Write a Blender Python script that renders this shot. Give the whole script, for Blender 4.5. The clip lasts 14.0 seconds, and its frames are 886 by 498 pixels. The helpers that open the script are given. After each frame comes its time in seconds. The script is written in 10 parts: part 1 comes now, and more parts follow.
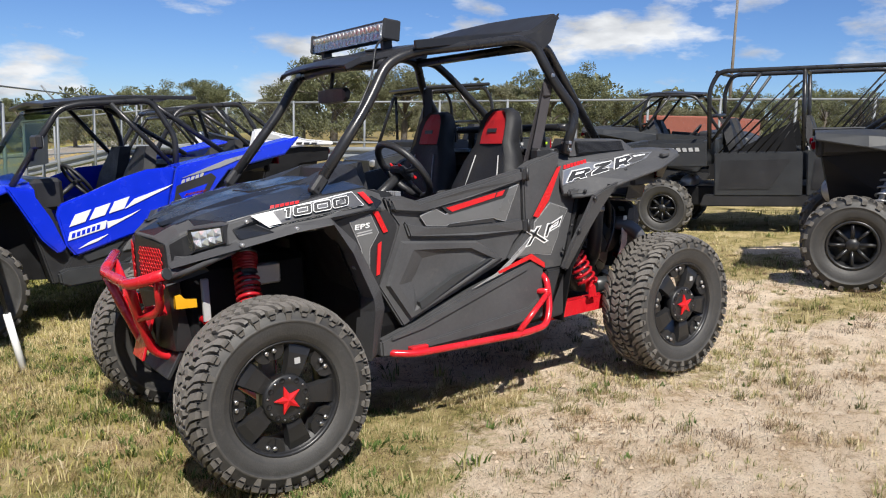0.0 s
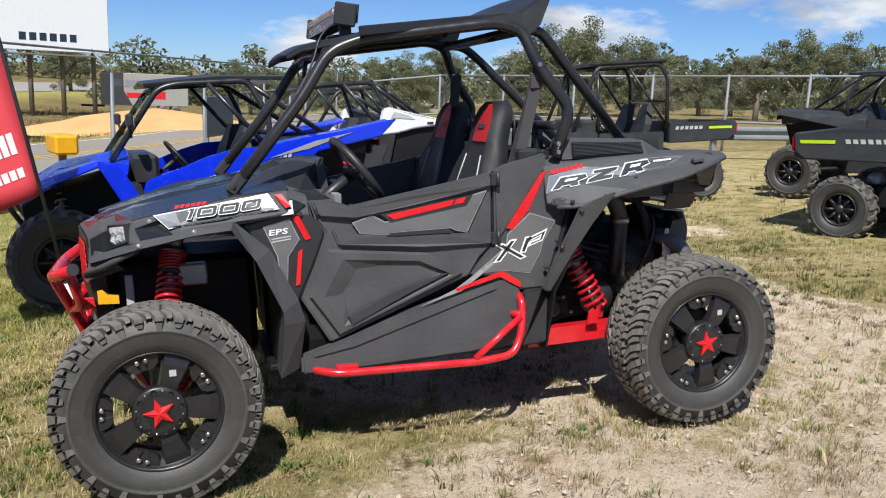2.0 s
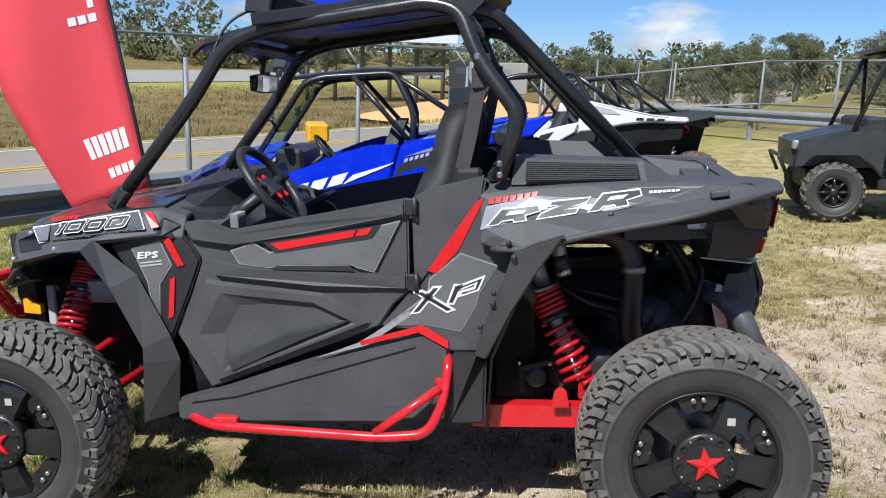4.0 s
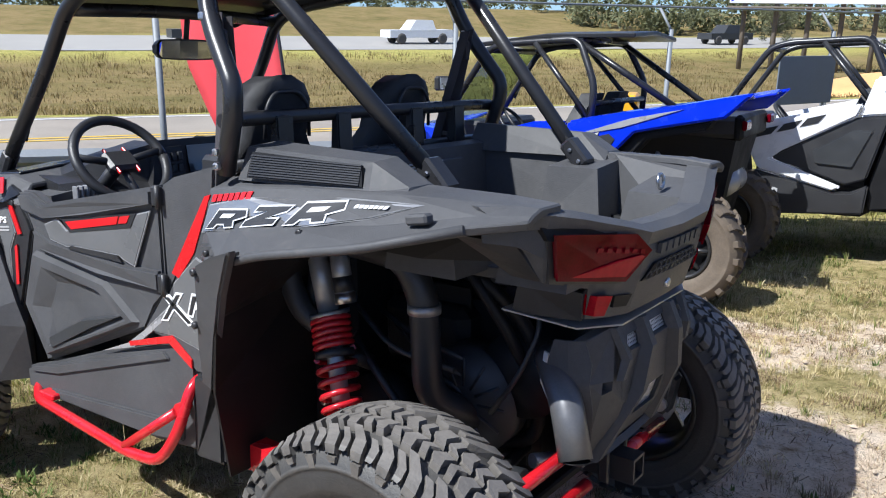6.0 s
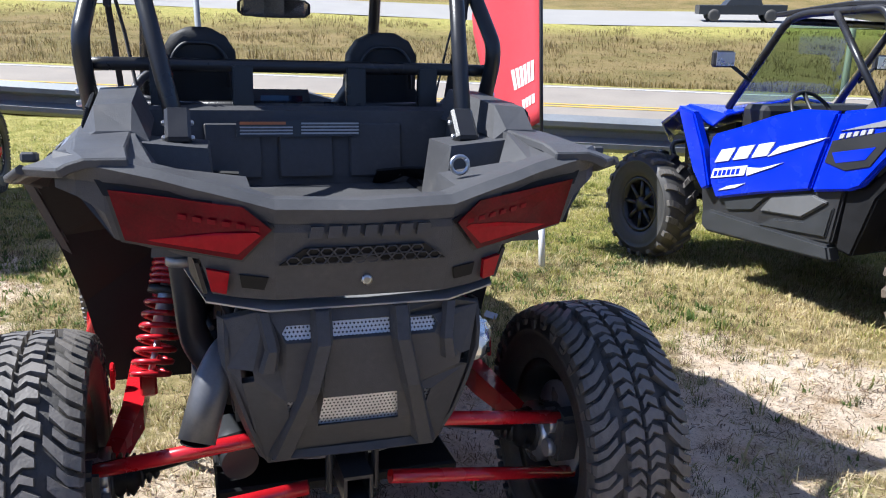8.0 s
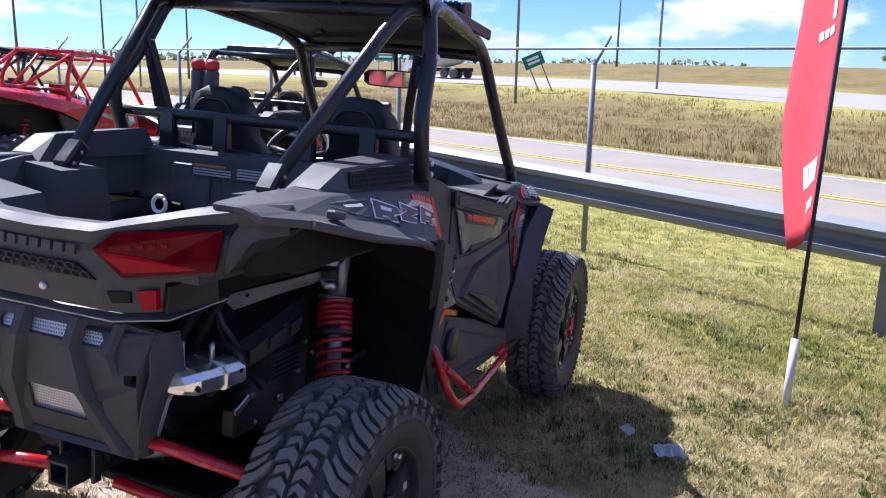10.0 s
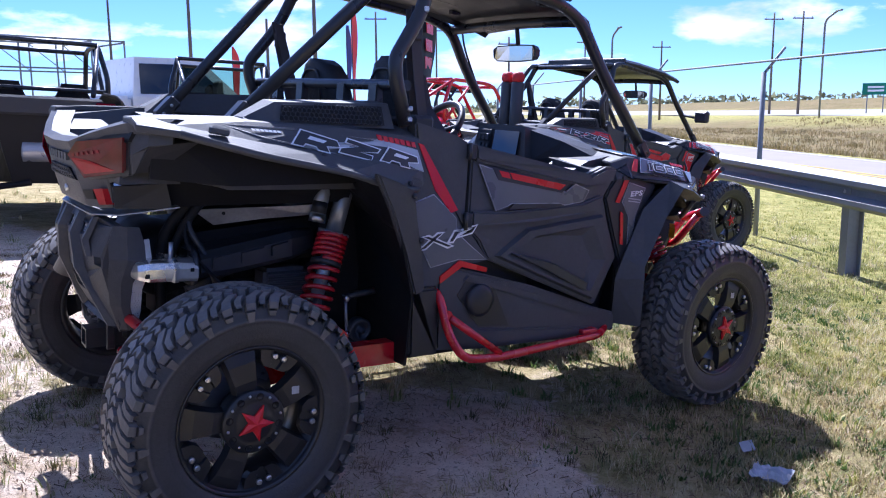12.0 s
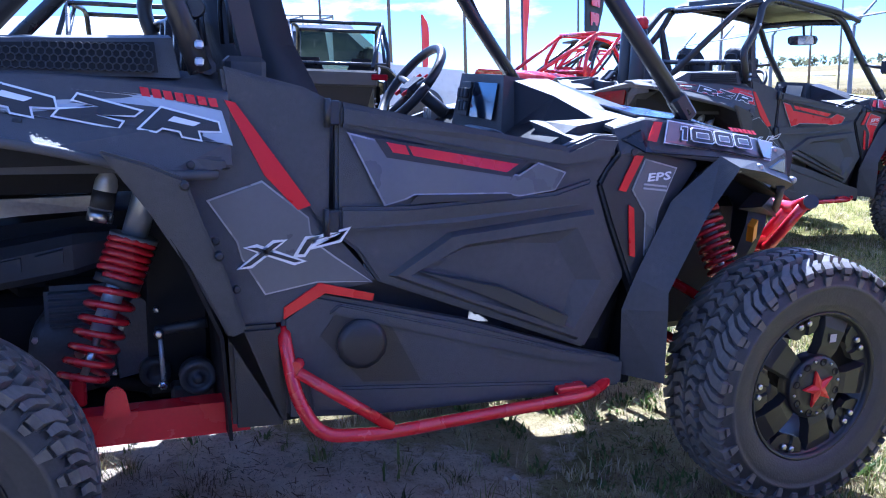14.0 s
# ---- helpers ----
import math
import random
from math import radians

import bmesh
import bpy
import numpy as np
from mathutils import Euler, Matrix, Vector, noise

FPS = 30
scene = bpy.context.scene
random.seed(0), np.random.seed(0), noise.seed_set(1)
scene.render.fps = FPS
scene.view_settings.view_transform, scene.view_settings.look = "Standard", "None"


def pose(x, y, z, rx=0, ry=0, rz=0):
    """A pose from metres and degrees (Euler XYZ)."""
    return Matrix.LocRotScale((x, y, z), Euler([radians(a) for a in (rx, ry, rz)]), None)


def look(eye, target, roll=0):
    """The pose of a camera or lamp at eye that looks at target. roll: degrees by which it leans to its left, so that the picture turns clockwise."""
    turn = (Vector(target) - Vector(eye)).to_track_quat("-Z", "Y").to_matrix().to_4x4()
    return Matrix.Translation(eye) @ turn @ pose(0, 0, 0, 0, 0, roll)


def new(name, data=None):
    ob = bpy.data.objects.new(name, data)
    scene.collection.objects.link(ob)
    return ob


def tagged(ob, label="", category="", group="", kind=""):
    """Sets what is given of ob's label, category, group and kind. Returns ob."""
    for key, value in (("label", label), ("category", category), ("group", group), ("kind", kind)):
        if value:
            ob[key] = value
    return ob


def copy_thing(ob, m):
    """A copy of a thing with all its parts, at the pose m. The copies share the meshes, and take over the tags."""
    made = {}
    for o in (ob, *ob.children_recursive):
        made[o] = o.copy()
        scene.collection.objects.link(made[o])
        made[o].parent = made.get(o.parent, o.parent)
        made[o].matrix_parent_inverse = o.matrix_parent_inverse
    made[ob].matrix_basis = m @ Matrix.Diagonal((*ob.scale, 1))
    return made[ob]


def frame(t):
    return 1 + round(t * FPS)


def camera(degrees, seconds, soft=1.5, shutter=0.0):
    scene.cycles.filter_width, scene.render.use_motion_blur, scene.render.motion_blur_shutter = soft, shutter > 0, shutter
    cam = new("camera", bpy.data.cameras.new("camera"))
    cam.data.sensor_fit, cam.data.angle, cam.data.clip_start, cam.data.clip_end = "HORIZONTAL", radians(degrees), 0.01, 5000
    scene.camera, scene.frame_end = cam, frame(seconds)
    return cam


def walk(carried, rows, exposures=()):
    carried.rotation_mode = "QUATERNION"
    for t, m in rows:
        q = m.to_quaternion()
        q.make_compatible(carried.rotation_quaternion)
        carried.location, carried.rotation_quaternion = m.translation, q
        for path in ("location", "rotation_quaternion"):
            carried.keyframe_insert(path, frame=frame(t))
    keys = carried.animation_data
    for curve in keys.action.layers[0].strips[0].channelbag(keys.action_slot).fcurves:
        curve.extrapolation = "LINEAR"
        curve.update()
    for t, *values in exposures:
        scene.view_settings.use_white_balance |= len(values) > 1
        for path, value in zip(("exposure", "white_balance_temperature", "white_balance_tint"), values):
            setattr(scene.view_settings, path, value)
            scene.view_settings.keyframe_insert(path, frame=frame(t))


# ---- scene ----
cam = camera(56.6, 14.0, 1.1)

PATH = [
    (0, (-2.349, -3.604, 1.377), (-1.223, -1.979, 1.077), -2.4),
    (0.5, (-2.149, -3.553, 1.415), (-1.112, -1.871, 1.104), -2.3),
    (1, (-1.843, -3.62, 1.423), (-0.923, -1.875, 1.095), -2.0),
    (1.5, (-1.469, -3.764, 1.432), (-0.689, -1.953, 1.097), -1.7),
    (2, (-1.014, -3.78, 1.441), (-0.416, -1.904, 1.092), -1.4),
    (2.5, (-0.573, -3.731, 1.439), (-0.156, -1.805, 1.095), -1.2),
    (2.7, (-0.39, -3.698, 1.455), (-0.052, -1.756, 1.115), -1.1),
    (4.8, (1.352, -2.704, 1.449), (0.734, -0.841, 1.066), -1.0),
    (5, (1.558, -2.58, 1.433), (0.835, -0.755, 1.052), -0.8),
    (5.5, (1.892, -2.253, 1.438), (0.95, -0.534, 1.04), -0.5),
    (6, (2.193, -1.905, 1.455), (1.03, -0.334, 1.032), -0.2),
    (6.5, (2.506, -1.55, 1.449), (1.124, -0.178, 0.992), -0.0),
    (7, (2.729, -1.168, 1.408), (1.157, -0.034, 0.915), 0.1),
    (7.5, (2.967, -0.76, 1.391), (1.242, 0.109, 0.873), 0.3),
    (8, (3.08, -0.326, 1.424), (1.234, 0.268, 0.935), 1.7),
    (8.2, (3.09, -0.13, 1.43), (1.204, 0.343, 0.961), 2.4),
    (10.3, (2.847, 1.904, 1.437), (1.086, 1.019, 1.097), 4.6),
    (10.5, (2.76, 2.083, 1.41), (1.061, 1.082, 1.076), 4.6),
    (11, (2.599, 2.469, 1.366), (1.061, 1.233, 1.042), 4.3),
    (11.5, (2.364, 2.77, 1.319), (1.008, 1.337, 0.995), 4.0),
    (12, (2.063, 2.949, 1.259), (0.887, 1.365, 0.929), 3.5),
    (12.5, (1.763, 3.045, 1.251), (0.745, 1.362, 0.889), 3.3),
    (13, (1.429, 2.906, 1.232), (0.533, 1.159, 0.854), 2.7),
    (13.5, (1.067, 2.68, 1.217), (0.253, 0.899, 0.809), 2.5),
    (14, (0.704, 2.456, 1.229), (-0.034, 0.647, 0.8), 2.0),
]
# The lot slopes gently down towards the road: everything parked on it is laid out in the lot's own
# coordinates (x to the parked machine's rear, y to its right, z square to the lot).
SITE = pose(0, 0, 0, -2.4, -3.1, 0)
walk(cam, [(t, SITE @ look(eye, target, roll)) for t, eye, target, roll in PATH],
     exposures=[(0, 0.42, 6450, 9), (2.5, 0.38, 6100, 8), (5.0, 0.48, 5850, 7), (6.5, 0.92, 5800, 9), (8.2, 1.06, 5800, 10), (10.3, 1.10, 5550, 21), (12.5, 1.38, 5050, 22), (14, 2.00, 4700, 18)])

# ---- world and sun ----
SUN = (SITE.to_3x3() @ Vector((-0.26, -0.80, 1.0))).normalized()
world = bpy.data.worlds.new("sky")
scene.world = world
world.use_nodes = True
wn, wl = world.node_tree.nodes, world.node_tree.links
wn.clear()
w_out, w_bg, w_sky = wn.new("ShaderNodeOutputWorld"), wn.new("ShaderNodeBackground"), wn.new("ShaderNodeTexSky")
w_sky.sky_type, w_sky.sun_disc = "NISHITA", False
w_sky.sun_elevation = math.asin(SUN.z)
w_sky.sun_rotation = math.atan2(SUN.x, SUN.y)
w_sky.air_density, w_sky.dust_density, w_sky.ozone_density = 0.75, 0.05, 2.0
w_co, w_map = wn.new("ShaderNodeTexCoord"), wn.new("ShaderNodeMapping")
w_map.inputs["Scale"].default_value = (1.0, 1.0, 2.9)
w_noise = wn.new("ShaderNodeTexNoise")
w_noise.inputs["Scale"].default_value, w_noise.inputs["Detail"].default_value = 5.4, 10.0
w_noise.inputs["Roughness"].default_value = 0.56
w_ramp = wn.new("ShaderNodeValToRGB")
w_ramp.color_ramp.elements[0].position, w_ramp.color_ramp.elements[1].position = 0.525, 0.63
w_tint = wn.new("ShaderNodeMixRGB")
w_tint.blend_type = "MULTIPLY"
w_tint.inputs[0].default_value = 1.0
w_tint.inputs[2].default_value = (0.44, 0.58, 0.83, 1)
w_mix = wn.new("ShaderNodeMixRGB")
w_body, w_grey = wn.new("ShaderNodeTexNoise"), wn.new("ShaderNodeValToRGB")
w_body.inputs["Scale"].default_value, w_body.inputs["Detail"].default_value = 9.0, 6.0
w_grey.color_ramp.elements[0].position, w_grey.color_ramp.elements[0].color = 0.40, (4.3, 4.5, 4.9, 1)
w_grey.color_ramp.elements[1].position, w_grey.color_ramp.elements[1].color = 0.60, (7.4, 7.5, 7.7, 1)
wl.new(w_map.outputs["Vector"], w_body.inputs["Vector"])
wl.new(w_body.outputs["Fac"], w_grey.inputs["Fac"])
wl.new(w_grey.outputs["Color"], w_mix.inputs[2])
wl.new(w_co.outputs["Generated"], w_map.inputs["Vector"])
wl.new(w_map.outputs["Vector"], w_noise.inputs["Vector"])
wl.new(w_noise.outputs["Fac"], w_ramp.inputs["Fac"])
wl.new(w_ramp.outputs["Color"], w_mix.inputs[0])
wl.new(w_sky.outputs["Color"], w_tint.inputs[1])
wl.new(w_tint.outputs["Color"], w_mix.inputs[1])
wl.new(w_mix.outputs["Color"], w_bg.inputs["Color"])
wl.new(w_bg.outputs["Background"], w_out.inputs["Surface"])
w_bg.inputs["Strength"].default_value = 0.092

sun_lamp = bpy.data.lights.new("sun", "SUN")
sun_lamp.energy, sun_lamp.angle, sun_lamp.color = 4.9, radians(0.53), (1.0, 0.95, 0.87)
sun = new("sun", sun_lamp)
sun.matrix_world = look(SUN * 60, (0, 0, 0))


# ---- materials ----
def material(name, base, rough=0.5, metal=0.0, vary=0.12, scale=9.0, bump=0.0, bump_scale=220.0, dirt=0.0,
             dirt_col=(0.34, 0.30, 0.25), coat=0.0, spec=0.5):
    """A surface with two scales of colour variation, worn gloss, fine relief and, where asked, dust in patches."""
    mat = bpy.data.materials.new(name)
    mat.use_nodes = True
    n, l = mat.node_tree.nodes, mat.node_tree.links
    p = n["Principled BSDF"]
    co = n.new("ShaderNodeTexCoord")
    big, fine = n.new("ShaderNodeTexNoise"), n.new("ShaderNodeTexNoise")
    big.inputs["Scale"].default_value, big.inputs["Detail"].default_value = scale, 6.0
    fine.inputs["Scale"].default_value, fine.inputs["Detail"].default_value = scale * 14, 3.0
    l.new(co.outputs["Object"], big.inputs["Vector"])
    l.new(co.outputs["Object"], fine.inputs["Vector"])
    add = n.new("ShaderNodeMath")
    add.operation = "MULTIPLY_ADD"
    add.inputs[1].default_value = 0.45
    l.new(fine.outputs["Fac"], add.inputs[0])
    l.new(big.outputs["Fac"], add.inputs[2])
    ramp = n.new("ShaderNodeMapRange")
    ramp.inputs["From Min"].default_value, ramp.inputs["From Max"].default_value = 0.4, 1.05
    ramp.inputs["To Min"].default_value, ramp.inputs["To Max"].default_value = 1 - vary, 1 + vary
    l.new(add.outputs[0], ramp.inputs["Value"])
    mul = n.new("ShaderNodeMixRGB")
    mul.blend_type = "MULTIPLY"
    mul.inputs[0].default_value = 1.0
    mul.inputs[1].default_value = (*base, 1)
    l.new(ramp.outputs[0], mul.inputs[2])
    colour = mul.outputs[0]
    rr = n.new("ShaderNodeMapRange")
    rr.inputs["From Min"].default_value, rr.inputs["From Max"].default_value = 0.35, 0.7
    rr.inputs["To Min"].default_value, rr.inputs["To Max"].default_value = max(rough - 0.08, 0.02), min(rough + 0.1, 1)
    l.new(big.outputs["Fac"], rr.inputs["Value"])
    if dirt > 0:
        dn, dr = n.new("ShaderNodeTexNoise"), n.new("ShaderNodeValToRGB")
        dn.inputs["Scale"].default_value, dn.inputs["Detail"].default_value = scale * 2.3, 9.0
        dn.inputs["Roughness"].default_value = 0.7
        l.new(co.outputs["Object"], dn.inputs["Vector"])
        dr.color_ramp.elements[0].position, dr.color_ramp.elements[1].position = 0.62 - 0.3 * dirt, 0.80
        dr.color_ramp.elements[1].color = (dirt, dirt, dirt, 1)
        l.new(dn.outputs["Fac"], dr.inputs["Fac"])
        dm = n.new("ShaderNodeMixRGB")
        dm.inputs[2].default_value = (*dirt_col, 1)
        l.new(dr.outputs["Color"], dm.inputs[0])
        l.new(colour, dm.inputs[1])
        colour = dm.outputs[0]
    l.new(colour, p.inputs["Base Color"])
    l.new(rr.outputs[0], p.inputs["Roughness"])
    p.inputs["Metallic"].default_value = metal
    p.inputs["Coat Weight"].default_value = coat
    p.inputs["Coat Roughness"].default_value = 0.06
    p.inputs["Specular IOR Level"].default_value = spec
    if bump > 0:
        bt, bn = n.new("ShaderNodeTexNoise"), n.new("ShaderNodeBump")
        bt.inputs["Scale"].default_value, bt.inputs["Detail"].default_value = bump_scale, 2.0
        l.new(co.outputs["Object"], bt.inputs["Vector"])
        bn.inputs["Strength"].default_value, bn.inputs["Distance"].default_value = bump, 0.002
        l.new(bt.outputs["Fac"], bn.inputs["Height"])
        l.new(bn.outputs["Normal"], p.inputs["Normal"])
    return mat


PLASTIC = material("charcoal_plastic", (0.068, 0.068, 0.071), 0.55, vary=0.20, scale=5, bump=0.45, bump_scale=380, dirt=0.14, spec=0.32)
BLACKP = material("black_plastic", (0.025, 0.025, 0.027), 0.44, vary=0.2, scale=6, bump=0.3, bump_scale=380, dirt=0.06)
CAST = material("dark_cast_alloy", (0.085, 0.085, 0.088), 0.50, metal=0.35, vary=0.3, scale=9, bump=0.4, bump_scale=120, dirt=0.2, dirt_col=(0.12, 0.10, 0.08))
UNDER = material("black_underbody", (0.011, 0.011, 0.012), 0.55, vary=0.3, scale=8, dirt=0.02, spec=0.2)
GLOSS = material("black_gloss_paint", (0.016, 0.017, 0.020), 0.20, vary=0.12, coat=0.0, dirt=0.05, spec=0.5)
CAGE = material("satin_black_tube", (0.020, 0.020, 0.022), 0.32, vary=0.15, bump=0.15)
ROOFM = material("black_aluminium_roof", (0.016, 0.016, 0.018), 0.38, vary=0.2, scale=3, dirt=0.1)
FIELD = material("grey_metallic_film", (0.17, 0.17, 0.175), 0.28, metal=0.6, vary=0.15, scale=5)
FILM = material("silver_metallic_film", (0.40, 0.40, 0.41), 0.36, metal=0.75, vary=0.12, scale=5)
GREYG = material("grey_graphic_vinyl", (0.125, 0.126, 0.128), 0.34, vary=0.10, scale=6)
SILV = material("silver_graphic_vinyl", (0.36, 0.36, 0.37), 0.3, metal=0.3, vary=0.08)
WHITE = material("white_vinyl", (0.78, 0.78, 0.78), 0.35, vary=0.05)
RED = material("red_powder_coat", (0.56, 0.012, 0.020), 0.26, vary=0.12, coat=0.5, dirt=0.10)
REDV = material("red_vinyl", (0.60, 0.014, 0.018), 0.32, vary=0.08)
SPRING = material("red_spring_steel", (0.46, 0.012, 0.020), 0.28, vary=0.12, coat=0.4, dirt=0.15)
RUBBER = material("tyre_rubber", (0.040, 0.039, 0.038), 0.58, vary=0.30, scale=7, bump=0.5, bump_scale=160, dirt=0.20, dirt_col=(0.20, 0.18, 0.155))
def worn_edges(mat, pale, share):
    """Pale dry dust that stays on the proud edges of a tread."""
    n, l = mat.node_tree.nodes, mat.node_tree.links
    p = n["Principled BSDF"]
    src = p.inputs["Base Color"].links[0].from_socket
    geo, ramp, tex, mul, mix = n.new("ShaderNodeNewGeometry"), n.new("ShaderNodeMapRange"), n.new("ShaderNodeTexNoise"), n.new("ShaderNodeMath"), n.new("ShaderNodeMixRGB")
    ramp.inputs["From Min"].default_value, ramp.inputs["From Max"].default_value = 0.50, 0.62
    ramp.inputs["To Max"].default_value = share
    tex.inputs["Scale"].default_value, tex.inputs["Detail"].default_value = 24.0, 6.0
    mul.operation = "MULTIPLY"
    l.new(geo.outputs["Pointiness"], ramp.inputs["Value"])
    l.new(ramp.outputs[0], mul.inputs[0])
    l.new(tex.outputs["Fac"], mul.inputs[1])
    l.new(mul.outputs[0], mix.inputs[0])
    l.new(src, mix.inputs[1])
    mix.inputs[2].default_value = (*pale, 1)
    l.new(mix.outputs[0], p.inputs["Base Color"])


worn_edges(RUBBER, (0.24, 0.218, 0.19), 0.75)


def dusty_tread(mat, r0, r1, dust, share):
    """A copy of a rubber with dry dust on all that lies further out than the sidewall."""
    out = mat.copy()
    n, l = out.node_tree.nodes, out.node_tree.links
    p = n["Principled BSDF"]
    src = p.inputs["Base Color"].links[0].from_socket
    co, flat, size, ramp, tex, mul, mix = n.new("ShaderNodeTexCoord"), n.new("ShaderNodeVectorMath"), n.new("ShaderNodeVectorMath"), n.new("ShaderNodeMapRange"), n.new("ShaderNodeTexNoise"), n.new("ShaderNodeMath"), n.new("ShaderNodeMixRGB")
    flat.operation, size.operation, mul.operation = "MULTIPLY", "LENGTH", "MULTIPLY"
    flat.inputs[1].default_value = (1, 0, 1)
    l.new(co.outputs["Object"], flat.inputs[0])
    l.new(flat.outputs[0], size.inputs[0])
    l.new(size.outputs["Value"], ramp.inputs["Value"])
    ramp.inputs["From Min"].default_value, ramp.inputs["From Max"].default_value, ramp.inputs["To Max"].default_value = r0, r1, share
    tex.inputs["Scale"].default_value, tex.inputs["Detail"].default_value = 14.0, 8.0
    l.new(co.outputs["Object"], tex.inputs["Vector"])
    l.new(ramp.outputs[0], mul.inputs[0])
    l.new(tex.outputs["Fac"], mul.inputs[1])
    l.new(mul.outputs[0], mix.inputs[0])
    l.new(src, mix.inputs[1])
    mix.inputs[2].default_value = (*dust, 1)
    l.new(mix.outputs[0], p.inputs["Base Color"])
    out.name = "tyre_rubber_with_dusty_tread"
    return out


TREAD = dusty_tread(RUBBER, 0.354, 0.375, (0.20, 0.182, 0.165), 1.05)
DUSTY = material("dusty_tyre_rubber", (0.105, 0.082, 0.060), 0.8, vary=0.3, scale=7, bump=0.5, bump_scale=160, dirt=0.5, dirt_col=(0.20, 0.155, 0.115))
RIM = material("gloss_black_rim", (0.016, 0.016, 0.017), 0.38, vary=0.25, coat=0.08, dirt=0.14, dirt_col=(0.25, 0.24, 0.22))
STEEL = material("zinc_steel", (0.55, 0.55, 0.56), 0.32, metal=1.0, vary=0.15)
CHROME = material("polished_exhaust", (0.86, 0.84, 0.80), 0.30, metal=0.9, vary=0.12, scale=5)
TIPM = material("satin_exhaust_steel", (0.12, 0.12, 0.125), 0.38, metal=0.4, vary=0.2, scale=12)
GREYM = material("grey_shock_body", (0.36, 0.36, 0.37), 0.34, metal=0.5, vary=0.12)
ALU = material("dull_aluminium", (0.42, 0.41, 0.40), 0.5, metal=0.8, vary=0.3, scale=7, dirt=0.2, dirt_col=(0.1, 0.09, 0.08))
FABRIC = material("black_seat_vinyl", (0.017, 0.017, 0.019), 0.6, vary=0.2, scale=14, bump=0.6, bump_scale=500)
REDSEAT = material("red_seat_vinyl", (0.42, 0.010, 0.014), 0.55, vary=0.15, scale=14, bump=0.6, bump_scale=500)
STRAP = material("harness_webbing", (0.055, 0.050, 0.055), 0.8, vary=0.2, scale=30, bump=0.8, bump_scale=900)
YELLOW = material("yellow_plastic", (0.72, 0.36, 0.01), 0.4)
LENS = material("red_tail_lens", (0.11, 0.0008, 0.006), 0.10, vary=0.45, scale=14, coat=0.0, dirt=0.0, spec=0.14)
LENSM = material("red_led_window", (0.19, 0.001, 0.009), 0.12, vary=0.3, scale=60, dirt=0.0, spec=0.14)
LENSB = material("bright_red_reflector", (0.34, 0.002, 0.010), 0.16, vary=0.25, scale=40, coat=0.0, dirt=0.0, spec=0.15)
MESHM = material("perforated_steel", (0.78, 0.77, 0.75), 0.38, metal=0.25, vary=0.2, scale=20)
SCREEN = material("dark_display_glass", (0.010, 0.016, 0.03), 0.06, vary=0.1, coat=0.6)
LAMPC = material("lamp_reflector_chrome", (0.88, 0.89, 0.91), 0.22, metal=0.45, vary=0.15, scale=30)
MIRROR = material("mirror_glass", (0.55, 0.56, 0.58), 0.03, metal=1.0, vary=0.03)
LABELM = material("pale_label", (0.42, 0.42, 0.42), 0.5)
ORANGE = material("orange_label", (0.45, 0.15, 0.05), 0.5)
BLUE = material("blue_body_plastic", (0.006, 0.028, 0.60), 0.22, vary=0.08, coat=0.5)
WBODY = material("white_body_plastic", (0.74, 0.74, 0.75), 0.3, vary=0.06, coat=0.3)
REDBODY = material("red_body_plastic", (0.50, 0.012, 0.016), 0.25, vary=0.1, coat=0.4)
GREYBODY = material("dark_grey_body_plastic", (0.034, 0.036, 0.039), 0.42, vary=0.12)
LIME = material("lime_decal", (0.42, 0.62, 0.02), 0.4)
GALV = material("galvanised_steel", (0.22, 0.235, 0.25), 0.60, metal=0.15, vary=0.18, scale=3, bump=0.2, dirt=0.2, dirt_col=(0.2, 0.2, 0.2))
BLACKCLOTH = material("dark_banner_cloth", (0.03, 0.03, 0.034), 0.75, vary=0.15, scale=12)
FLAGM = material("red_flag_cloth", (0.68, 0.055, 0.070), 0.75, vary=0.10, scale=12, bump=0.4, bump_scale=900)
FLAGB = material("blue_flag_cloth", (0.05, 0.05, 0.25), 0.75, vary=0.1)
WOOD = material("grey_pole_wood", (0.17, 0.14, 0.11), 0.85, vary=0.3, scale=2)
CONC = material("pale_concrete", (0.42, 0.40, 0.37), 0.85, vary=0.15, scale=2, bump=0.3)
SIGN = material("green_sign_sheet", (0.0, 0.16, 0.10), 0.4)
GREYSTEEL = material("grey_steel_cladding", (0.09, 0.095, 0.10), 0.6, vary=0.15, scale=1.5)
SLATE = material("slate_grey_board", (0.13, 0.15, 0.18), 0.6, vary=0.12, scale=3)
WHITEP = material("white_painted_steel", (0.72, 0.73, 0.74), 0.35, vary=0.06, dirt=0.1)
SAND = material("orange_sand", (0.60, 0.34, 0.14), 0.95, vary=0.2, scale=0.8, bump=0.4)
BARK = material("bark", (0.15, 0.13, 0.11), 0.9, vary=0.35, scale=6, bump=0.6, bump_scale=40)
BRICKR = material("red_corrugated_steel", (0.30, 0.10, 0.07), 0.6, vary=0.15)
PAPER = material("crumpled_paper", (0.40, 0.41, 0.42), 0.85, vary=0.2)
TINT = material("tinted_glazing", (0.012, 0.014, 0.016), 0.07, vary=0.1, coat=0.5)


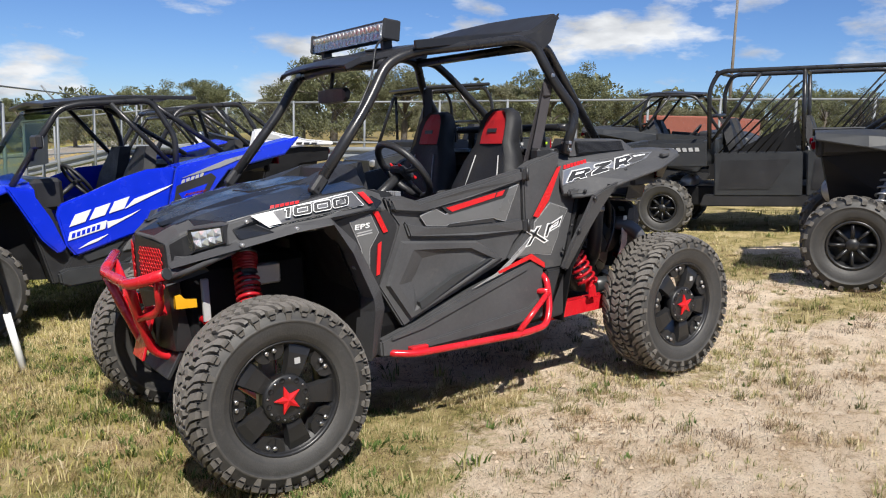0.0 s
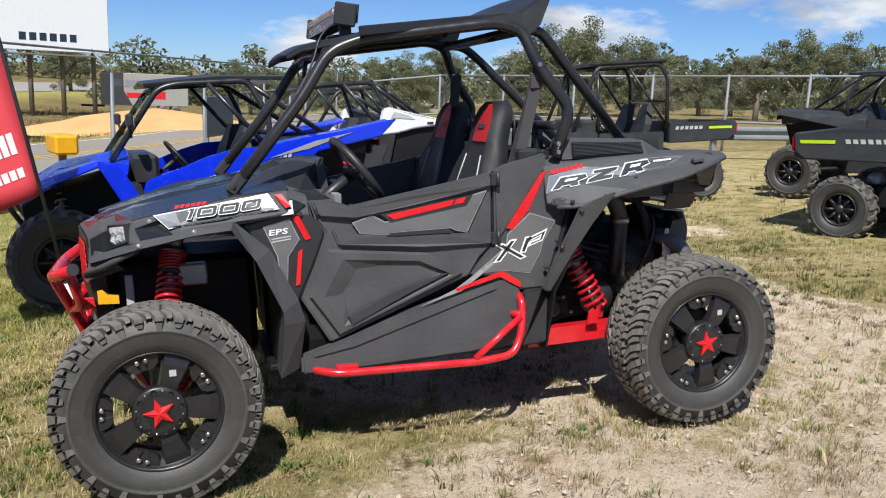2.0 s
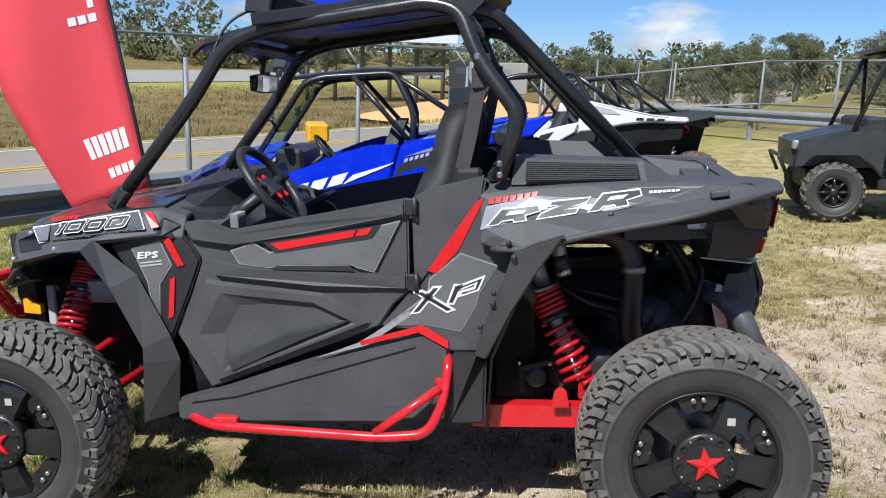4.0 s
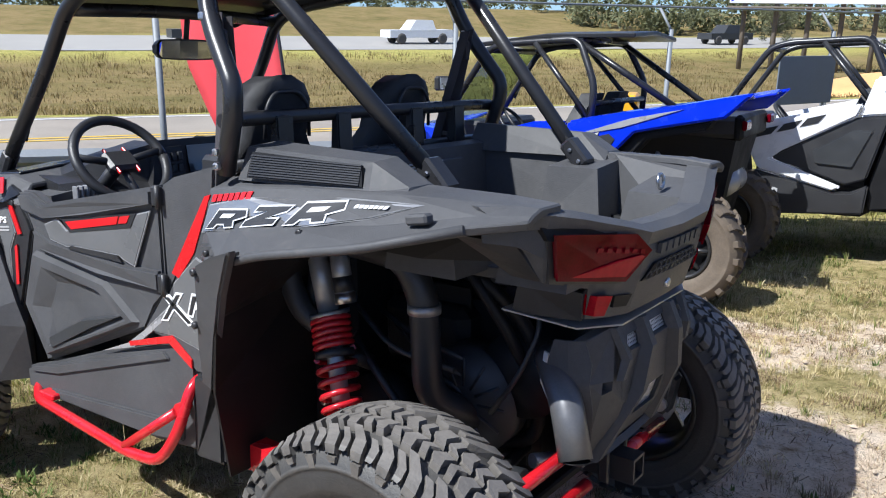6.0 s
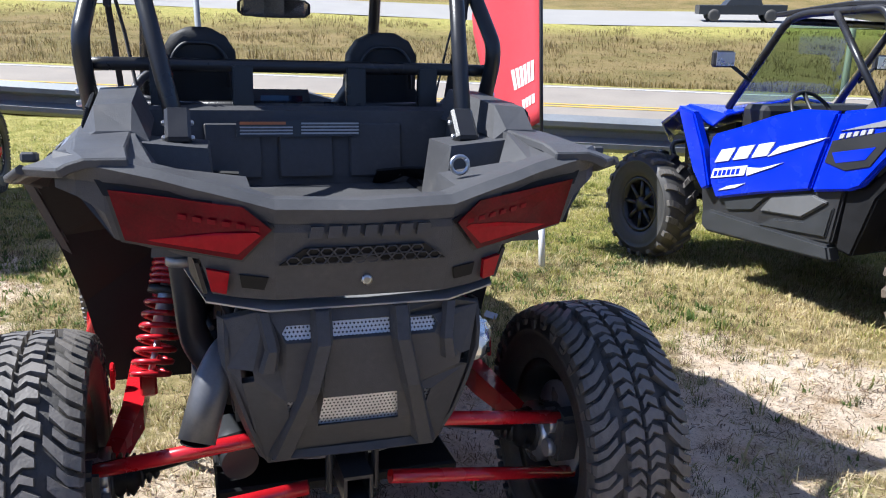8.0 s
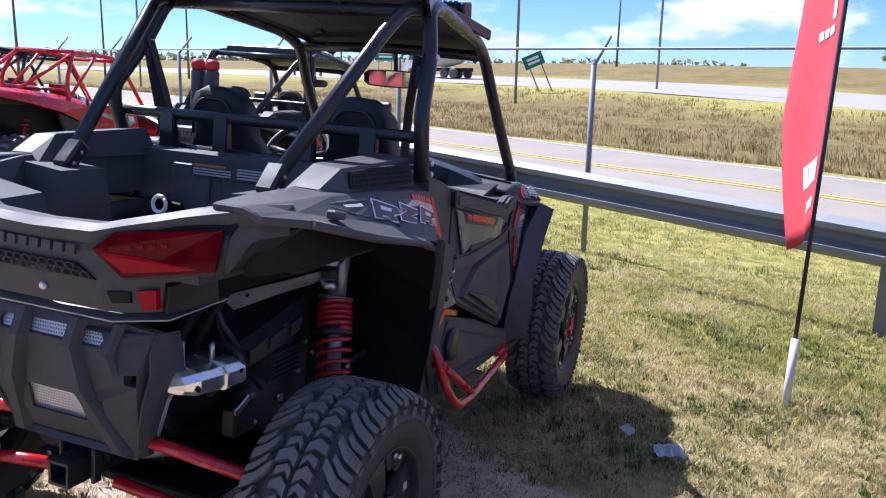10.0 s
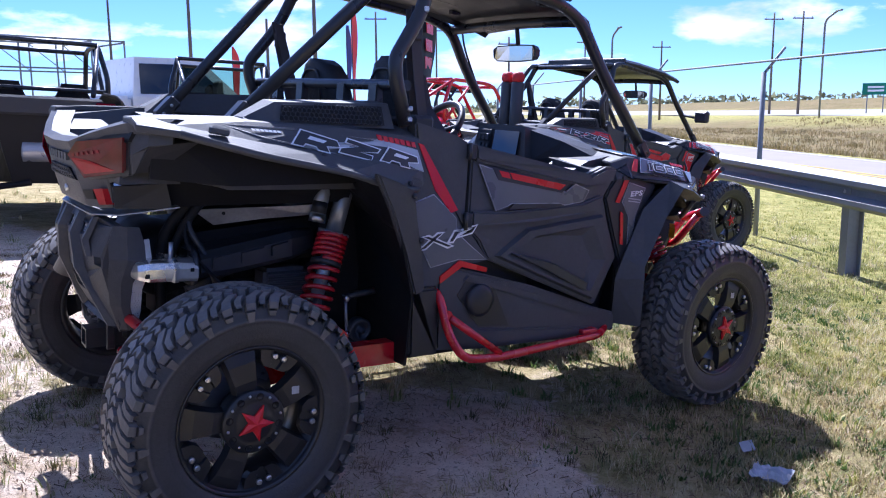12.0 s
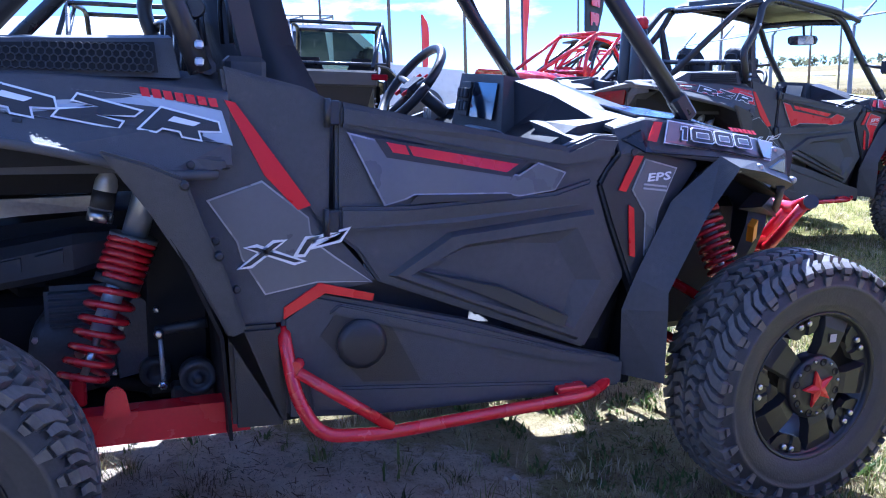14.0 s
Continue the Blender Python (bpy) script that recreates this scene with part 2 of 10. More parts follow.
def clear_glass(name, tint, rough=0.03):
    mat = bpy.data.materials.new(name)
    mat.use_nodes = True
    n, l = mat.node_tree.nodes, mat.node_tree.links
    n.clear()
    out, mix = n.new("ShaderNodeOutputMaterial"), n.new("ShaderNodeMixShader")
    tr, gl, fr = n.new("ShaderNodeBsdfTransparent"), n.new("ShaderNodeBsdfGlossy"), n.new("ShaderNodeValue")
    tr.inputs["Color"].default_value = (*tint, 1)
    gl.inputs["Roughness"].default_value = rough
    fr.outputs[0].default_value = 0.07
    l.new(fr.outputs[0], mix.inputs[0])
    l.new(tr.outputs[0], mix.inputs[1])
    l.new(gl.outputs[0], mix.inputs[2])
    l.new(mix.outputs[0], out.inputs["Surface"])
    return mat


LAMPG = clear_glass("headlight_glass", (0.9, 0.92, 0.94))
SHIELD = clear_glass("green_tinted_windscreen", (0.62, 0.72, 0.60))


# ---- mesh helpers ----
def part(name, bm, mat, parent=None, label="", smooth=False, m=None):
    """One mesh object out of a bmesh, under a thing or a part."""
    bmesh.ops.recalc_face_normals(bm, faces=bm.faces)
    me = bpy.data.meshes.new(name)
    bm.to_mesh(me)
    bm.free()
    me.materials.append(mat)
    if smooth:
        me.polygons.foreach_set("use_smooth", [True] * len(me.polygons))
    ob = new(name, me)
    if m is not None:
        ob.matrix_basis = m
    if parent is not None:
        ob.parent = parent
    if label:
        tagged(ob, label)
    return ob


def thing(name, m, label, category, group=""):
    ob = new(name)
    ob.empty_display_size = 0.2
    ob.matrix_basis = m
    return tagged(ob, label, category, group)


def bevel(bm, w, seg=1, angle=30):
    es = [e for e in bm.edges if len(e.link_faces) == 2 and e.calc_face_angle(0) > radians(angle)]
    if es and w > 0:
        bmesh.ops.bevel(bm, geom=es, offset=w, segments=seg, affect="EDGES", clamp_overlap=True)
    return bm


def box(size, centre=(0, 0, 0), bev=0.0, rot=None, bm=None):
    own = bmesh.new()
    bmesh.ops.create_cube(own, size=1)
    bmesh.ops.scale(own, vec=size, verts=own.verts)
    bevel(own, bev)
    if rot is not None:
        bmesh.ops.transform(own, matrix=Euler([radians(a) for a in rot]).to_matrix().to_4x4(), verts=own.verts)
    bmesh.ops.translate(own, vec=centre, verts=own.verts)
    if bm is None:
        return own
    return join(bm, own)


def join(bm, other):
    me = bpy.data.meshes.new("tmp")
    other.to_mesh(me)
    other.free()
    bm.from_mesh(me)
    bpy.data.meshes.remove(me)
    return bm


def rounded(pts, radius, steps=5):
    """A polyline whose inner corners are rounded."""
    pts = [Vector(p) for p in pts]
    out = [pts[0]]
    for a, b, c in zip(pts, pts[1:], pts[2:]):
        r = min(radius, (a - b).length * 0.45, (c - b).length * 0.45)
        p, q = b + (a - b).normalized() * r, b + (c - b).normalized() * r
        for i in range(steps + 1):
            t = i / steps
            out.append((1 - t) ** 2 * p + 2 * t * (1 - t) * b + t * t * q)
    return out + [pts[-1]]


def tube(pts, r, sides=10, bend=0.06, bm=None, taper=None):
    """A round tube along a polyline with rounded bends and closed ends."""
    bm = bm or bmesh.new()
    path = rounded(pts, bend) if bend > 0 and len(pts) > 2 else [Vector(p) for p in pts]
    up, rings = None, []
    for i, p in enumerate(path):
        d = (path[min(i + 1, len(path) - 1)] - path[max(i - 1, 0)]).normalized()
        if up is None:
            up = d.orthogonal().normalized()
        up = (up - d * up.dot(d)).normalized()
        side = d.cross(up)
        rr = r if taper is None else r + (taper - r) * i / max(len(path) - 1, 1)
        rings.append([bm.verts.new(p + rr * (math.cos(2 * math.pi * k / sides) * up + math.sin(2 * math.pi * k / sides) * side)) for k in range(sides)])
    for a, b in zip(rings, rings[1:]):
        for k in range(sides):
            bm.faces.new((a[k], a[(k + 1) % sides], b[(k + 1) % sides], b[k])).smooth = True
    bm.faces.new(rings[0][::-1])
    bm.faces.new(rings[-1])
    return bm


def lathe(profile, sides=40, axis="y", centre=(0, 0, 0), bm=None, closed=False, smooth=True):
    """Turns a list of (radius, along) about an axis."""
    bm = bm or bmesh.new()
    c = Vector(centre)

    def at(r, h, a):
        u, v = r * math.cos(a), r * math.sin(a)
        return c + Vector({"y": (u, h, v), "x": (h, u, v), "z": (u, v, h)}[axis])

    rings = [[bm.verts.new(at(r, h, 2 * math.pi * k / sides)) for k in range(sides)] for r, h in profile]
    pairs = list(zip(rings, rings[1:])) + ([(rings[-1], rings[0])] if closed else [])
    for a, b in pairs:
        for k in range(sides):
            bm.faces.new((a[k], a[(k + 1) % sides], b[(k + 1) % sides], b[k])).smooth = smooth
    if not closed:
        bm.faces.new(rings[0][::-1])
        bm.faces.new(rings[-1])
    return bm


def fill(outer, holes=()):
    """A flat sheet in the plane of (u, v) with holes through it."""
    bm = bmesh.new()
    edges = []
    for loop in (outer, *holes):
        vs = [bm.verts.new((u, v, 0)) for u, v in loop]
        edges += [bm.edges.new((a, b)) for a, b in zip(vs, vs[1:] + vs[:1])]
    bmesh.ops.triangle_fill(bm, edges=edges, use_beauty=True, use_dissolve=True)
    return bm


def side_panel(pts, s, y_out, thick, bev=0.006, holes=(), bulge=None):
    """A panel of a machine's flank: outline in (x, z), its outer face at y_out on side s, thick inwards."""
    bm = fill(pts, holes)
    geo = bmesh.ops.extrude_face_region(bm, geom=bm.faces[:])
    vs = [v for v in geo["geom"] if isinstance(v, bmesh.types.BMVert)]
    bmesh.ops.translate(bm, vec=(0, 0, -thick), verts=vs)
    for v in bm.verts:
        x, z, d = v.co
        y = y_out + d + (bulge(x, z) if bulge else 0.0)
        v.co = (x, s * y, z)
    bmesh.ops.recalc_face_normals(bm, faces=bm.faces)
    bevel(bm, bev, 2, 40)
    return bm


def facet(loops, s):
    """Nested outlines of (x, z) with a depth y each, joined ring to ring: a moulded panel."""
    bm = bmesh.new()
    rings = [[bm.verts.new((x, s * y, z)) for x, z in pts] for pts, y in loops]
    for a, b in zip(rings, rings[1:]):
        n = len(a)
        for k in range(n):
            bm.faces.new((a[k], a[(k + 1) % n], b[(k + 1) % n], b[k]))
    bm.faces.new(rings[-1])
    return bm


def loft(sections, closed=False, caps=True):
    """A skin through rows of points."""
    bm = bmesh.new()
    rows = [[bm.verts.new(p) for p in row] for row in sections]
    for a, b in zip(rows, rows[1:]):
        n = len(a)
        for k in range(n if closed else n - 1):
            bm.faces.new((a[k], a[(k + 1) % n], b[(k + 1) % n], b[k]))
    if caps and closed:
        bm.faces.new(rows[0][::-1])
        bm.faces.new(rows[-1])
    return bm


def shell(bm, t):
    """Gives an open skin a thickness."""
    bmesh.ops.recalc_face_normals(bm, faces=bm.faces)
    bmesh.ops.solidify(bm, geom=bm.faces[:], thickness=t)
    return bm


def offset2d(pts, d):
    """An outline grown outwards by d (shrunk where d is negative)."""
    n, out = len(pts), []
    area = sum(pts[i][0] * pts[(i + 1) % n][1] - pts[(i + 1) % n][0] * pts[i][1] for i in range(n))
    sg = 1 if area > 0 else -1
    for i in range(n):
        a, b, c = Vector(pts[i - 1]), Vector(pts[i]), Vector(pts[(i + 1) % n])
        e, g = (b - a).normalized(), (c - b).normalized()
        n1, n2 = Vector((e.y, -e.x)) * sg, Vector((g.y, -g.x)) * sg
        m = (n1 + n2)
        m = m / max(m.dot(m) / 2, 0.35)
        out.append((b.x + m.x * d, b.y + m.y * d))
    return out


def letters(text, size, depth=0.001, shear=0.25, spacing=1.0, outline=0.0):
    cu = bpy.data.curves.new("letters", "FONT")
    cu.body, cu.size, cu.extrude, cu.shear, cu.space_character = text, size, depth, shear, spacing
    cu.offset = outline
    cu.resolution_u = 2
    ob = bpy.data.objects.new("letters", cu)
    scene.collection.objects.link(ob)
    me = bpy.data.meshes.new_from_object(ob.evaluated_get(bpy.context.evaluated_depsgraph_get()))
    bm = bmesh.new()
    bm.from_mesh(me)
    bpy.data.objects.remove(ob)
    bpy.data.meshes.remove(me)
    xs = [v.co.x for v in bm.verts]
    ys = [v.co.y for v in bm.verts]
    bmesh.ops.translate(bm, vec=(-(min(xs) + max(xs)) / 2, -(min(ys) + max(ys)) / 2, 0), verts=bm.verts)
    return bm


def flank_letters(text, size, s, x, y, z, slope=0.0, **kw):
    """Lettering on a flank, read from outside."""
    bm = letters(text, size, **kw)
    turn = Matrix.Rotation(radians(90), 4, "X") if s < 0 else Matrix.Rotation(radians(180), 4, "Z") @ Matrix.Rotation(radians(90), 4, "X")
    tilt = Matrix.Rotation(radians(slope), 4, "Y")
    bmesh.ops.transform(bm, matrix=Matrix.Translation((x, s * y, z)) @ tilt @ turn, verts=bm.verts)
    return bm


# ---- wheels ----
def tyre_mesh(R, W, r_in, lugs=32, lug_h=0.018, mud=False):
    """A tyre about the y axis: a carcass and its tread blocks."""
    h = W / 2
    g = R - lug_h
    prof = [(r_in, -h * 0.74), (r_in + 0.010, -h * 0.86), (r_in + 0.030, -h * 0.91), (r_in + 0.034, -h * 0.93), (r_in + (R - r_in) * 0.45, -h * 0.965), (R - 0.080, -h * 0.970), (R - 0.077, -h * 0.995), (R - 0.070, -h * 0.995), (R - 0.067, -h * 0.965), (R - 0.036, -h * 0.92),
            (g - 0.010, -h * 0.78), (g - 0.002, -h * 0.4), (g, 0), (g - 0.002, h * 0.4), (g - 0.010, h * 0.78), (R - 0.036, h * 0.92), (R - 0.067, h * 0.965), (R - 0.070, h * 0.995), (R - 0.077, h * 0.995), (R - 0.080, h * 0.970),
            (r_in + (R - r_in) * 0.45, h * 0.965), (r_in + 0.034, h * 0.93), (r_in + 0.030, h * 0.91), (r_in + 0.010, h * 0.86), (r_in, h * 0.74)]
    bm = lathe(prof, 60, closed=True)

    def crown(f):
        return R - 0.020 * max(0.0, f - 0.45) ** 1.6 / 0.384

    def at(a, f, sg, up):
        """f: share of the half width; past 1 it runs down the shoulder."""
        if f <= 1:
            return Vector(((crown(f) + up) * math.cos(a), sg * f * h, (crown(f) + up) * math.sin(a)))
        r = crown(1) - (f - 1) * h
        return Vector((r * math.cos(a), sg * (h * (1.025 - 0.02 * (f - 1) / 0.3) + up), r * math.sin(a)))

    def block(rows, sg, low=-0.020, inset=0.90):
        """A tread block: rows of (f, a0, a1) across its length."""
        base, top = [], []
        fm = sum(r[0] for r in rows) / len(rows)
        for f, a0, a1 in rows:
            m = (a0 + a1) / 2
            base.append((bm.verts.new(at(a0, f, sg, low)), bm.verts.new(at(a1, f, sg, low))))
            ff = fm + (f - fm) * 0.95
            top.append((bm.verts.new(at(m + (a0 - m) * inset, ff, sg, 0)), bm.verts.new(at(m + (a1 - m) * inset, ff, sg, 0))))
        for k in range(len(rows) - 1):
            bm.faces.new((top[k][0], top[k][1], top[k + 1][1], top[k + 1][0]))
            bm.faces.new((base[k][0], top[k][0], top[k + 1][0], base[k + 1][0]))
            bm.faces.new((top[k][1], base[k][1], base[k + 1][1], top[k + 1][1]))
        bm.faces.new((base[0][0], base[0][1], top[0][1], top[0][0]))
        bm.faces.new((base[-1][1], base[-1][0], top[-1][0], top[-1][1]))

    st = 2 * math.pi / lugs
    for i in range(lugs):
        for sg in (-1, 1):
            b = (i + (0.5 if sg > 0 else 0)) * st
            if mud:
                block([(0.04, b - 0.50 * st, b - 0.22 * st), (0.40, b - 0.26 * st, b + 0.06 * st)], sg)
                block([(0.46, b - 0.20 * st, b + 0.16 * st), (0.80, b - 0.06 * st, b + 0.34 * st), (1.0, b - 0.02 * st, b + 0.36 * st), (1.22, b + 0.0 * st, b + 0.34 * st)], sg, -0.026)
            else:
                low = 1.42 if i % 2 else 1.30
                inner = 0.45 if i % 2 else 0.52
                j1, j2 = 0.04 * math.sin(i * 2.9 + sg), 0.04 * math.sin(i * 4.7 + 2 * sg)
                slant = lambda f: 0.62 - 0.72 * min(1.0, (min(f, 1.0) - 0.45) / 0.42)
                row = lambda f, a0, a1: (f, b + (slant(f) + a0) * st, b + (slant(f) + a1) * st)
                # two slanted shoulder bars, the second shorter, and two interlocking centre blocks
                block([row(inner, 0.06 + j1, 0.42), row(0.75, 0.0, 0.44 + j2), row(1.0, 0.0, 0.44), row(1.15, 0.02, 0.42)], sg, -0.024, 0.92)
                block([row(inner + 0.13, 0.58, 0.84 + j2), row(0.80, 0.56 + j1, 0.86), row(0.97, 0.58, 0.86), row(1.05, 0.60, 0.84)], sg, -0.022, 0.90)
                block([row(1.19, 0.02, 0.42), row(low, 0.08, 0.38)], sg, -0.022, 0.92)
                block([(0.03, b + (-0.04 + j2) * st, b + 0.38 * st), (0.20, b + 0.16 * st, b + 0.62 * st), (inner - 0.08, b + (0.06 + 2 * j1) * st, b + 0.40 * st)], sg, -0.020, 0.88)
                block([(0.05, b + 0.52 * st, b + (0.82 + j1) * st), (0.16, b + 0.76 * st, b + 1.04 * st), (0.36, b + (0.58 + 2 * j2) * st, b + 0.88 * st)], sg, -0.020, 0.86)
    return bm


def star_mesh(R, y0, y1, turn=0.0):
    bm = bmesh.new()
    c = bm.verts.new((0, y1, 0))
    ring, base = [], []
    for k in range(10):
        a = math.pi / 2 + turn + k * math.pi / 5
        r = R if k % 2 == 0 else R * 0.40
        ring.append(bm.verts.new((r * math.cos(a), (y0 + y1) / 2, r * math.sin(a))))
        base.append(bm.verts.new((r * math.cos(a), y0, r * math.sin(a))))
    for k in range(10):
        bm.faces.new((c, ring[k], ring[(k + 1) % 10]))
        bm.faces.new((ring[k], base[k], base[(k + 1) % 10], ring[(k + 1) % 10]))
    bm.faces.new(base[::-1])
    return bm


def mirror_y(bm, s):
    if s < 0:
        bmesh.ops.scale(bm, vec=(1, -1, 1), verts=bm.verts)
    return bm


def hero_wheel(machine, name, x, s, W, turn, out, drop=0.0):
    """A wheel whose face looks outwards on side s: tyre, five-spoke rim, bolts and a red star cap."""
    R, h = 0.378, W / 2
    yc = s * (out - h)
    wheel = part(name, mirror_y(lathe([(0.05, -0.03), (0.05, 0.03)], 16), s), UNDER, machine)
    wheel.matrix_basis = pose(x, yc, 0.37 - drop)
    part("tyre", mirror_y(tyre_mesh(R, W, 0.218), s), TREAD, wheel, "black mud-terrain tyre dusted with dry dirt")
    # barrel and lip
    bm = lathe([(0.220, -h * 0.8), (0.20, -h * 0.7), (0.18, -h * 0.2), (0.175, h * 0.35), (0.196, h * 0.62), (0.222, h * 0.80), (0.226, h * 0.86), (0.222, h * 0.875), (0.213, h * 0.80)], 48, closed=True)
    part("rim", mirror_y(bm, s), RIM, wheel, smooth=True)
    for k in range(5):
        a = math.pi / 2 + turn + k * 2 * math.pi / 5 + math.pi / 5
        bm = bmesh.new()
        yo = h * 0.80
        rows = []
        for r, wd, dy in ((0.070, 0.034, -0.010), (0.12, 0.040, 0.0), (0.175, 0.050, -0.003), (0.208, 0.058, -0.012)):
            rows.append([(r, -wd, yo + dy - 0.028), (r, -wd * 0.82, yo + dy), (r, wd * 0.82, yo + dy), (r, wd, yo + dy - 0.028)])
        bm = loft([[(p[0] * math.cos(a) - p[1] * math.sin(a), p[2], p[0] * math.sin(a) + p[1] * math.cos(a)) for p in row] for row in rows], closed=True)
        part("spoke", mirror_y(bevel(bm, 0.003), s), RIM, wheel)
        c = a + math.pi / 5
        web = loft([[(r * math.cos(c) - q * math.sin(c), y, r * math.sin(c) + q * math.cos(c)) for q, y in ((-wd, yo - 0.034), (-wd * 0.9, yo - 0.010), (-wd * 0.3, yo - 0.010), (-wd * 0.22, yo - 0.018), (wd * 0.22, yo - 0.018), (wd * 0.3, yo - 0.010), (wd * 0.9, yo - 0.010), (wd, yo - 0.034))]
                    for r, wd in ((0.158, 0.036), (0.172, 0.056), (0.208, 0.074))], closed=True)
        part("rim_web", mirror_y(web, s), RIM, wheel)
        for off in (-0.13, 0.13):
            b = c + off * 0.6
            bb = lathe([(0.0095, 0), (0.0095, 0.008), (0.006, 0.011)], 8, centre=(0.196 * math.cos(b), h * 0.80 - 0.010, 0.196 * math.sin(b)))
            part("rim_bolt", mirror_y(bb, s), STEEL, wheel)
    bm = lathe([(0.092, h * 0.45), (0.095, h * 0.82), (0.091, h * 0.87), (0.064, h * 0.885), (0.060, h * 0.87), (0.052, h * 0.90), (0.004, h * 0.91)], 40)
    hub = part("hub_cap", mirror_y(bm, s), RIM, wheel)
    for k in range(8):
        a = k * math.pi / 4 + 0.2
        well = lathe([(0.0115, h * 0.87), (0.0115, h * 0.895), (0.0095, h * 0.895), (0.0085, h * 0.878), (0.001, h * 0.878)], 12, centre=(0.077 * math.cos(a), 0, 0.077 * math.sin(a)))
        part("bolt_well", mirror_y(well, s), UNDER, hub)
        nut = lathe([(0.0042, h * 0.87), (0.0042, h * 0.905), (0.001, h * 0.91)], 8, centre=(0.081 * math.cos(a + 0.39), 0, 0.081 * math.sin(a + 0.39)))
        part("hub_screw", mirror_y(nut, s), STEEL, hub)
    part("star_cap", mirror_y(star_mesh(0.057, h * 0.91, h * 0.91 + 0.016, turn), s), REDV, wheel, "red five-pointed star centre cap")
    lab = fill([(-0.012, -0.012), (0.012, -0.012), (0.012, 0.012), (-0.012, 0.012)])
    a = math.pi / 2 + turn + math.pi / 5 * s
    bmesh.ops.transform(lab, matrix=Matrix.Translation((0.15 * math.cos(a), h * 0.82, 0.15 * math.sin(a))) @ Matrix.Rotation(radians(-90), 4, "X"), verts=lab.verts)
    part("spoke_badge", mirror_y(lab, s), LABELM, wheel)
    return wheel


def coil(p0, p1, r, wire, turns, bm=None):
    p0, p1 = Vector(p0), Vector(p1)
    d = (p1 - p0).normalized()
    u = d.orthogonal().normalized()
    v = d.cross(u)
    n = int(turns * 14)
    pts = [p0 + (p1 - p0) * (i / n) + r * (math.cos(i * 2 * math.pi / 14) * u + math.sin(i * 2 * math.pi / 14) * v) for i in range(n + 1)]
    return tube(pts, wire, 7, 0, bm)


def shock(machine, top, collar, bottom, r, dens):
    """A coil-over: body, closely wound upper spring, open lower spring and rod."""
    top, collar, bottom = Vector(top), Vector(collar), Vector(bottom)
    ob = part("shock_absorber", tube([top, collar], 0.030, 14, 0), GREYM, machine, "grey shock body with red coil spring")
    mid = collar + (bottom - collar) * 0.26
    part("damper_rod", tube([mid + (bottom - mid) * 0.45, bottom], 0.009, 8, 0), STEEL, ob)
    part("damper_body", tube([collar, mid + (bottom - mid) * 0.5], 0.024, 12, 0), GREYM, ob)
    part("spring_collar", tube([collar + (top - collar).normalized() * 0.012, collar], r + 0.006, 18, 0), ALU, ob)
    part("upper_spring", coil(collar, mid, r, 0.0085, dens), SPRING, ob)
    part("spring_spacer", tube([mid, mid + (bottom - mid).normalized() * 0.02], r + 0.004, 16, 0), BLACKP, ob)
    part("lower_spring", coil(mid + (bottom - mid).normalized() * 0.02, bottom + (mid - bottom) * 0.06, r, 0.0085, dens * 1.25), SPRING, ob)
    part("lower_eye", box((0.035, 0.045, 0.07), bottom, 0.006), SPRING, ob)
    return ob


# ---- the machine that the camera goes round ----
hero = thing("side_by_side", SITE @ pose(0, 0.025, 0), "charcoal two-seat sport side-by-side with red bars and springs", "off-road buggy")
for nm, x, s, W, tn, out in (("front_wheel", -1.143, -1, 0.245, 0.25, 0.825), ("rear_wheel", 1.143, -1, 0.265, 0.12, 0.838), ("front_wheel", -1.143, 1, 0.245, -0.3, 0.79), ("rear_wheel", 1.135, 1, 0.265, 0.42, 0.835)):
    hero_wheel(hero, nm, x, s, W, tn, out, 0.024 if (x > 0 and s > 0) else 0.0)

# tub, floor, frame and dark inner bodies
tub = part("tub", loft([[(-0.62, -0.47, 0.36), (-0.62, 0.47, 0.36), (-0.62, 0.52, 0.62), (-0.62, 0.50, 1.0), (-0.62, -0.50, 1.0), (-0.62, -0.52, 0.62)],
                        [(-0.55, -0.50, 0.35), (-0.55, 0.50, 0.35), (-0.55, 0.54, 0.50), (-0.55, 0.54, 0.56), (-0.55, -0.54, 0.56), (-0.55, -0.54, 0.50)],
                        [(0.40, -0.50, 0.35), (0.40, 0.50, 0.35), (0.40, 0.54, 0.50), (0.40, 0.54, 0.56), (0.40, -0.54, 0.56), (0.40, -0.54, 0.50)],
                        [(0.46, -0.48, 0.36), (0.46, 0.48, 0.36), (0.46, 0.50, 0.6), (0.46, 0.46, 1.14), (0.46, -0.46, 1.14), (0.46, -0.50, 0.6)]], closed=True), UNDER, hero)
# dark block added to stop daylight showing through behind the seats
part("firewall", box((0.18, 0.56, 0.62), (0.565, 0, 0.66), 0.02), UNDER, hero)
part("skid_plate", box((1.9, 0.62, 0.03), (0.25, 0, 0.325), 0.006), UNDER, hero)
engine = part("engine", box((0.50, 0.30, 0.26), (0.92, 0.02, 0.50), 0.03), UNDER, hero, "dark engine and gearbox behind the seats")
part("cylinder_head", box((0.30, 0.36, 0.20), (0.82, 0.0, 0.72), 0.03), UNDER, engine)
cvt = part("clutch_housing", lathe([(0.04, -0.06), (0.15, -0.05), (0.15, 0.03), (0.12, 0.05), (0.04, 0.06)], 28, centre=(1.02, -0.20, 0.60)), BLACKP, engine)
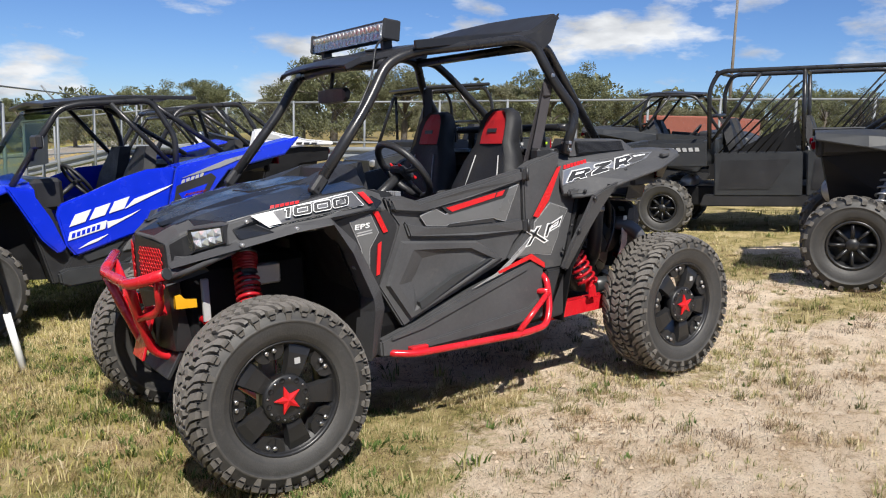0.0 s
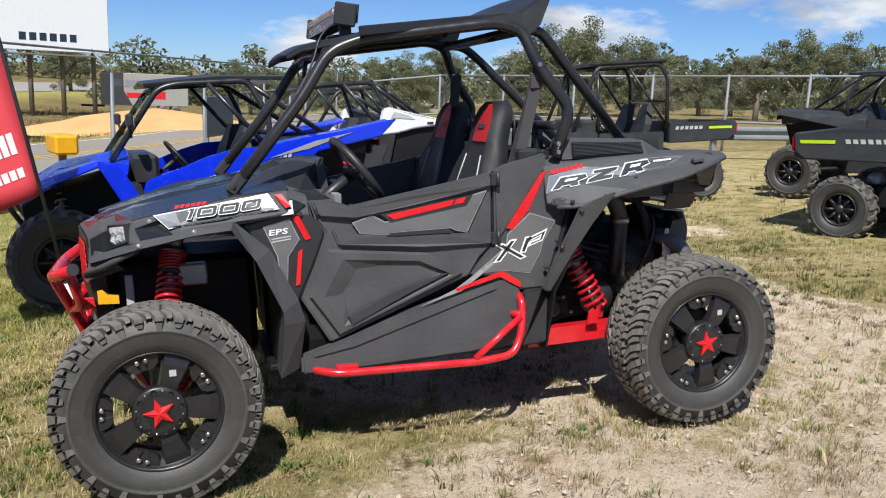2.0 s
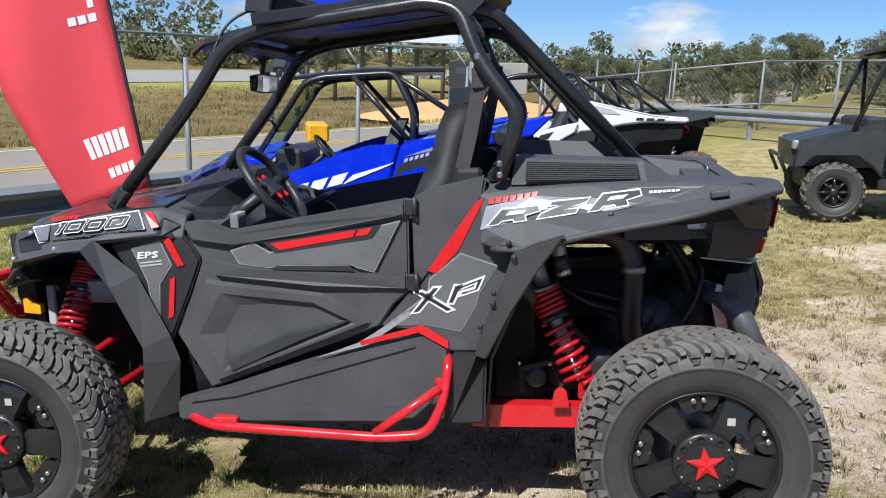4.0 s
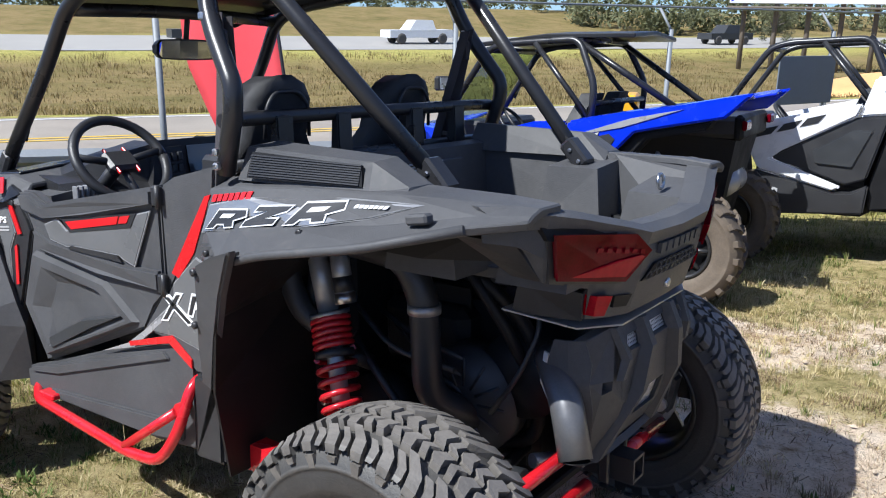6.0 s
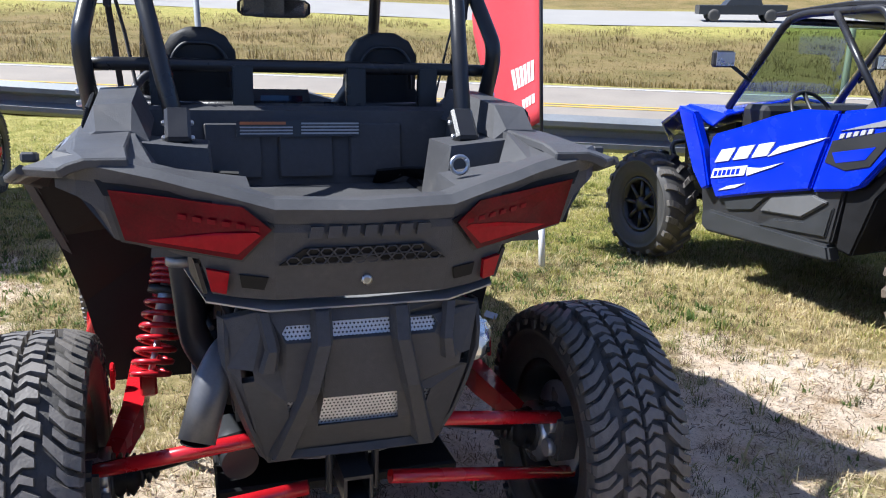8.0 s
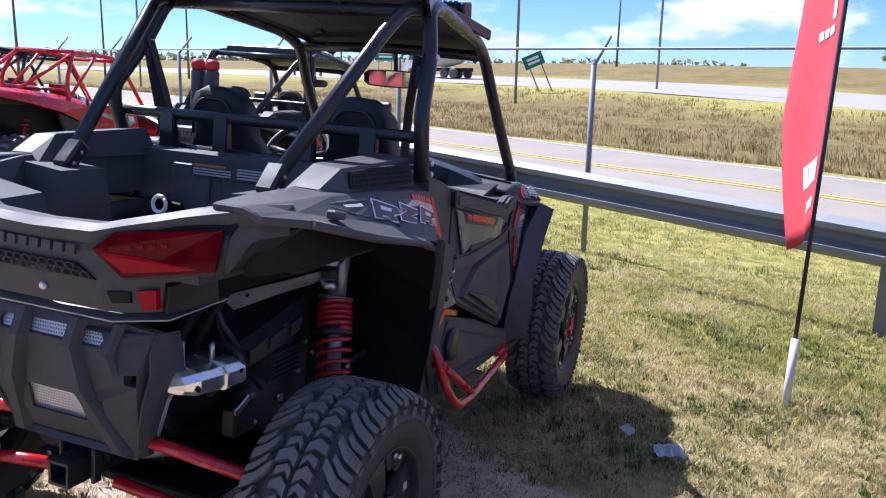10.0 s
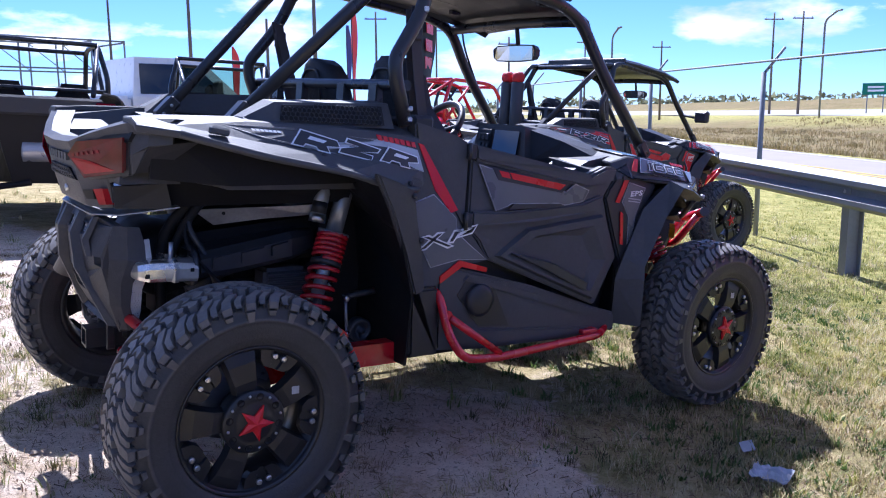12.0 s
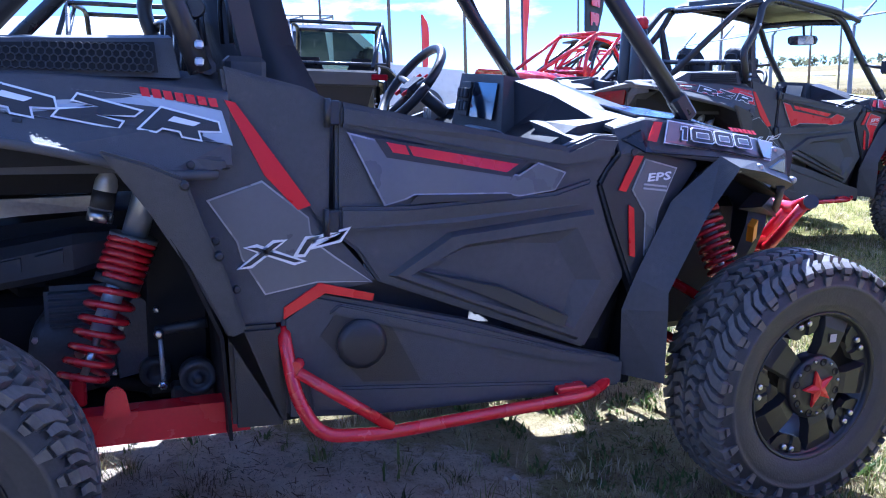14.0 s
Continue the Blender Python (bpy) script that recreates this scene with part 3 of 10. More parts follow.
for k in range(12):
    q = k * math.pi / 6
    part("housing_rib", tube([(1.02 + 0.045 * math.cos(q), -0.258, 0.60 + 0.045 * math.sin(q)), (1.02 + 0.125 * math.cos(q), -0.252, 0.60 + 0.125 * math.sin(q))], 0.005, 6, 0), BLACKP, cvt)
part("drive_pulley", lathe([(0.03, -0.05), (0.11, -0.04), (0.11, 0.03), (0.03, 0.05)], 24, centre=(0.76, -0.27, 0.52)), UNDER, engine)
for pts, r, mt in (([(0.70, 0.05, 0.9), (0.9, 0.12, 0.92), (1.1, 0.10, 0.80)], 0.03, UNDER), ([(0.62, -0.30, 0.78), (0.80, -0.32, 0.62), (0.95, -0.30, 0.45)], 0.012, BLACKP),
                   ([(0.6, -0.36, 0.93), (0.58, -0.37, 0.80), (0.68, -0.36, 0.70), (0.74, -0.30, 0.66)], 0.022, BLACKP), ([(0.85, 0.26, 0.78), (0.95, 0.28, 0.7), (1.15, 0.27, 0.62)], 0.015, BLACKP),
                   ([(1.12, 0.24, 0.93), (1.16, 0.30, 0.84), (1.10, 0.33, 0.74), (1.06, 0.33, 0.62)], 0.010, BLACKP), ([(1.13, 0.26, 0.90), (1.18, 0.32, 0.80), (1.11, 0.35, 0.70), (1.00, 0.34, 0.60)], 0.006, UNDER),
                   ([(1.20, -0.20, 0.90), (1.24, -0.24, 0.84), (1.20, -0.27, 0.72), (1.12, -0.28, 0.60)], 0.007, BLACKP), ([(0.62, -0.28, 0.85), (0.84, -0.33, 0.73), (1.02, -0.30, 0.70)], 0.008, BLACKP),
                   ([(0.56, -0.40, 1.02), (0.54, -0.42, 0.92), (0.60, -0.42, 0.80), (0.72, -0.36, 0.74)], 0.032, BLACKP)):
    part("hose", tube(pts, r, 10, 0.06), mt, engine)
boot = part("exhaust_boot", bevel(loft([[(1.125, 0.20, 0.668), (1.125, 0.325, 0.668), (1.125, 0.345, 0.690), (1.125, 0.345, 0.735), (1.125, 0.325, 0.756), (1.125, 0.20, 0.756)],
                                        [(1.00, 0.20, 0.680), (1.00, 0.330, 0.680), (1.00, 0.352, 0.702), (1.00, 0.352, 0.755), (1.00, 0.325, 0.778), (1.00, 0.20, 0.778)],
                                        [(0.80, 0.20, 0.712), (0.80, 0.320, 0.712), (0.80, 0.340, 0.730), (0.80, 0.340, 0.790), (0.80, 0.315, 0.812), (0.80, 0.20, 0.812)],
                                        [(0.70, 0.18, 0.735), (0.70, 0.290, 0.735), (0.70, 0.305, 0.750), (0.70, 0.305, 0.795), (0.70, 0.290, 0.812), (0.70, 0.18, 0.812)]], closed=True), 0.006, 2), BLACKP, engine, "black moulded exhaust boot with raised panels")
for x0, x1, z0 in ((1.09, 1.02, 0.722), (0.99, 0.91, 0.736), (0.88, 0.82, 0.752)):
    part("boot_panel", bevel(loft([[(x0, 0.34, z0 - 0.018), (x0, 0.358, z0 - 0.016), (x0, 0.358, z0 + 0.016), (x0, 0.34, z0 + 0.018)], [(x1, 0.34, z0 - 0.004), (x1, 0.357, z0 - 0.002), (x1, 0.357, z0 + 0.030), (x1, 0.34, z0 + 0.032)]], closed=True), 0.003), BLACKP, boot)
part("boot_rim", tube([(1.15, 0.225, 0.655), (1.15, 0.345, 0.655), (1.15, 0.375, 0.685), (1.15, 0.370, 0.745), (1.15, 0.330, 0.768), (1.15, 0.225, 0.768)], 0.010, 8, 0.02), BLACKP, boot)
head = part("finned_casting", bevel(box((0.17, 0.10, 0.11), (0.79, 0.235, 0.620), 0), 0.014, 2), CAST, engine, "dull grey finned engine casting")
for k in range(6):
    part("cooling_fin", box((0.15, 0.016, 0.006), (0.79, 0.290, 0.578 + k * 0.016), 0.002), CAST, head)
arm = part("link_arm", tube([(0.625, 0.400, 0.578), (0.56, 0.410, 0.590), (0.505, 0.420, 0.598)], 0.013, 10, 0.02), BLACKP, engine, "black anti-roll link with bright bolts")
part("link_rod", tube([(0.615, 0.405, 0.575), (0.610, 0.415, 0.44)], 0.006, 8, 0), GREYM, arm)
for x0, z0 in ((0.618, 0.578), (0.612, 0.446)):
    part("link_bolt", lathe([(0.012, 0.410), (0.012, 0.424), (0.006, 0.427)], 6, centre=(x0, 0, z0)), STEEL, arm)
unit = part("drive_boss", lathe([(0.012, 0.330), (0.046, 0.335), (0.046, 0.372), (0.030, 0.378), (0.030, 0.366), (0.012, 0.366), (0.012, 0.385), (0.004, 0.387)], 20, centre=(0.525, 0, 0.438)), CAST, engine, "cast boss with a bolt in its middle")
part("boss_foot", box((0.11, 0.06, 0.05), (0.535, 0.330, 0.388), 0.008), BLACKP, unit)
part("hose_clip", box((0.07, 0.012, 0.022), (1.10, 0.345, 0.585), 0.003, (0, 25, 0)), STEEL, engine)
part("relay_box", box((0.10, 0.05, 0.09), (1.05, 0.30, 0.52), 0.008), BLACKP, engine)
gear = part("gear_case", lathe([(0.03, 0.16), (0.12, 0.17), (0.12, 0.24), (0.09, 0.26), (0.03, 0.27)], 24, centre=(0.80, 0, 0.50)), CAST, engine, "dark cast gear case with bolted rim")
for k in range(7):
    q = k * 2 * math.pi / 7 + 0.3
    part("case_bolt", lathe([(0.010, 0.235), (0.010, 0.250), (0.006, 0.253)], 6, centre=(0.80 + 0.106 * math.cos(q), 0, 0.50 + 0.106 * math.sin(q))), STEEL, gear)
part("drain_plug", lathe([(0.014, 0.27), (0.014, 0.285)], 8, centre=(0.80, 0, 0.50)), STEEL, engine)
case = part("side_casting", bevel(loft([[(0.60, 0.20, 0.42), (0.72, 0.20, 0.40), (0.74, 0.20, 0.60), (0.66, 0.20, 0.68), (0.58, 0.20, 0.60)], [(0.61, 0.275, 0.44), (0.71, 0.275, 0.42), (0.72, 0.275, 0.58), (0.66, 0.275, 0.64), (0.60, 0.275, 0.58)]], closed=True), 0.012, 2), CAST, engine, "dark cast cover")
part("mount_boss", lathe([(0.008, 0.27), (0.040, 0.275), (0.040, 0.30), (0.022, 0.31), (0.022, 0.30), (0.006, 0.30)], 18, centre=(0.625, 0, 0.435)), BLACKP, case)
for x0, z0 in ((0.615, 0.60), (0.70, 0.56), (0.665, 0.65)):
    part("case_bolt", lathe([(0.009, 0.27), (0.009, 0.287), (0.005, 0.290)], 6, centre=(x0, 0, z0)), STEEL, case)
left = part("side_casting", bevel(loft([[(0.70, -0.22, 0.40), (0.86, -0.22, 0.40), (0.88, -0.22, 0.52), (0.80, -0.22, 0.60), (0.70, -0.22, 0.56)], [(0.71, -0.30, 0.42), (0.85, -0.30, 0.42), (0.86, -0.30, 0.50), (0.79, -0.30, 0.57), (0.71, -0.30, 0.54)]], closed=True), 0.012, 2), CAST, engine, "dark cast cover")
part("mount_boss", lathe([(0.008, -0.30), (0.038, -0.305), (0.038, -0.33), (0.020, -0.335), (0.006, -0.335)], 18, centre=(0.64, 0, 0.46)), CAST, left)
part("mount_bracket", side_panel([(0.58, 0.50), (0.70, 0.53), (0.71, 0.515), (0.60, 0.48), (0.60, 0.40), (0.58, 0.40)], -1, 0.33, 0.02, 0.003), BLACKP, left)
for x0, z0 in ((0.58, 0.515), (0.69, 0.515), (0.73, 0.44), (0.84, 0.44)):
    part("case_bolt", mirror_y(lathe([(0.009, 0.30), (0.009, 0.338), (0.005, 0.340)], 6, centre=(x0, 0, z0)), -1), STEEL, left)
starter = part("starter_motor", tube([(1.02, -0.27, 0.415), (1.20, -0.25, 0.41)], 0.045, 18, 0), GREYBODY, engine, "dark cylindrical starter with a pale label")
part("motor_label", box((0.035, 0.002, 0.02), (1.15, -0.2985, 0.405), 0), LABELM, starter)
for k in range(4):
    part("vacuum_hose", tube([(0.70 + 0.05 * k, -0.20, 0.78 - 0.03 * k), (0.86 + 0.04 * k, -0.27, 0.76 - 0.05 * k), (1.06, -0.24, 0.70 - 0.05 * k)], 0.009, 8, 0.08), BLACKP, engine)
part("clutch_cover", lathe([(0.02, -0.015), (0.085, -0.01), (0.085, 0.02), (0.02, 0.03)], 24, centre=(0.86, -0.34, 0.50)), BLACKP, engine)
for k in range(5):
    part("cooling_fin", box((0.20, 0.012, 0.10), (0.85, -0.12 + k * 0.045, 0.82), 0.002), UNDER, engine)
part("clamp", lathe([(0.043, -0.012), (0.043, 0.012)], 20, axis="z", centre=(0.973, -0.362, 0.873)), ALU, engine)
part("service_label", box((0.05, 0.003, 0.035), (0.90, -0.30, 0.535)), LABELM, engine)
part("intake_duct", tube([(0.60, -0.33, 0.99), (0.74, -0.36, 1.015), (0.92, -0.37, 1.00), (0.973, -0.362, 0.90), (0.965, -0.34, 0.62), (1.05, -0.22, 0.55)], 0.040, 14, 0.10), BLACKP, hero, "black rubber intake duct")
part("muffler", lathe([(0.02, -0.25), (0.115, -0.23), (0.125, -0.1), (0.125, 0.14), (0.10, 0.18), (0.02, 0.20)], 26, centre=(1.18, 0.0, 0.70)), UNDER, hero)
tip = part("exhaust_tip", tube([(1.24, -0.20, 0.76), (1.30, -0.27, 0.75), (1.350, -0.31, 0.70), (1.400, -0.350, 0.580)], 0.040, 18, 0.07), TIPM, hero, "satin grey exhaust tip turned down")
part("exhaust_bore", tube([(1.4005, -0.3505, 0.5798), (1.4008, -0.3508, 0.5778)], 0.034, 18, 0), UNDER, tip)
rows = []
for gx, yo, lo, hi in ((1.148, 0.388, 0.670, 0.740), (1.205, 0.378, 0.671, 0.741), (1.208, 0.384, 0.668, 0.745), (1.222, 0.382, 0.668, 0.745), (1.225, 0.374, 0.671, 0.741), (1.290, 0.352, 0.668, 0.738), (1.318, 0.322, 0.672, 0.728), (1.336, 0.268, 0.680, 0.712)):
    rows.append([(gx, 0.215, hi), (gx, yo - 0.034, hi), (gx, yo - 0.012, hi - 0.008), (gx, yo, hi - 0.026), (gx, yo, lo + 0.014), (gx, yo - 0.010, lo + 0.002), (gx, yo - 0.03, lo), (gx, 0.215, lo)])
guard = part("heat_shield", bevel(shell(loft(rows), 0.003), 0.002, 2, 35), CHROME, hero, "polished steel heat shield over the silencer")
part("shield_hole", tube([(1.296, 0.343, 0.690), (1.300, 0.352, 0.690)], 0.007, 12, 0), UNDER, guard)
part("shield_hole", box((0.012, 0.004, 0.012), (1.168, 0.387, 0.712), 0.001), UNDER, guard)
part("spark_stud", tube([(1.219, 0.328, 0.735), (1.219, 0.328, 0.795)], 0.008, 6, 0), STEEL, guard)
part("airbox", loft([[(0.60, -0.10, 0.70), (0.60, 0.22, 0.70), (0.60, 0.24, 0.86), (0.60, -0.10, 0.86)], [(1.15, -0.1, 0.66), (1.15, 0.20, 0.66), (1.15, 0.22, 0.80), (1.15, -0.1, 0.82)]], closed=True), UNDER, hero)
plate_ = part("bare_bracket", shell(loft([[(1.134, 0.285, 0.890), (0.93, 0.340, 0.902), (0.733, 0.384, 0.914)], [(1.062, 0.282, 0.838), (0.90, 0.328, 0.862), (0.733, 0.374, 0.878)]]), 0.004), ALU, hero, "scuffed bare metal bracket")
part("bracket_hole", tube([(1.035, 0.300, 0.880), (1.037, 0.308, 0.880)], 0.006, 10, 0), UNDER, plate_)

# suspension and chassis, side by side
for s in (-1, 1):
    shock(hero, (0.60, s * 0.37, 1.02), (0.665, s * 0.385, 0.805), (0.80, s * 0.47, 0.475), 0.050, 5.5)
    part("shock_reservoir", tube([(0.70, s * 0.385, 1.02), (0.735, s * 0.395, 0.865)], 0.026, 14, 0), GREYM, hero)
    part("reservoir_cap", tube([(0.7315, s * 0.394, 0.882), (0.7375, s * 0.396, 0.855)], 0.029, 14, 0), STEEL, hero)
    part("reservoir_label", tube([(0.7215, s * 0.391, 0.925), (0.7305, s * 0.394, 0.886)], 0.0268, 14, 0), BLACKP, hero)
    shock(hero, (-1.04, s * 0.24, 0.95), (-1.06, s * 0.27, 0.86), (-1.105, s * 0.41, 0.60), 0.048, 6)
    part("trailing_arm", bevel(loft([[(0.42, s * 0.47, 0.35), (0.42, s * 0.53, 0.35), (0.42, s * 0.53, 0.43), (0.42, s * 0.47, 0.43)],
                                     [(0.85, s * 0.485, 0.36), (0.85, s * 0.54, 0.36), (0.85, s * 0.54, 0.435), (0.85, s * 0.485, 0.435)],
                                     [(1.08, s * 0.545, 0.345), (1.08, s * 0.58, 0.345), (1.08, s * 0.58, 0.395), (1.08, s * 0.545, 0.395)]], closed=True), 0.008), RED, hero, "red boxed trailing arm")
    part("shock_mount", side_panel([(0.69, 0.44), (0.75, 0.44), (0.74, 0.50), (0.72, 0.515), (0.70, 0.50)], s, 0.575, 0.012, 0.003), RED, hero)
    disc = part("brake_disc", lathe([(0.06, 0.632), (0.135, 0.632), (0.135, 0.640), (0.06, 0.640)], 32, centre=(1.14, 0, 0.37)) if s > 0 else mirror_y(lathe([(0.06, 0.632), (0.135, 0.632), (0.135, 0.640), (0.06, 0.640)], 32, centre=(1.14, 0, 0.37)), -1), GREYM, hero, "dull steel brake disc")
    part("bearing_carrier", mirror_y(lathe([(0.030, 0.54), (0.060, 0.55), (0.075, 0.60), (0.075, 0.628)], 20, centre=(1.14, 0, 0.37)), s), CAST, disc)
    cal = part("brake_caliper", bevel(box((0.070, 0.075, 0.15), (1.245, s * 0.600, 0.405), 0, (0, 12, 0)), 0.014, 2), CAST, hero, "grey cast brake caliper")
    for k in (-1, 1):
        part("caliper_piston", mirror_y(lathe([(0.024, 0.545), (0.024, 0.566)], 14, centre=(1.245, 0, 0.405 + k * 0.034)), s), GREYM, cal)
    axle = part("drive_shaft", tube([(1.10, s * 0.14, 0.44), (1.14, s * 0.56, 0.372)], 0.014, 10, 0), GREYM, hero, "drive shaft with ribbed rubber boots")
    for k in range(7):
        part("boot_ring", mirror_y(lathe([(0.020, -0.009), (0.062 - 0.0052 * k, -0.003), (0.062 - 0.0052 * k, 0.003), (0.020, 0.009)], 16, centre=(1.137 - 0.0015 * k, 0.545 - 0.016 * k, 0.375 + 0.0026 * k)), s), BLACKP, axle)
    part("upper_radius_rod", tube([(1.335, s * 0.15, 0.545), (1.24, s * 0.62, 0.45)], 0.018, 12, 0), RED, hero)
    part("lower_radius_rod", tube([(1.31, s * 0.10, 0.385), (1.225, s * 0.64, 0.275)], 0.018, 12, 0), RED, hero)
    part("drive_shaft", tube([(1.15, s * 0.15, 0.47), (1.15, s * 0.58, 0.38)], 0.018, 10, 0), UNDER, hero)
    part("shaft_boot", lathe([(0.022, 0.48), (0.05, 0.50), (0.035, 0.515), (0.052, 0.53), (0.036, 0.545), (0.054, 0.56), (0.03, 0.575)], 18, centre=(1.15, 0, 0.385)) if s > 0 else mirror_y(lathe([(0.022, 0.48), (0.05, 0.50), (0.035, 0.515), (0.052, 0.53), (0.036, 0.545), (0.054, 0.56), (0.03, 0.575)], 18, centre=(1.15, 0, 0.385)), -1), UNDER, hero)
    bm = lathe([(0.03, 0.545), (0.085, 0.55), (0.085, 0.575), (0.05, 0.58), (0.05, 0.60)], 24, centre=(1.143, 0, 0.37))
    part("brake_disc", mirror_y(bm, s), STEEL, hero)
    bm = box((0.07, 0.05, 0.11), (1.20, s * 0.585, 0.40), 0.012)
    part("brake_caliper", bm, ALU, hero)
    part("upper_control_arm", tube([(-0.95, s * 0.22, 0.60), (-1.13, s * 0.60, 0.46), (-1.25, s * 0.22, 0.60)], 0.016, 10, 0.03), RED, hero)
    part("lower_control_arm", tube([(-0.92, s * 0.18, 0.42), (-1.13, s * 0.62, 0.30), (-1.30, s * 0.18, 0.44)], 0.018, 10, 0.03), RED, hero)
    part("front_knuckle", box((0.07, 0.07, 0.26), (-1.14, s * 0.60, 0.37), 0.012), ALU, hero)
    # side bars
    bar = part("side_bar", tube([(-0.567, s * 0.56, 0.402), (-0.545, s * 0.60, 0.388), (-0.46, s * 0.645, 0.378), (0.13, s * 0.69, 0.370), (0.285, s * 0.692, 0.385), (0.335, s * 0.66, 0.475), (0.352, s * 0.62, 0.60), (0.345, s * 0.555, 0.63)], 0.0165, 12, 0.05), RED, hero, "bright red tubular rock slider bar")
    part("brace_tube", tube([(0.11, s * 0.688, 0.384), (0.33, s * 0.655, 0.535)], 0.0145, 10, 0), RED, bar)
    part("front_tab", box((0.09, 0.05, 0.02), (-0.42, s * 0.615, 0.395), 0.004), RED, bar)
    part("rear_tab", tube([(0.30, s * 0.56, 0.53), (0.335, s * 0.655, 0.545)], 0.015, 8, 0), RED, bar)

# flanks
DOOR = [(-0.537, 1.073), (-0.457, 1.076), (-0.374, 1.046), (-0.124, 1.089), (0.228, 1.15), (0.225, 0.841), (0.174, 0.798), (0.122, 0.722), (-0.475, 0.494), (-0.590, 0.692), (-0.523, 0.83), (-0.476, 0.948), (-0.515, 1.004)]
for s in (-1, 1):
    def swell(x, z):
        return 0.018 * (1 - ((x + 0.12) / 0.55) ** 2)
    door = part("door", side_panel(DOOR, s, 0.582, 0.035, 0.007, bulge=swell), PLASTIC, hero, "charcoal moulded half door with grey and red graphics")
    part("top_rail", side_panel([(-0.530, 1.07), (-0.457, 1.074), (-0.374, 1.043), (-0.124, 1.086), (0.224, 1.146), (0.224, 1.092), (-0.11, 1.030), (-0.36, 0.992), (-0.505, 1.01)], s, 0.604, 0.03, 0.010, bulge=swell), PLASTIC, door)
    part("waist_rail", side_panel([(-0.455, 0.962), (-0.34, 0.930), (0.05, 0.905), (0.222, 0.908), (0.222, 0.848), (-0.08, 0.856), (-0.43, 0.890)], s, 0.600, 0.03, 0.008, bulge=swell), PLASTIC, door)
    outer = [(-0.470, 0.880), (-0.06, 0.836), (0.100, 0.735), (-0.10, 0.655), (-0.445, 0.520), (-0.555, 0.690)]
    mid = [(-0.415, 0.835), (-0.10, 0.806), (0.045, 0.735), (-0.12, 0.665), (-0.425, 0.560), (-0.500, 0.690)]
    deep = [(-0.345, 0.775), (-0.11, 0.785), (-0.02, 0.752), (-0.18, 0.700), (-0.385, 0.605), (-0.405, 0.690)]
    part("pressed_panel", facet([(outer, 0.592), (offset2d(outer, -0.010), 0.612), (mid, 0.612), (offset2d(deep, 0.004), 0.586), (deep, 0.586)], s), PLASTIC, door)
    part("facet_plate", facet([([(-0.405, 0.600), (-0.20, 0.695), (0.03, 0.748), (-0.13, 0.685), (-0.395, 0.560)], 0.600), ([(-0.400, 0.598), (-0.20, 0.690), (0.02, 0.744), (-0.13, 0.684), (-0.390, 0.566)], 0.618)], s), GREYBODY, door)
    g = [(-0.366, 0.979), (-0.290, 1.003), (-0.237, 0.972), (0.196, 1.074), (0.110, 0.912), (0.060, 0.926), (0.04, 0.936), (-0.20, 0.934), (-0.24, 0.926), (-0.340, 0.938)]
    part("door_graphic_edge", side_panel(offset2d(g, 0.004), s, 0.5935, 0.004, 0, bulge=swell), SILV, door)
    part("door_graphic", side_panel(g, s, 0.5950, 0.004, 0, bulge=swell), GREYG, door, "grey vinyl graphic")
    r1 = [(-0.232, 1.004), (-0.200, 0.984), (0.045, 1.026), (0.058, 1.050)]
    r2 = [(0.066, 1.050), (0.055, 1.028), (0.095, 1.034), (0.112, 1.058)]
    part("graphic_backing", side_panel([(-0.26, 1.012), (-0.215, 0.972), (0.11, 1.022), (0.14, 1.066)], s, 0.5960, 0.004, 0, bulge=swell), BLACKP, door)
    part("red_stripe", side_panel(r1, s, 0.5975, 0.004, 0, bulge=swell), REDV, door)
    part("red_stripe", side_panel(r2, s, 0.5975, 0.004, 0, bulge=swell), REDV, door)
    part("lower_backing", side_panel([(-0.215, 0.930), (0.03, 0.932), (0.05, 0.912), (-0.23, 0.918)], s, 0.5960, 0.004, 0, bulge=swell), BLACKP, door)
    for hz in (1.123, 0.874):
        hinge = box((0.035, 0.022, 0.055), (0.238, s * 0.602, hz), 0.004)
        tube([(0.252, s * 0.612, hz - 0.032), (0.252, s * 0.612, hz + 0.032)], 0.008, 8, 0, hinge)
        part("door_hinge", hinge, BLACKP, door)
    part("door_latch", bevel(box((0.05, 0.02, 0.035), (-0.49, s * 0.60, 1.035), 0), 0.006), GREYBODY, door)
    rock = part("rocker_panel", side_panel([(-0.60, 0.452), (-0.476, 0.486), (-0.117, 0.604), (0.278, 0.704), (0.355, 0.652), (0.345, 0.400), (0.14, 0.380), (-0.42, 0.366), (-0.60, 0.376)], s, 0.604, 0.05, 0.010), PLASTIC, hero, "charcoal lower rocker panel")
    part("rocker_step", side_panel([(-0.44, 0.408), (0.24, 0.470), (0.30, 0.505), (0.285, 0.415), (0.13, 0.392), (-0.44, 0.380)], s, 0.616, 0.02, 0.006), PLASTIC, rock)
    part("rocker_ridge", side_panel([(-0.55, 0.466), (-0.40, 0.500), (0.22, 0.676), (0.245, 0.655), (-0.38, 0.470), (-0.55, 0.444)], s, 0.612, 0.012, 0.004), PLASTIC, rock)
    if s > 0:
        fuel = part("fuel_recess", side_panel([(0.0, 0.455), (0.16, 0.47), (0.27, 0.60), (0.22, 0.67), (0.10, 0.64)], s, 0.6065, 0.012, 0.004), BLACKP, rock)
        bm = lathe([(0.062, 0.60), (0.062, 0.622), (0.045, 0.628), (0.01, 0.628)], 14, centre=(0.165, 0, 0.575))
        part("fuel_cap", bm, BLACKP, fuel)
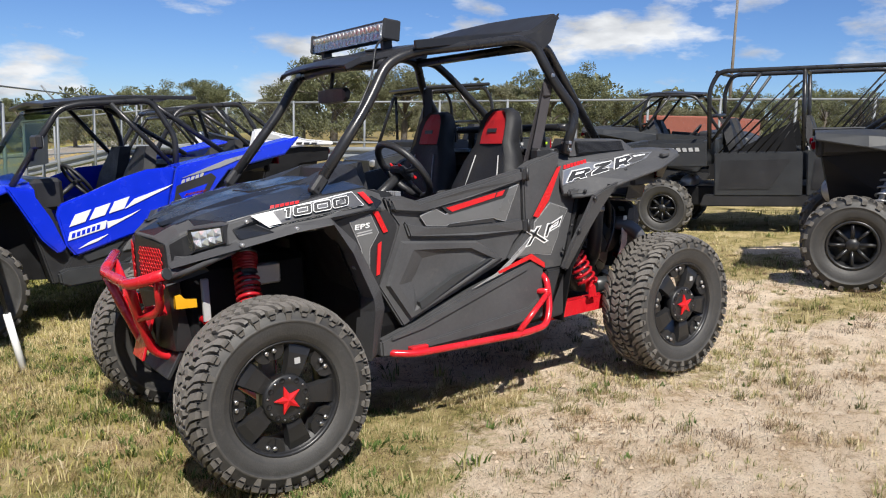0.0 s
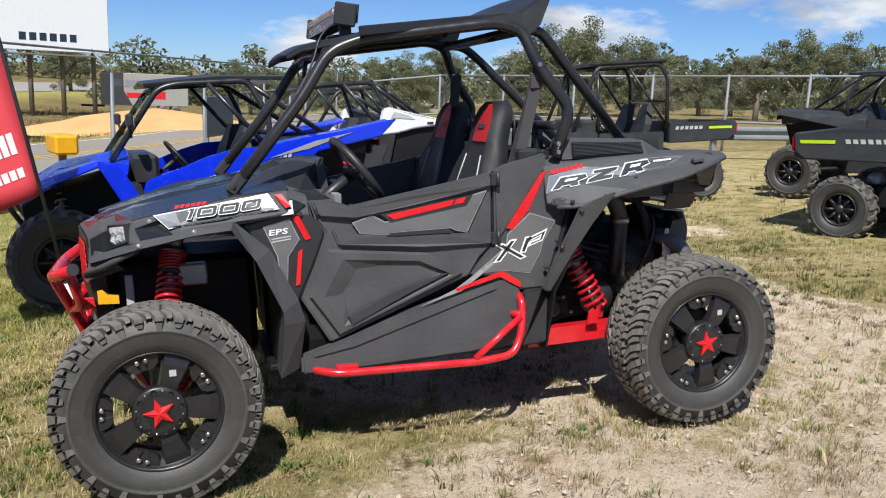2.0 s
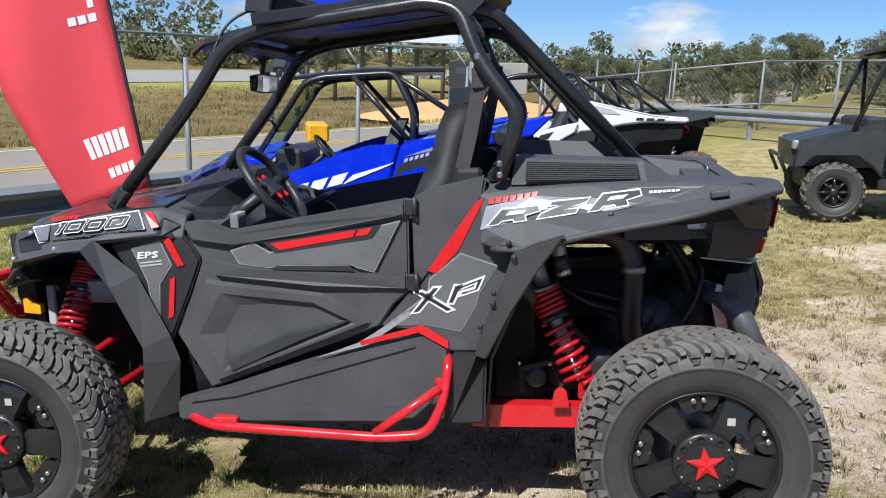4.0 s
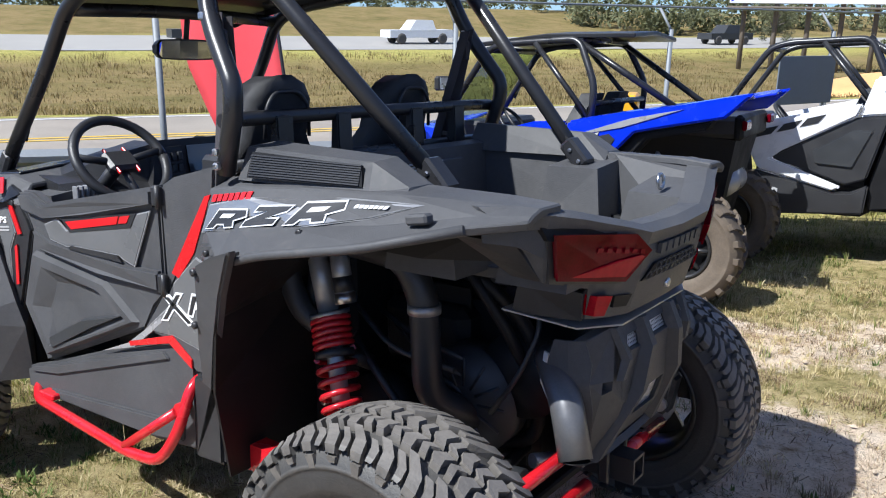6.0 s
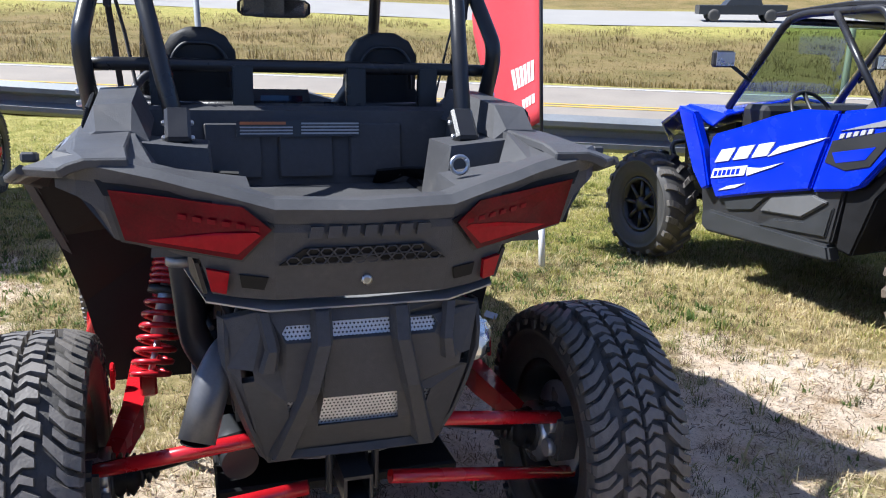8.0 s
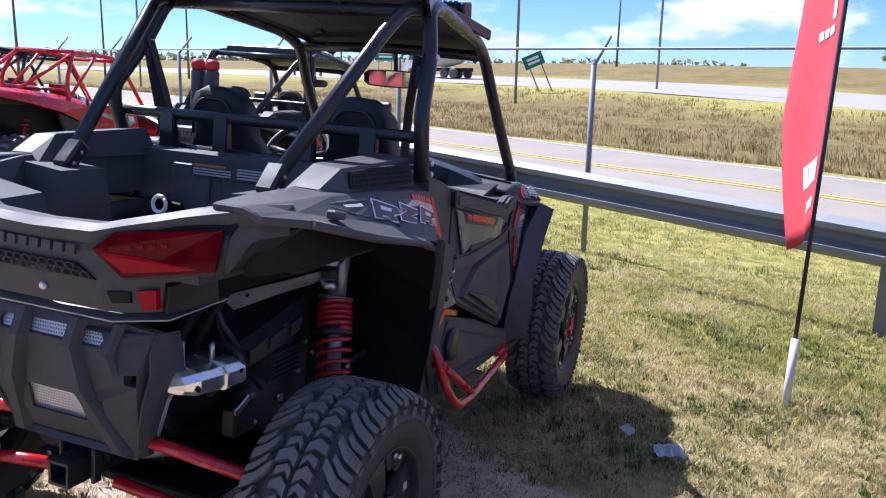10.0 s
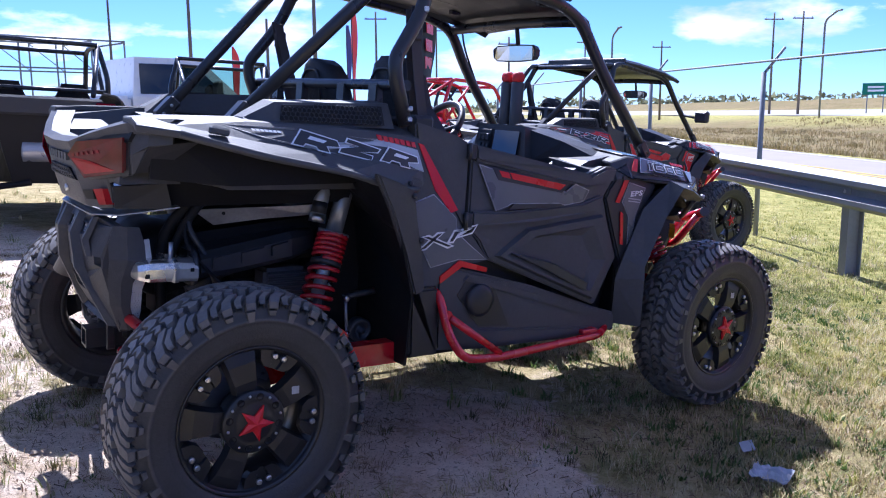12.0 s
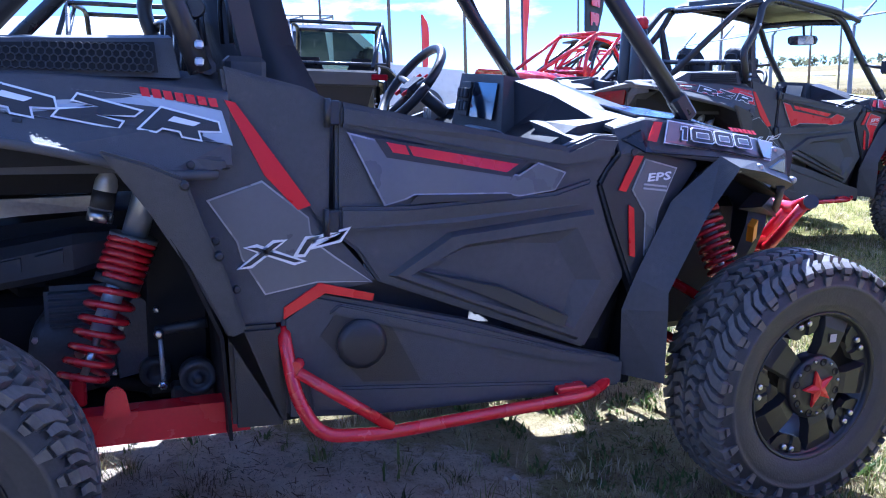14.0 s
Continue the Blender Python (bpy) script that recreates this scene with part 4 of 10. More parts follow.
    part("pillar_panel", side_panel([(0.240, 1.150), (0.30, 1.178), (0.482, 1.220), (0.472, 1.150), (0.295, 0.906), (0.262, 0.860), (0.242, 0.848)], s, 0.596, 0.06, 0.008), PLASTIC, hero, "charcoal panel behind the door")
    quarter = part("quarter_panel", side_panel([(0.125, 0.722), (0.225, 0.838), (0.262, 0.860), (0.295, 0.906), (0.472, 1.15), (0.470, 1.02), (0.575, 0.985), (0.475, 0.640), (0.360, 0.640), (0.278, 0.704)], s, 0.606, 0.06, 0.008), PLASTIC, hero, "charcoal rear quarter panel with graphics")
    part("red_chevron", side_panel([(0.475, 1.148), (0.452, 1.142), (0.288, 0.915), (0.318, 0.905), (0.392, 0.985)], s, 0.6095, 0.004, 0), REDV, quarter)
    xp = [(0.145, 0.728), (0.228, 0.786), (0.270, 0.818), (0.292, 0.850), (0.296, 0.885), (0.398, 0.969), (0.512, 0.930), (0.452, 0.839), (0.442, 0.80), (0.392, 0.715), (0.275, 0.736)]
    part("xp_edge", side_panel(offset2d(xp, 0.004), s, 0.6085, 0.004, 0), SILV, quarter)
    part("xp_field", side_panel(xp, s, 0.6105, 0.004, 0), GREYG, quarter, "grey vinyl field")
    marks = [[(0.232, 0.772), (0.258, 0.776), (0.330, 0.862), (0.305, 0.860)], [(0.245, 0.842), (0.270, 0.848), (0.372, 0.786), (0.350, 0.778)],
             [(0.352, 0.806), (0.372, 0.806), (0.400, 0.868), (0.376, 0.868)], [(0.384, 0.862), (0.472, 0.896), (0.452, 0.852), (0.392, 0.832), (0.398, 0.846), (0.440, 0.858), (0.448, 0.876), (0.390, 0.852)]]
    for mk in marks:
        k = [(x, z) if s < 0 else (0.325 - (x - 0.352) * 1.05, 0.812 + (z - 0.825) * 0.66) for x, z in mk]
        part("quarter_mark", side_panel(offset2d(k, 0.0035), s, 0.6125, 0.004, 0), WHITE, quarter)
        part("quarter_mark_fill", side_panel(offset2d(k, -0.0035), s, 0.6140, 0.004, 0), BLACKP, quarter)
    tip_ = [(0.060, 0.660), (0.055, 0.674)] if s < 0 else [(0.140, 0.679), (0.135, 0.696)]
    part("red_elbow", side_panel([tip_[0], (0.255, 0.706), (0.352, 0.650), (0.352, 0.678), (0.268, 0.732), tip_[1]], s, 0.6125, 0.006, 0.001), REDV, quarter)
    if s < 0:
        part("silver_sweep", side_panel([(-0.10, 0.612), (0.05, 0.668), (0.145, 0.728), (0.225, 0.780), (0.228, 0.762), (0.08, 0.660)], s, 0.6115, 0.006, 0.001), SILV, quarter)
    part("arch_rear_strip", side_panel([(0.575, 0.992), (0.640, 1.020), (0.520, 0.800), (0.480, 0.660), (0.470, 0.395), (0.345, 0.388), (0.360, 0.640), (0.478, 0.640)], s, 0.618, 0.03, 0.010), BLACKP, hero, "black wheel arch strip")
    part("arch_ridge", side_panel([(0.570, 0.998), (0.640, 1.030), (0.728, 1.058), (0.640, 0.930), (0.560, 0.790), (0.478, 0.625), (0.440, 0.640), (0.485, 0.780), (0.535, 0.900)], s, 0.0, 0.03, 0.006, bulge=lambda x, z: 0.648 + 0.28 * (z - 0.64)), PLASTIC, hero, "charcoal wheel arch edge with bolts")
    for bx, bz in ((0.504, 0.829), (0.572, 0.985)):
        by = 0.648 + 0.28 * (bz - 0.64)
        part("arch_bolt", mirror_y(lathe([(0.010, by - 0.004), (0.010, by + 0.006), (0.005, by + 0.009)], 10, centre=(bx, 0, bz)), s), BLACKP, hero)
    liner = loft([[(0.70, s * 0.20, 1.05), (0.66, s * 0.30, 1.05), (0.70, s * 0.735, 1.045)], [(0.52, s * 0.20, 0.90), (0.52, s * 0.30, 0.90), (0.585, s * 0.705, 0.86)],
                  [(0.48, s * 0.20, 0.62), (0.48, s * 0.30, 0.62), (0.492, s * 0.652, 0.63)], [(0.47, s * 0.2, 0.38), (0.47, s * 0.3, 0.36), (0.47, s * 0.60, 0.36)]])
    part("wheel_arch_liner", shell(liner, 0.008), UNDER, hero)
    # rear fender, swept up to the tail
    secs = []
    for x, pts in ((0.462, [(0.50, 1.205), (0.600, 1.160), (0.625, 1.06), (0.640, 1.010)]), (0.60, [(0.50, 1.205), (0.600, 1.178), (0.640, 1.09), (0.700, 1.005)]),
                   (0.80, [(0.48, 1.205), (0.598, 1.190), (0.655, 1.108), (0.738, 1.060)]), (1.08, [(0.46, 1.205), (0.580, 1.196), (0.650, 1.140), (0.722, 1.108)]),
                   (1.30, [(0.46, 1.200), (0.560, 1.194), (0.610, 1.176), (0.655, 1.160)]), (1.40, [(0.45, 1.190), (0.530, 1.190), (0.562, 1.180), (0.580, 1.170)])):
        secs.append([(x, s * y, z) for y, z in pts])
    fender = part("rear_fender", bevel(shell(loft(secs), 0.022), 0.004, 1, 25), PLASTIC, hero, "charcoal rear fender swept up to the tail")
    part("fender_lip", tube([(0.50, s * 0.655, 0.995), (0.60, s * 0.700, 0.998), (0.80, s * 0.738, 1.054), (1.08, s * 0.722, 1.102), (1.30, s * 0.655, 1.155)], 0.011, 6, 0.05), PLASTIC, fender)
    def on_fender(x, z):
        # the fender's flank between its second and third rows
        xs = [0.462, 0.60, 0.80, 1.08, 1.30, 1.40]
        ya, za = [0.600, 0.600, 0.598, 0.580, 0.560, 0.530], [1.160, 1.178, 1.190, 1.196, 1.194, 1.190]
        yb, zb = [0.625, 0.640, 0.655, 0.650, 0.610, 0.562], [1.06, 1.09, 1.108, 1.140, 1.176, 1.180]
        a, b = np.interp(x, xs, ya), np.interp(x, xs, yb)
        c, d = np.interp(x, xs, za), np.interp(x, xs, zb)
        return float(a + (b - a) * (c - z) / max(c - d, 1e-3))
    def decal(name, pts, lift, mat, label=""):
        part(name, side_panel(pts, s, lift, 0.003, 0, bulge=lambda x, z: on_fender(x, z)), mat, fender, label)
    field = [(0.466, 1.056), (0.484, 1.122), (0.62, 1.152), (0.95, 1.178), (1.16, 1.183), (1.05, 1.152), (0.90, 1.124), (0.70, 1.088)]
    decal("fender_graphic_edge", offset2d(field, 0.003), 0.006, SILV)
    decal("fender_graphic", field, 0.0075, FILM, "grey and white vinyl graphic")
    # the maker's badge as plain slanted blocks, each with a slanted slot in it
    for j, (x0, z0) in enumerate(((0.486, 1.066), (0.642, 1.090), (0.798, 1.112))):
        mk = [(x0, z0), (x0 + 0.034, z0 + 0.0055), (x0 + 0.046, z0 + 0.016), (x0 + 0.080, z0 + 0.021), (x0 + 0.084, z0 + 0.0135), (x0 + 0.122, z0 + 0.0195), (x0 + 0.118, z0 + 0.034), (x0 + 0.164, z0 + 0.048), (x0 + 0.160, z0 + 0.064), (x0 + 0.046, z0 + 0.052)]
        slot = [(x0 + 0.058, z0 + 0.033), (x0 + 0.108, z0 + 0.040), (x0 + 0.122, z0 + 0.050), (x0 + 0.070, z0 + 0.044)]
        if j == 1:
            mk = [(x0, z0), (x0 + 0.118, z0 + 0.019), (x0 + 0.128, z0 + 0.034), (x0 + 0.078, z0 + 0.028), (x0 + 0.150, z0 + 0.050), (x0 + 0.164, z0 + 0.064), (x0 + 0.046, z0 + 0.052), (x0 + 0.036, z0 + 0.038), (x0 + 0.082, z0 + 0.043), (x0 + 0.012, z0 + 0.016)]
            slot = None
        if s > 0:
            def other(p):
                v = (p[1] - z0 - 0.161 * (p[0] - x0)) / (1 - 0.161 * 0.92)
                u = 0.118 - (p[0] - x0 - 0.92 * v)
                return x0 + 0.046 + u - 0.92 * v, z0 + 0.20 * u + 0.80 * v
            mk, slot = [other(p) for p in mk], slot and [other(p) for p in slot]
        decal("fender_mark_edge", offset2d(mk, 0.0022), 0.009, WHITE)
        decal("fender_mark", offset2d(mk, -0.0016), 0.0105, BLACKP)
        if slot:
            decal("fender_mark_slot", offset2d(slot, 0.0005), 0.0120, WHITE)
    for k in range(7):
        x0 = 0.488 + k * 0.0225
        z0 = 1.132 + k * 0.0032
        decal("red_badge_bar", [(x0, z0), (x0 + 0.017, z0 + 0.0022), (x0 + 0.021, z0 + 0.020), (x0 + 0.004, z0 + 0.018)], 0.0075, REDV)
    for k in range(7):
        x0 = 0.985 + k * 0.0135
        decal("white_badge_bar", [(x0, 1.164 + k * 0.0008), (x0 + 0.010, 1.165 + k * 0.0008), (x0 + 0.012, 1.172 + k * 0.0006), (x0 + 0.002, 1.171 + k * 0.0006)], 0.009, WHITE)
    for bx, by, bz in ((0.555, 0.690, 1.020), (0.866, 0.672, 1.104), (0.46, 0.628, 0.735), (0.505, 0.645, 0.85)):
        part("panel_bolt", mirror_y(lathe([(0.009, by), (0.009, by + 0.008), (0.005, by + 0.010)], 10, centre=(bx, 0, bz)), s), BLACKP, hero)
    part("fender_pad", side_panel([(0.48, 1.030), (0.56, 1.040), (0.70, 1.078), (0.70, 1.050), (0.57, 0.990), (0.48, 1.0)], s, 0.668, 0.04, 0.008, bulge=lambda x, z: 0.10 * (x - 0.55)), PLASTIC, fender)
    part("fender_latch", box((0.055, 0.03, 0.022), (1.19, s * 0.655, 1.165), 0.005, (0, -8, 0)), PLASTIC, fender)
    # intake pod with its grille
    pod = part("intake_pod", bevel(loft([[(0.560, s * 0.42, 1.19), (0.560, s * 0.585, 1.19), (0.574, s * 0.560, 1.272), (0.574, s * 0.46, 1.280)],
                                         [(0.985, s * 0.42, 1.19), (0.985, s * 0.575, 1.19), (0.975, s * 0.545, 1.256), (0.975, s * 0.46, 1.262)],
                                         [(1.080, s * 0.42, 1.18), (1.080, s * 0.560, 1.19), (1.070, s * 0.535, 1.205), (1.07, s * 0.46, 1.206)]], closed=True), 0.008), PLASTIC, hero, "charcoal air intake pod with a ribbed grille")
    grille = part("intake_grille", side_panel([(0.605, 1.200), (0.610, 1.262), (0.955, 1.248), (0.965, 1.202)], s, 0.602, 0.006, 0, bulge=lambda x, z: -0.29 * (z - 1.19) - 0.025 * (x - 0.56) / 0.42), UNDER, pod)
    face = lambda x, z: -0.29 * (z - 1.19) - 0.025 * (x - 0.56) / 0.42
    if s < 0:
        for k in range(9):
            z0 = 1.2055 + k * 0.0060
            part("grille_slat", side_panel([(0.612, z0), (0.612, z0 + 0.0032), (0.956, z0 + 0.0030 - 0.0012 * k * 0.6), (0.956, z0 - 0.0012 * k * 0.6)], s, 0.6055, 0.004, 0, bulge=face), BLACKP, grille)
    else:
        for k in range(22):
            for r in range(4):
                x0, z0 = 0.622 + k * 0.0155 + (0.00775 if r % 2 else 0.0), 1.209 + r * 0.0132
                if z0 > 1.256 - 0.03 * (x0 - 0.61):
                    continue
                pts = [(x0 + 0.0086 * math.cos(q), s * (0.604 + face(x0, z0 + 0.0086 * math.sin(q))), z0 + 0.0086 * math.sin(q)) for q in [j * math.pi / 3 + math.pi / 6 for j in range(7)]]
                part("hex_cell", tube(pts, 0.0016, 4, 0), GREYBODY, grille)

# cargo bed
bed = part("cargo_bed", bevel(box((0.76, 0.66, 0.03), (0.98, 0, 0.985), 0), 0.004), PLASTIC, hero, "charcoal plastic cargo bed")
part("bed_front_wall", bevel(loft([[(0.60, -0.44, 0.98), (0.60, 0.44, 0.98), (0.58, 0.46, 1.225), (0.58, -0.46, 1.225)], [(0.645, -0.43, 0.98), (0.645, 0.43, 0.98), (0.62, 0.44, 1.215), (0.62, -0.44, 1.215)]], closed=True), 0.008), PLASTIC, bed)
for bx in (-0.21, 0.0, 0.21):
    part("bed_rib", box((0.012, 0.16, 0.16), (0.640, bx, 1.10), 0.005, (0, -8, 0)), PLASTIC, bed)
label_ = part("warning_label", box((0.002, 0.36, 0.046), (0.6470, -0.02, 1.165), 0, (0, -6, 0)), GREYBODY, bed, "warning label of pale bars with an orange head")
part("orange_bar", box((0.002, 0.13, 0.008), (0.6502, -0.125, 1.181), 0, (0, -6, 0)), ORANGE, label_)
for k in range(3):
    part("text_bar", box((0.002, 0.15, 0.0045), (0.6502, -0.115, 1.169 - k * 0.009), 0, (0, -6, 0)), LABELM, label_)
for k in range(4):
    part("text_bar", box((0.002, 0.17, 0.0050), (0.6502, 0.070, 1.180 - k * 0.0095), 0, (0, -6, 0)), LABELM, label_)
for s in (-1, 1):
    foot = 0.98 if s > 0 else 1.065
    part("bed_side_wall", bevel(loft([[(0.60, s * 0.42, foot), (0.60, s * 0.50, foot), (0.60, s * 0.50, 1.212), (0.60, s * 0.44, 1.212)],
                                      [(1.10, s * 0.42, foot), (1.10, s * 0.50, foot), (1.10, s * 0.50, 1.200), (1.10, s * 0.45, 1.200)],
                                      [(1.35, s * 0.30, 1.02), (1.33, s * 0.46, 1.05), (1.34, s * 0.50, 1.180), (1.39, s * 0.40, 1.160)]], closed=True), 0.008), PLASTIC, bed)
    # left: black sheet added for the shade under the fender; right: black side panel
    low = 0.065 if s > 0 else 0.12
    part("bed_liner", bevel(loft([[(0.60, s * 0.515, 0.94 + low), (0.60, s * 0.530, 0.94 + low), (0.60, s * 0.530, 1.185), (0.60, s * 0.515, 1.185)], [(1.10, s * 0.520, 0.93 + low), (1.10, s * 0.535, 0.93 + low), (1.10, s * 0.540, 1.180), (1.10, s * 0.525, 1.180)], [(1.340, s * 0.500, 0.95 + low), (1.340, s * 0.515, 0.95 + low), (1.340, s * 0.545, 1.165), (1.350, s * 0.530, 1.165)]], closed=True), 0.003), UNDER, bed)
    if s > 0:
        # black filler sheet added to close a gap where daylight came through
        part("bed_liner", bevel(loft([[(0.62, 0.385, 0.925), (0.62, 0.397, 0.925), (0.62, 0.47, 1.04), (0.62, 0.45, 1.04)], [(1.36, 0.27, 0.900), (1.36, 0.282, 0.900), (1.36, 0.34, 1.02), (1.36, 0.32, 1.02)]], closed=True), 0.003), UNDER, bed)
    part("tube_tower", bevel(loft([[(0.93, s * 0.27, 0.99), (1.14, s * 0.27, 0.99), (1.14, s * 0.46, 0.99), (0.93, s * 0.46, 0.99)],
                                   [(0.955, s * 0.285, 1.17), (1.115, s * 0.295, 1.17), (1.115, s * 0.45, 1.185), (0.955, s * 0.45, 1.185)]], closed=True), 0.014, 2), PLASTIC, bed)
    part("tie_down_block", bevel(loft([[(1.22, s * 0.20, 0.99), (1.40, s * 0.20, 0.99), (1.40, s * 0.42, 0.99), (1.22, s * 0.42, 0.99)],
                                       [(1.25, s * 0.22, 1.125), (1.395, s * 0.22, 1.118), (1.395, s * 0.40, 1.150), (1.25, s * 0.40, 1.150)]], closed=True), 0.012, 2), PLASTIC, bed)
ring = coil((1.33, 0.245, 1.155), (1.333, 0.245, 1.1551), 0.020, 0.005, 1.0)
part("tie_down_ring", ring, STEEL, bed, "bright steel tie-down ring")

# tail: rim of the bed, fascia, lamps, plate
rim_rows, face_rows = [], []
TAIL = [(0.596, 1.312, 1.176, 1.296, 1.128), (0.552, 1.366, 1.174, 1.350, 1.105), (0.50, 1.398, 1.172, 1.378, 1.026), (0.40, 1.425, 1.152, 1.398, 1.000), (0.337, 1.446, 1.136, 1.404, 0.983), (0.314, 1.452, 1.131, 1.388, 0.905), (0.26, 1.466, 1.118, 1.412, 0.900), (0.185, 1.484, 1.098, 1.436, 0.897), (0.0, 1.488, 1.092, 1.446, 0.900)]
full = TAIL + [(-y, a, b, c, d) for y, a, b, c, d in TAIL[-2::-1]]
lip = loft([[(a - 0.075, y * 0.94, b + 0.012), (a - 0.02, y, b + 0.016), (a + 0.006, y, b), (a - 0.004, y, b - 0.030), (a - 0.06, y * 0.94, b - 0.03)] for y, a, b, c, d in full], closed=True)
part("bed_rim", bevel(lip, 0.004, 1, 40), PLASTIC, hero, "raised charcoal rim round the bed's tail")
fas = loft([[(a - 0.012, y, b - 0.028), (a - 0.010, y, b - 0.050), (a - 0.004 - (a - c) * 0.35, y, b - 0.06 - (b - d - 0.06) * 0.35), (c, y * 0.97, d), (c - (0.05 if abs(y) < 0.33 else 0.004), y * 0.95, d + (0.0 if abs(y) < 0.33 else 0.006))] for y, a, b, c, d in full])
fascia = part("tail_fascia", shell(fas, 0.012), PLASTIC, hero, "charcoal tail fascia")


def on_tail(y, z, lift):
    """A place on the tail fascia."""
    ys = [t[0] for t in TAIL][::-1]
    g = lambda k: float(np.interp(abs(y), ys, [t[k] for t in TAIL][::-1]))
    a, b, c, d = g(1), g(2), g(3), g(4)
    return Vector((a - 0.010 + (c - a + 0.008) * max(0, min(1, (b - 0.05 - z) / max(b - 0.05 - d, 0.01))) + lift, y, z))


def tail_plate(pts, lift, thick):
    bm = fill(pts)
    geo = bmesh.ops.extrude_face_region(bm, geom=bm.faces[:])
    low = {v for v in geo["geom"] if isinstance(v, bmesh.types.BMVert)}
    for v in bm.verts:
        v.co = on_tail(v.co.x, v.co.y, lift - (thick if v in low else 0))
    return bm


for s in (-1, 1):
    f = lambda pts: [(s * y, z) for y, z in pts]
    part("rim_slot", tail_plate(f([(0.515, 1.148), (0.300, 1.118), (0.300, 1.092), (0.500, 1.118)]), 0.0110, 0.014), UNDER, fascia)
    lamp = part("tail_lamp", bevel(tail_plate(f([(0.483, 1.124), (0.246, 1.096), (0.200, 1.058), (0.251, 0.998), (0.461, 1.034)]), 0.020, 0.03), 0.006, 2), LENS, hero, "deep red tail lamp")
    part("lamp_bezel", tail_plate(f([(0.500, 1.134), (0.242, 1.106), (0.184, 1.060), (0.244, 0.984), (0.474, 1.022)]), 0.006, 0.012), BLACKP, lamp)
    part("lamp_reflector", tail_plate(f([(0.430, 1.030), (0.300, 1.048), (0.222, 1.052), (0.212, 1.046), (0.255, 1.004)]), 0.0204, 0.003), LENSB, lamp)
    for k in range(6):
        y1, z1 = 0.365 - k * 0.027, 1.086 - k * 0.004
        part("led", tail_plate(f([(y1, z1), (y1 - 0.015, z1 - 0.002), (y1 - 0.015, z1 - 0.012), (y1, z1 - 0.010)]), 0.0203, 0.001), LENSM, lamp)
    part("reflector", tail_plate(f([(0.316, 0.966), (0.272, 0.960), (0.278, 0.912), (0.308, 0.916)]), 0.018, 0.03), LENSB, hero, "bright red reflector")
    # charcoal tail sides made black here: their shade is put into the colour
    part("tail_side", shell(loft([[(1.22, s * 0.590, 1.130), (1.352, s * 0.550, 1.112)], [(1.275, s * 0.535, 1.075), (1.366, s * 0.515, 1.065)], [(1.31, s * 0.50, 1.035), (1.376, s * 0.488, 1.028)]]), 0.008), BLACKP, fascia)
    part("tail_side", shell(loft([[(1.24, s * 0.345, 0.985), (1.398, s * 0.330, 0.975)], [(1.22, s * 0.340, 0.905), (1.386, s * 0.314, 0.905)]]), 0.008), BLACKP, fascia)
    part("vent_slot", tail_plate(f([(0.252, 0.955), (0.196, 0.950), (0.204, 0.922), (0.248, 0.926)]), 0.008, 0.01), UNDER, hero)
hexg = part("tail_grille", tail_plate([(-0.175, 0.978), (-0.125, 1.014), (0.125, 1.014), (0.175, 0.978)], 0.010, 0.01), UNDER, fascia)
for k in range(12):
    for r in range(2):
        y0 = -0.148 + k * 0.027 + (0.0135 if r else 0)
        if abs(y0) > 0.150 - 0.028 * r:
            continue
        z0 = 0.987 + r * 0.018
        bm = bmesh.new()
        pts = [on_tail(y0 + 0.0135 * math.cos(a), z0 + 0.0095 * math.sin(a), 0.012) for a in [j * math.pi / 3 for j in range(7)]]
        tube(pts, 0.0018, 5, 0, bm)
        part("hex_cell", bm, PLASTIC, hexg)
for k in range(7):
    y0 = -0.118 + k * 0.037
    part("embossed_bar", tail_plate([(y0, 1.036), (y0 + 0.026, 1.036), (y0 + 0.030, 1.060), (y0 + 0.004, 1.060)], 0.012, 0.01), PLASTIC, fascia)
part("tailgate_lock", lathe([(0.012, 1.445), (0.012, 1.462), (0.006, 1.464)], 14, axis="x", centre=(0, 0.005, 0.937)), STEEL, fascia)
part("fascia_edge", bevel(loft([[(1.20, -0.36, 0.912), (1.20, 0.36, 0.912), (1.20, 0.36, 0.908), (1.20, -0.36, 0.908)], [(1.375, -0.318, 0.885), (1.375, 0.318, 0.885), (1.375, 0.318, 0.881), (1.375, -0.318, 0.881)], [(1.432, -0.195, 0.874), (1.432, 0.195, 0.874), (1.432, 0.195, 0.870), (1.432, -0.195, 0.870)]], closed=True), 0.001), GREYM, hero)

PLATE = [(-0.285, 0.845), (-0.20, 0.868), (0.20, 0.868), (0.285, 0.845), (0.285, 0.740), (0.215, 0.510), (0.195, 0.480), (-0.195, 0.480), (-0.215, 0.510), (-0.285, 0.740)]
WINDOWS = [[(-0.160, 0.836), (-0.105, 0.836), (-0.098, 0.822), (-0.105, 0.804), (-0.160, 0.804), (-0.170, 0.820)], [(-0.066, 0.840), (0.066, 0.840), (0.070, 0.806), (-0.070, 0.806)], [(0.160, 0.836), (0.170, 0.820), (0.160, 0.804), (0.105, 0.804), (0.098, 0.822), (0.105, 0.836)],
           [(-0.085, 0.668), (0.085, 0.668), (0.095, 0.585), (-0.095, 0.585)], [(-0.165, 0.665), (-0.118, 0.665), (-0.135, 0.590), (-0.150, 0.580)], [(0.165, 0.665), (0.150, 0.580), (0.135, 0.590), (0.118, 0.665)],
           [(-0.258, 0.745), (-0.228, 0.745), (-0.225, 0.715), (-0.255, 0.705)], [(0.258, 0.745), (0.255, 0.705), (0.225, 0.715), (0.228, 0.745)]]


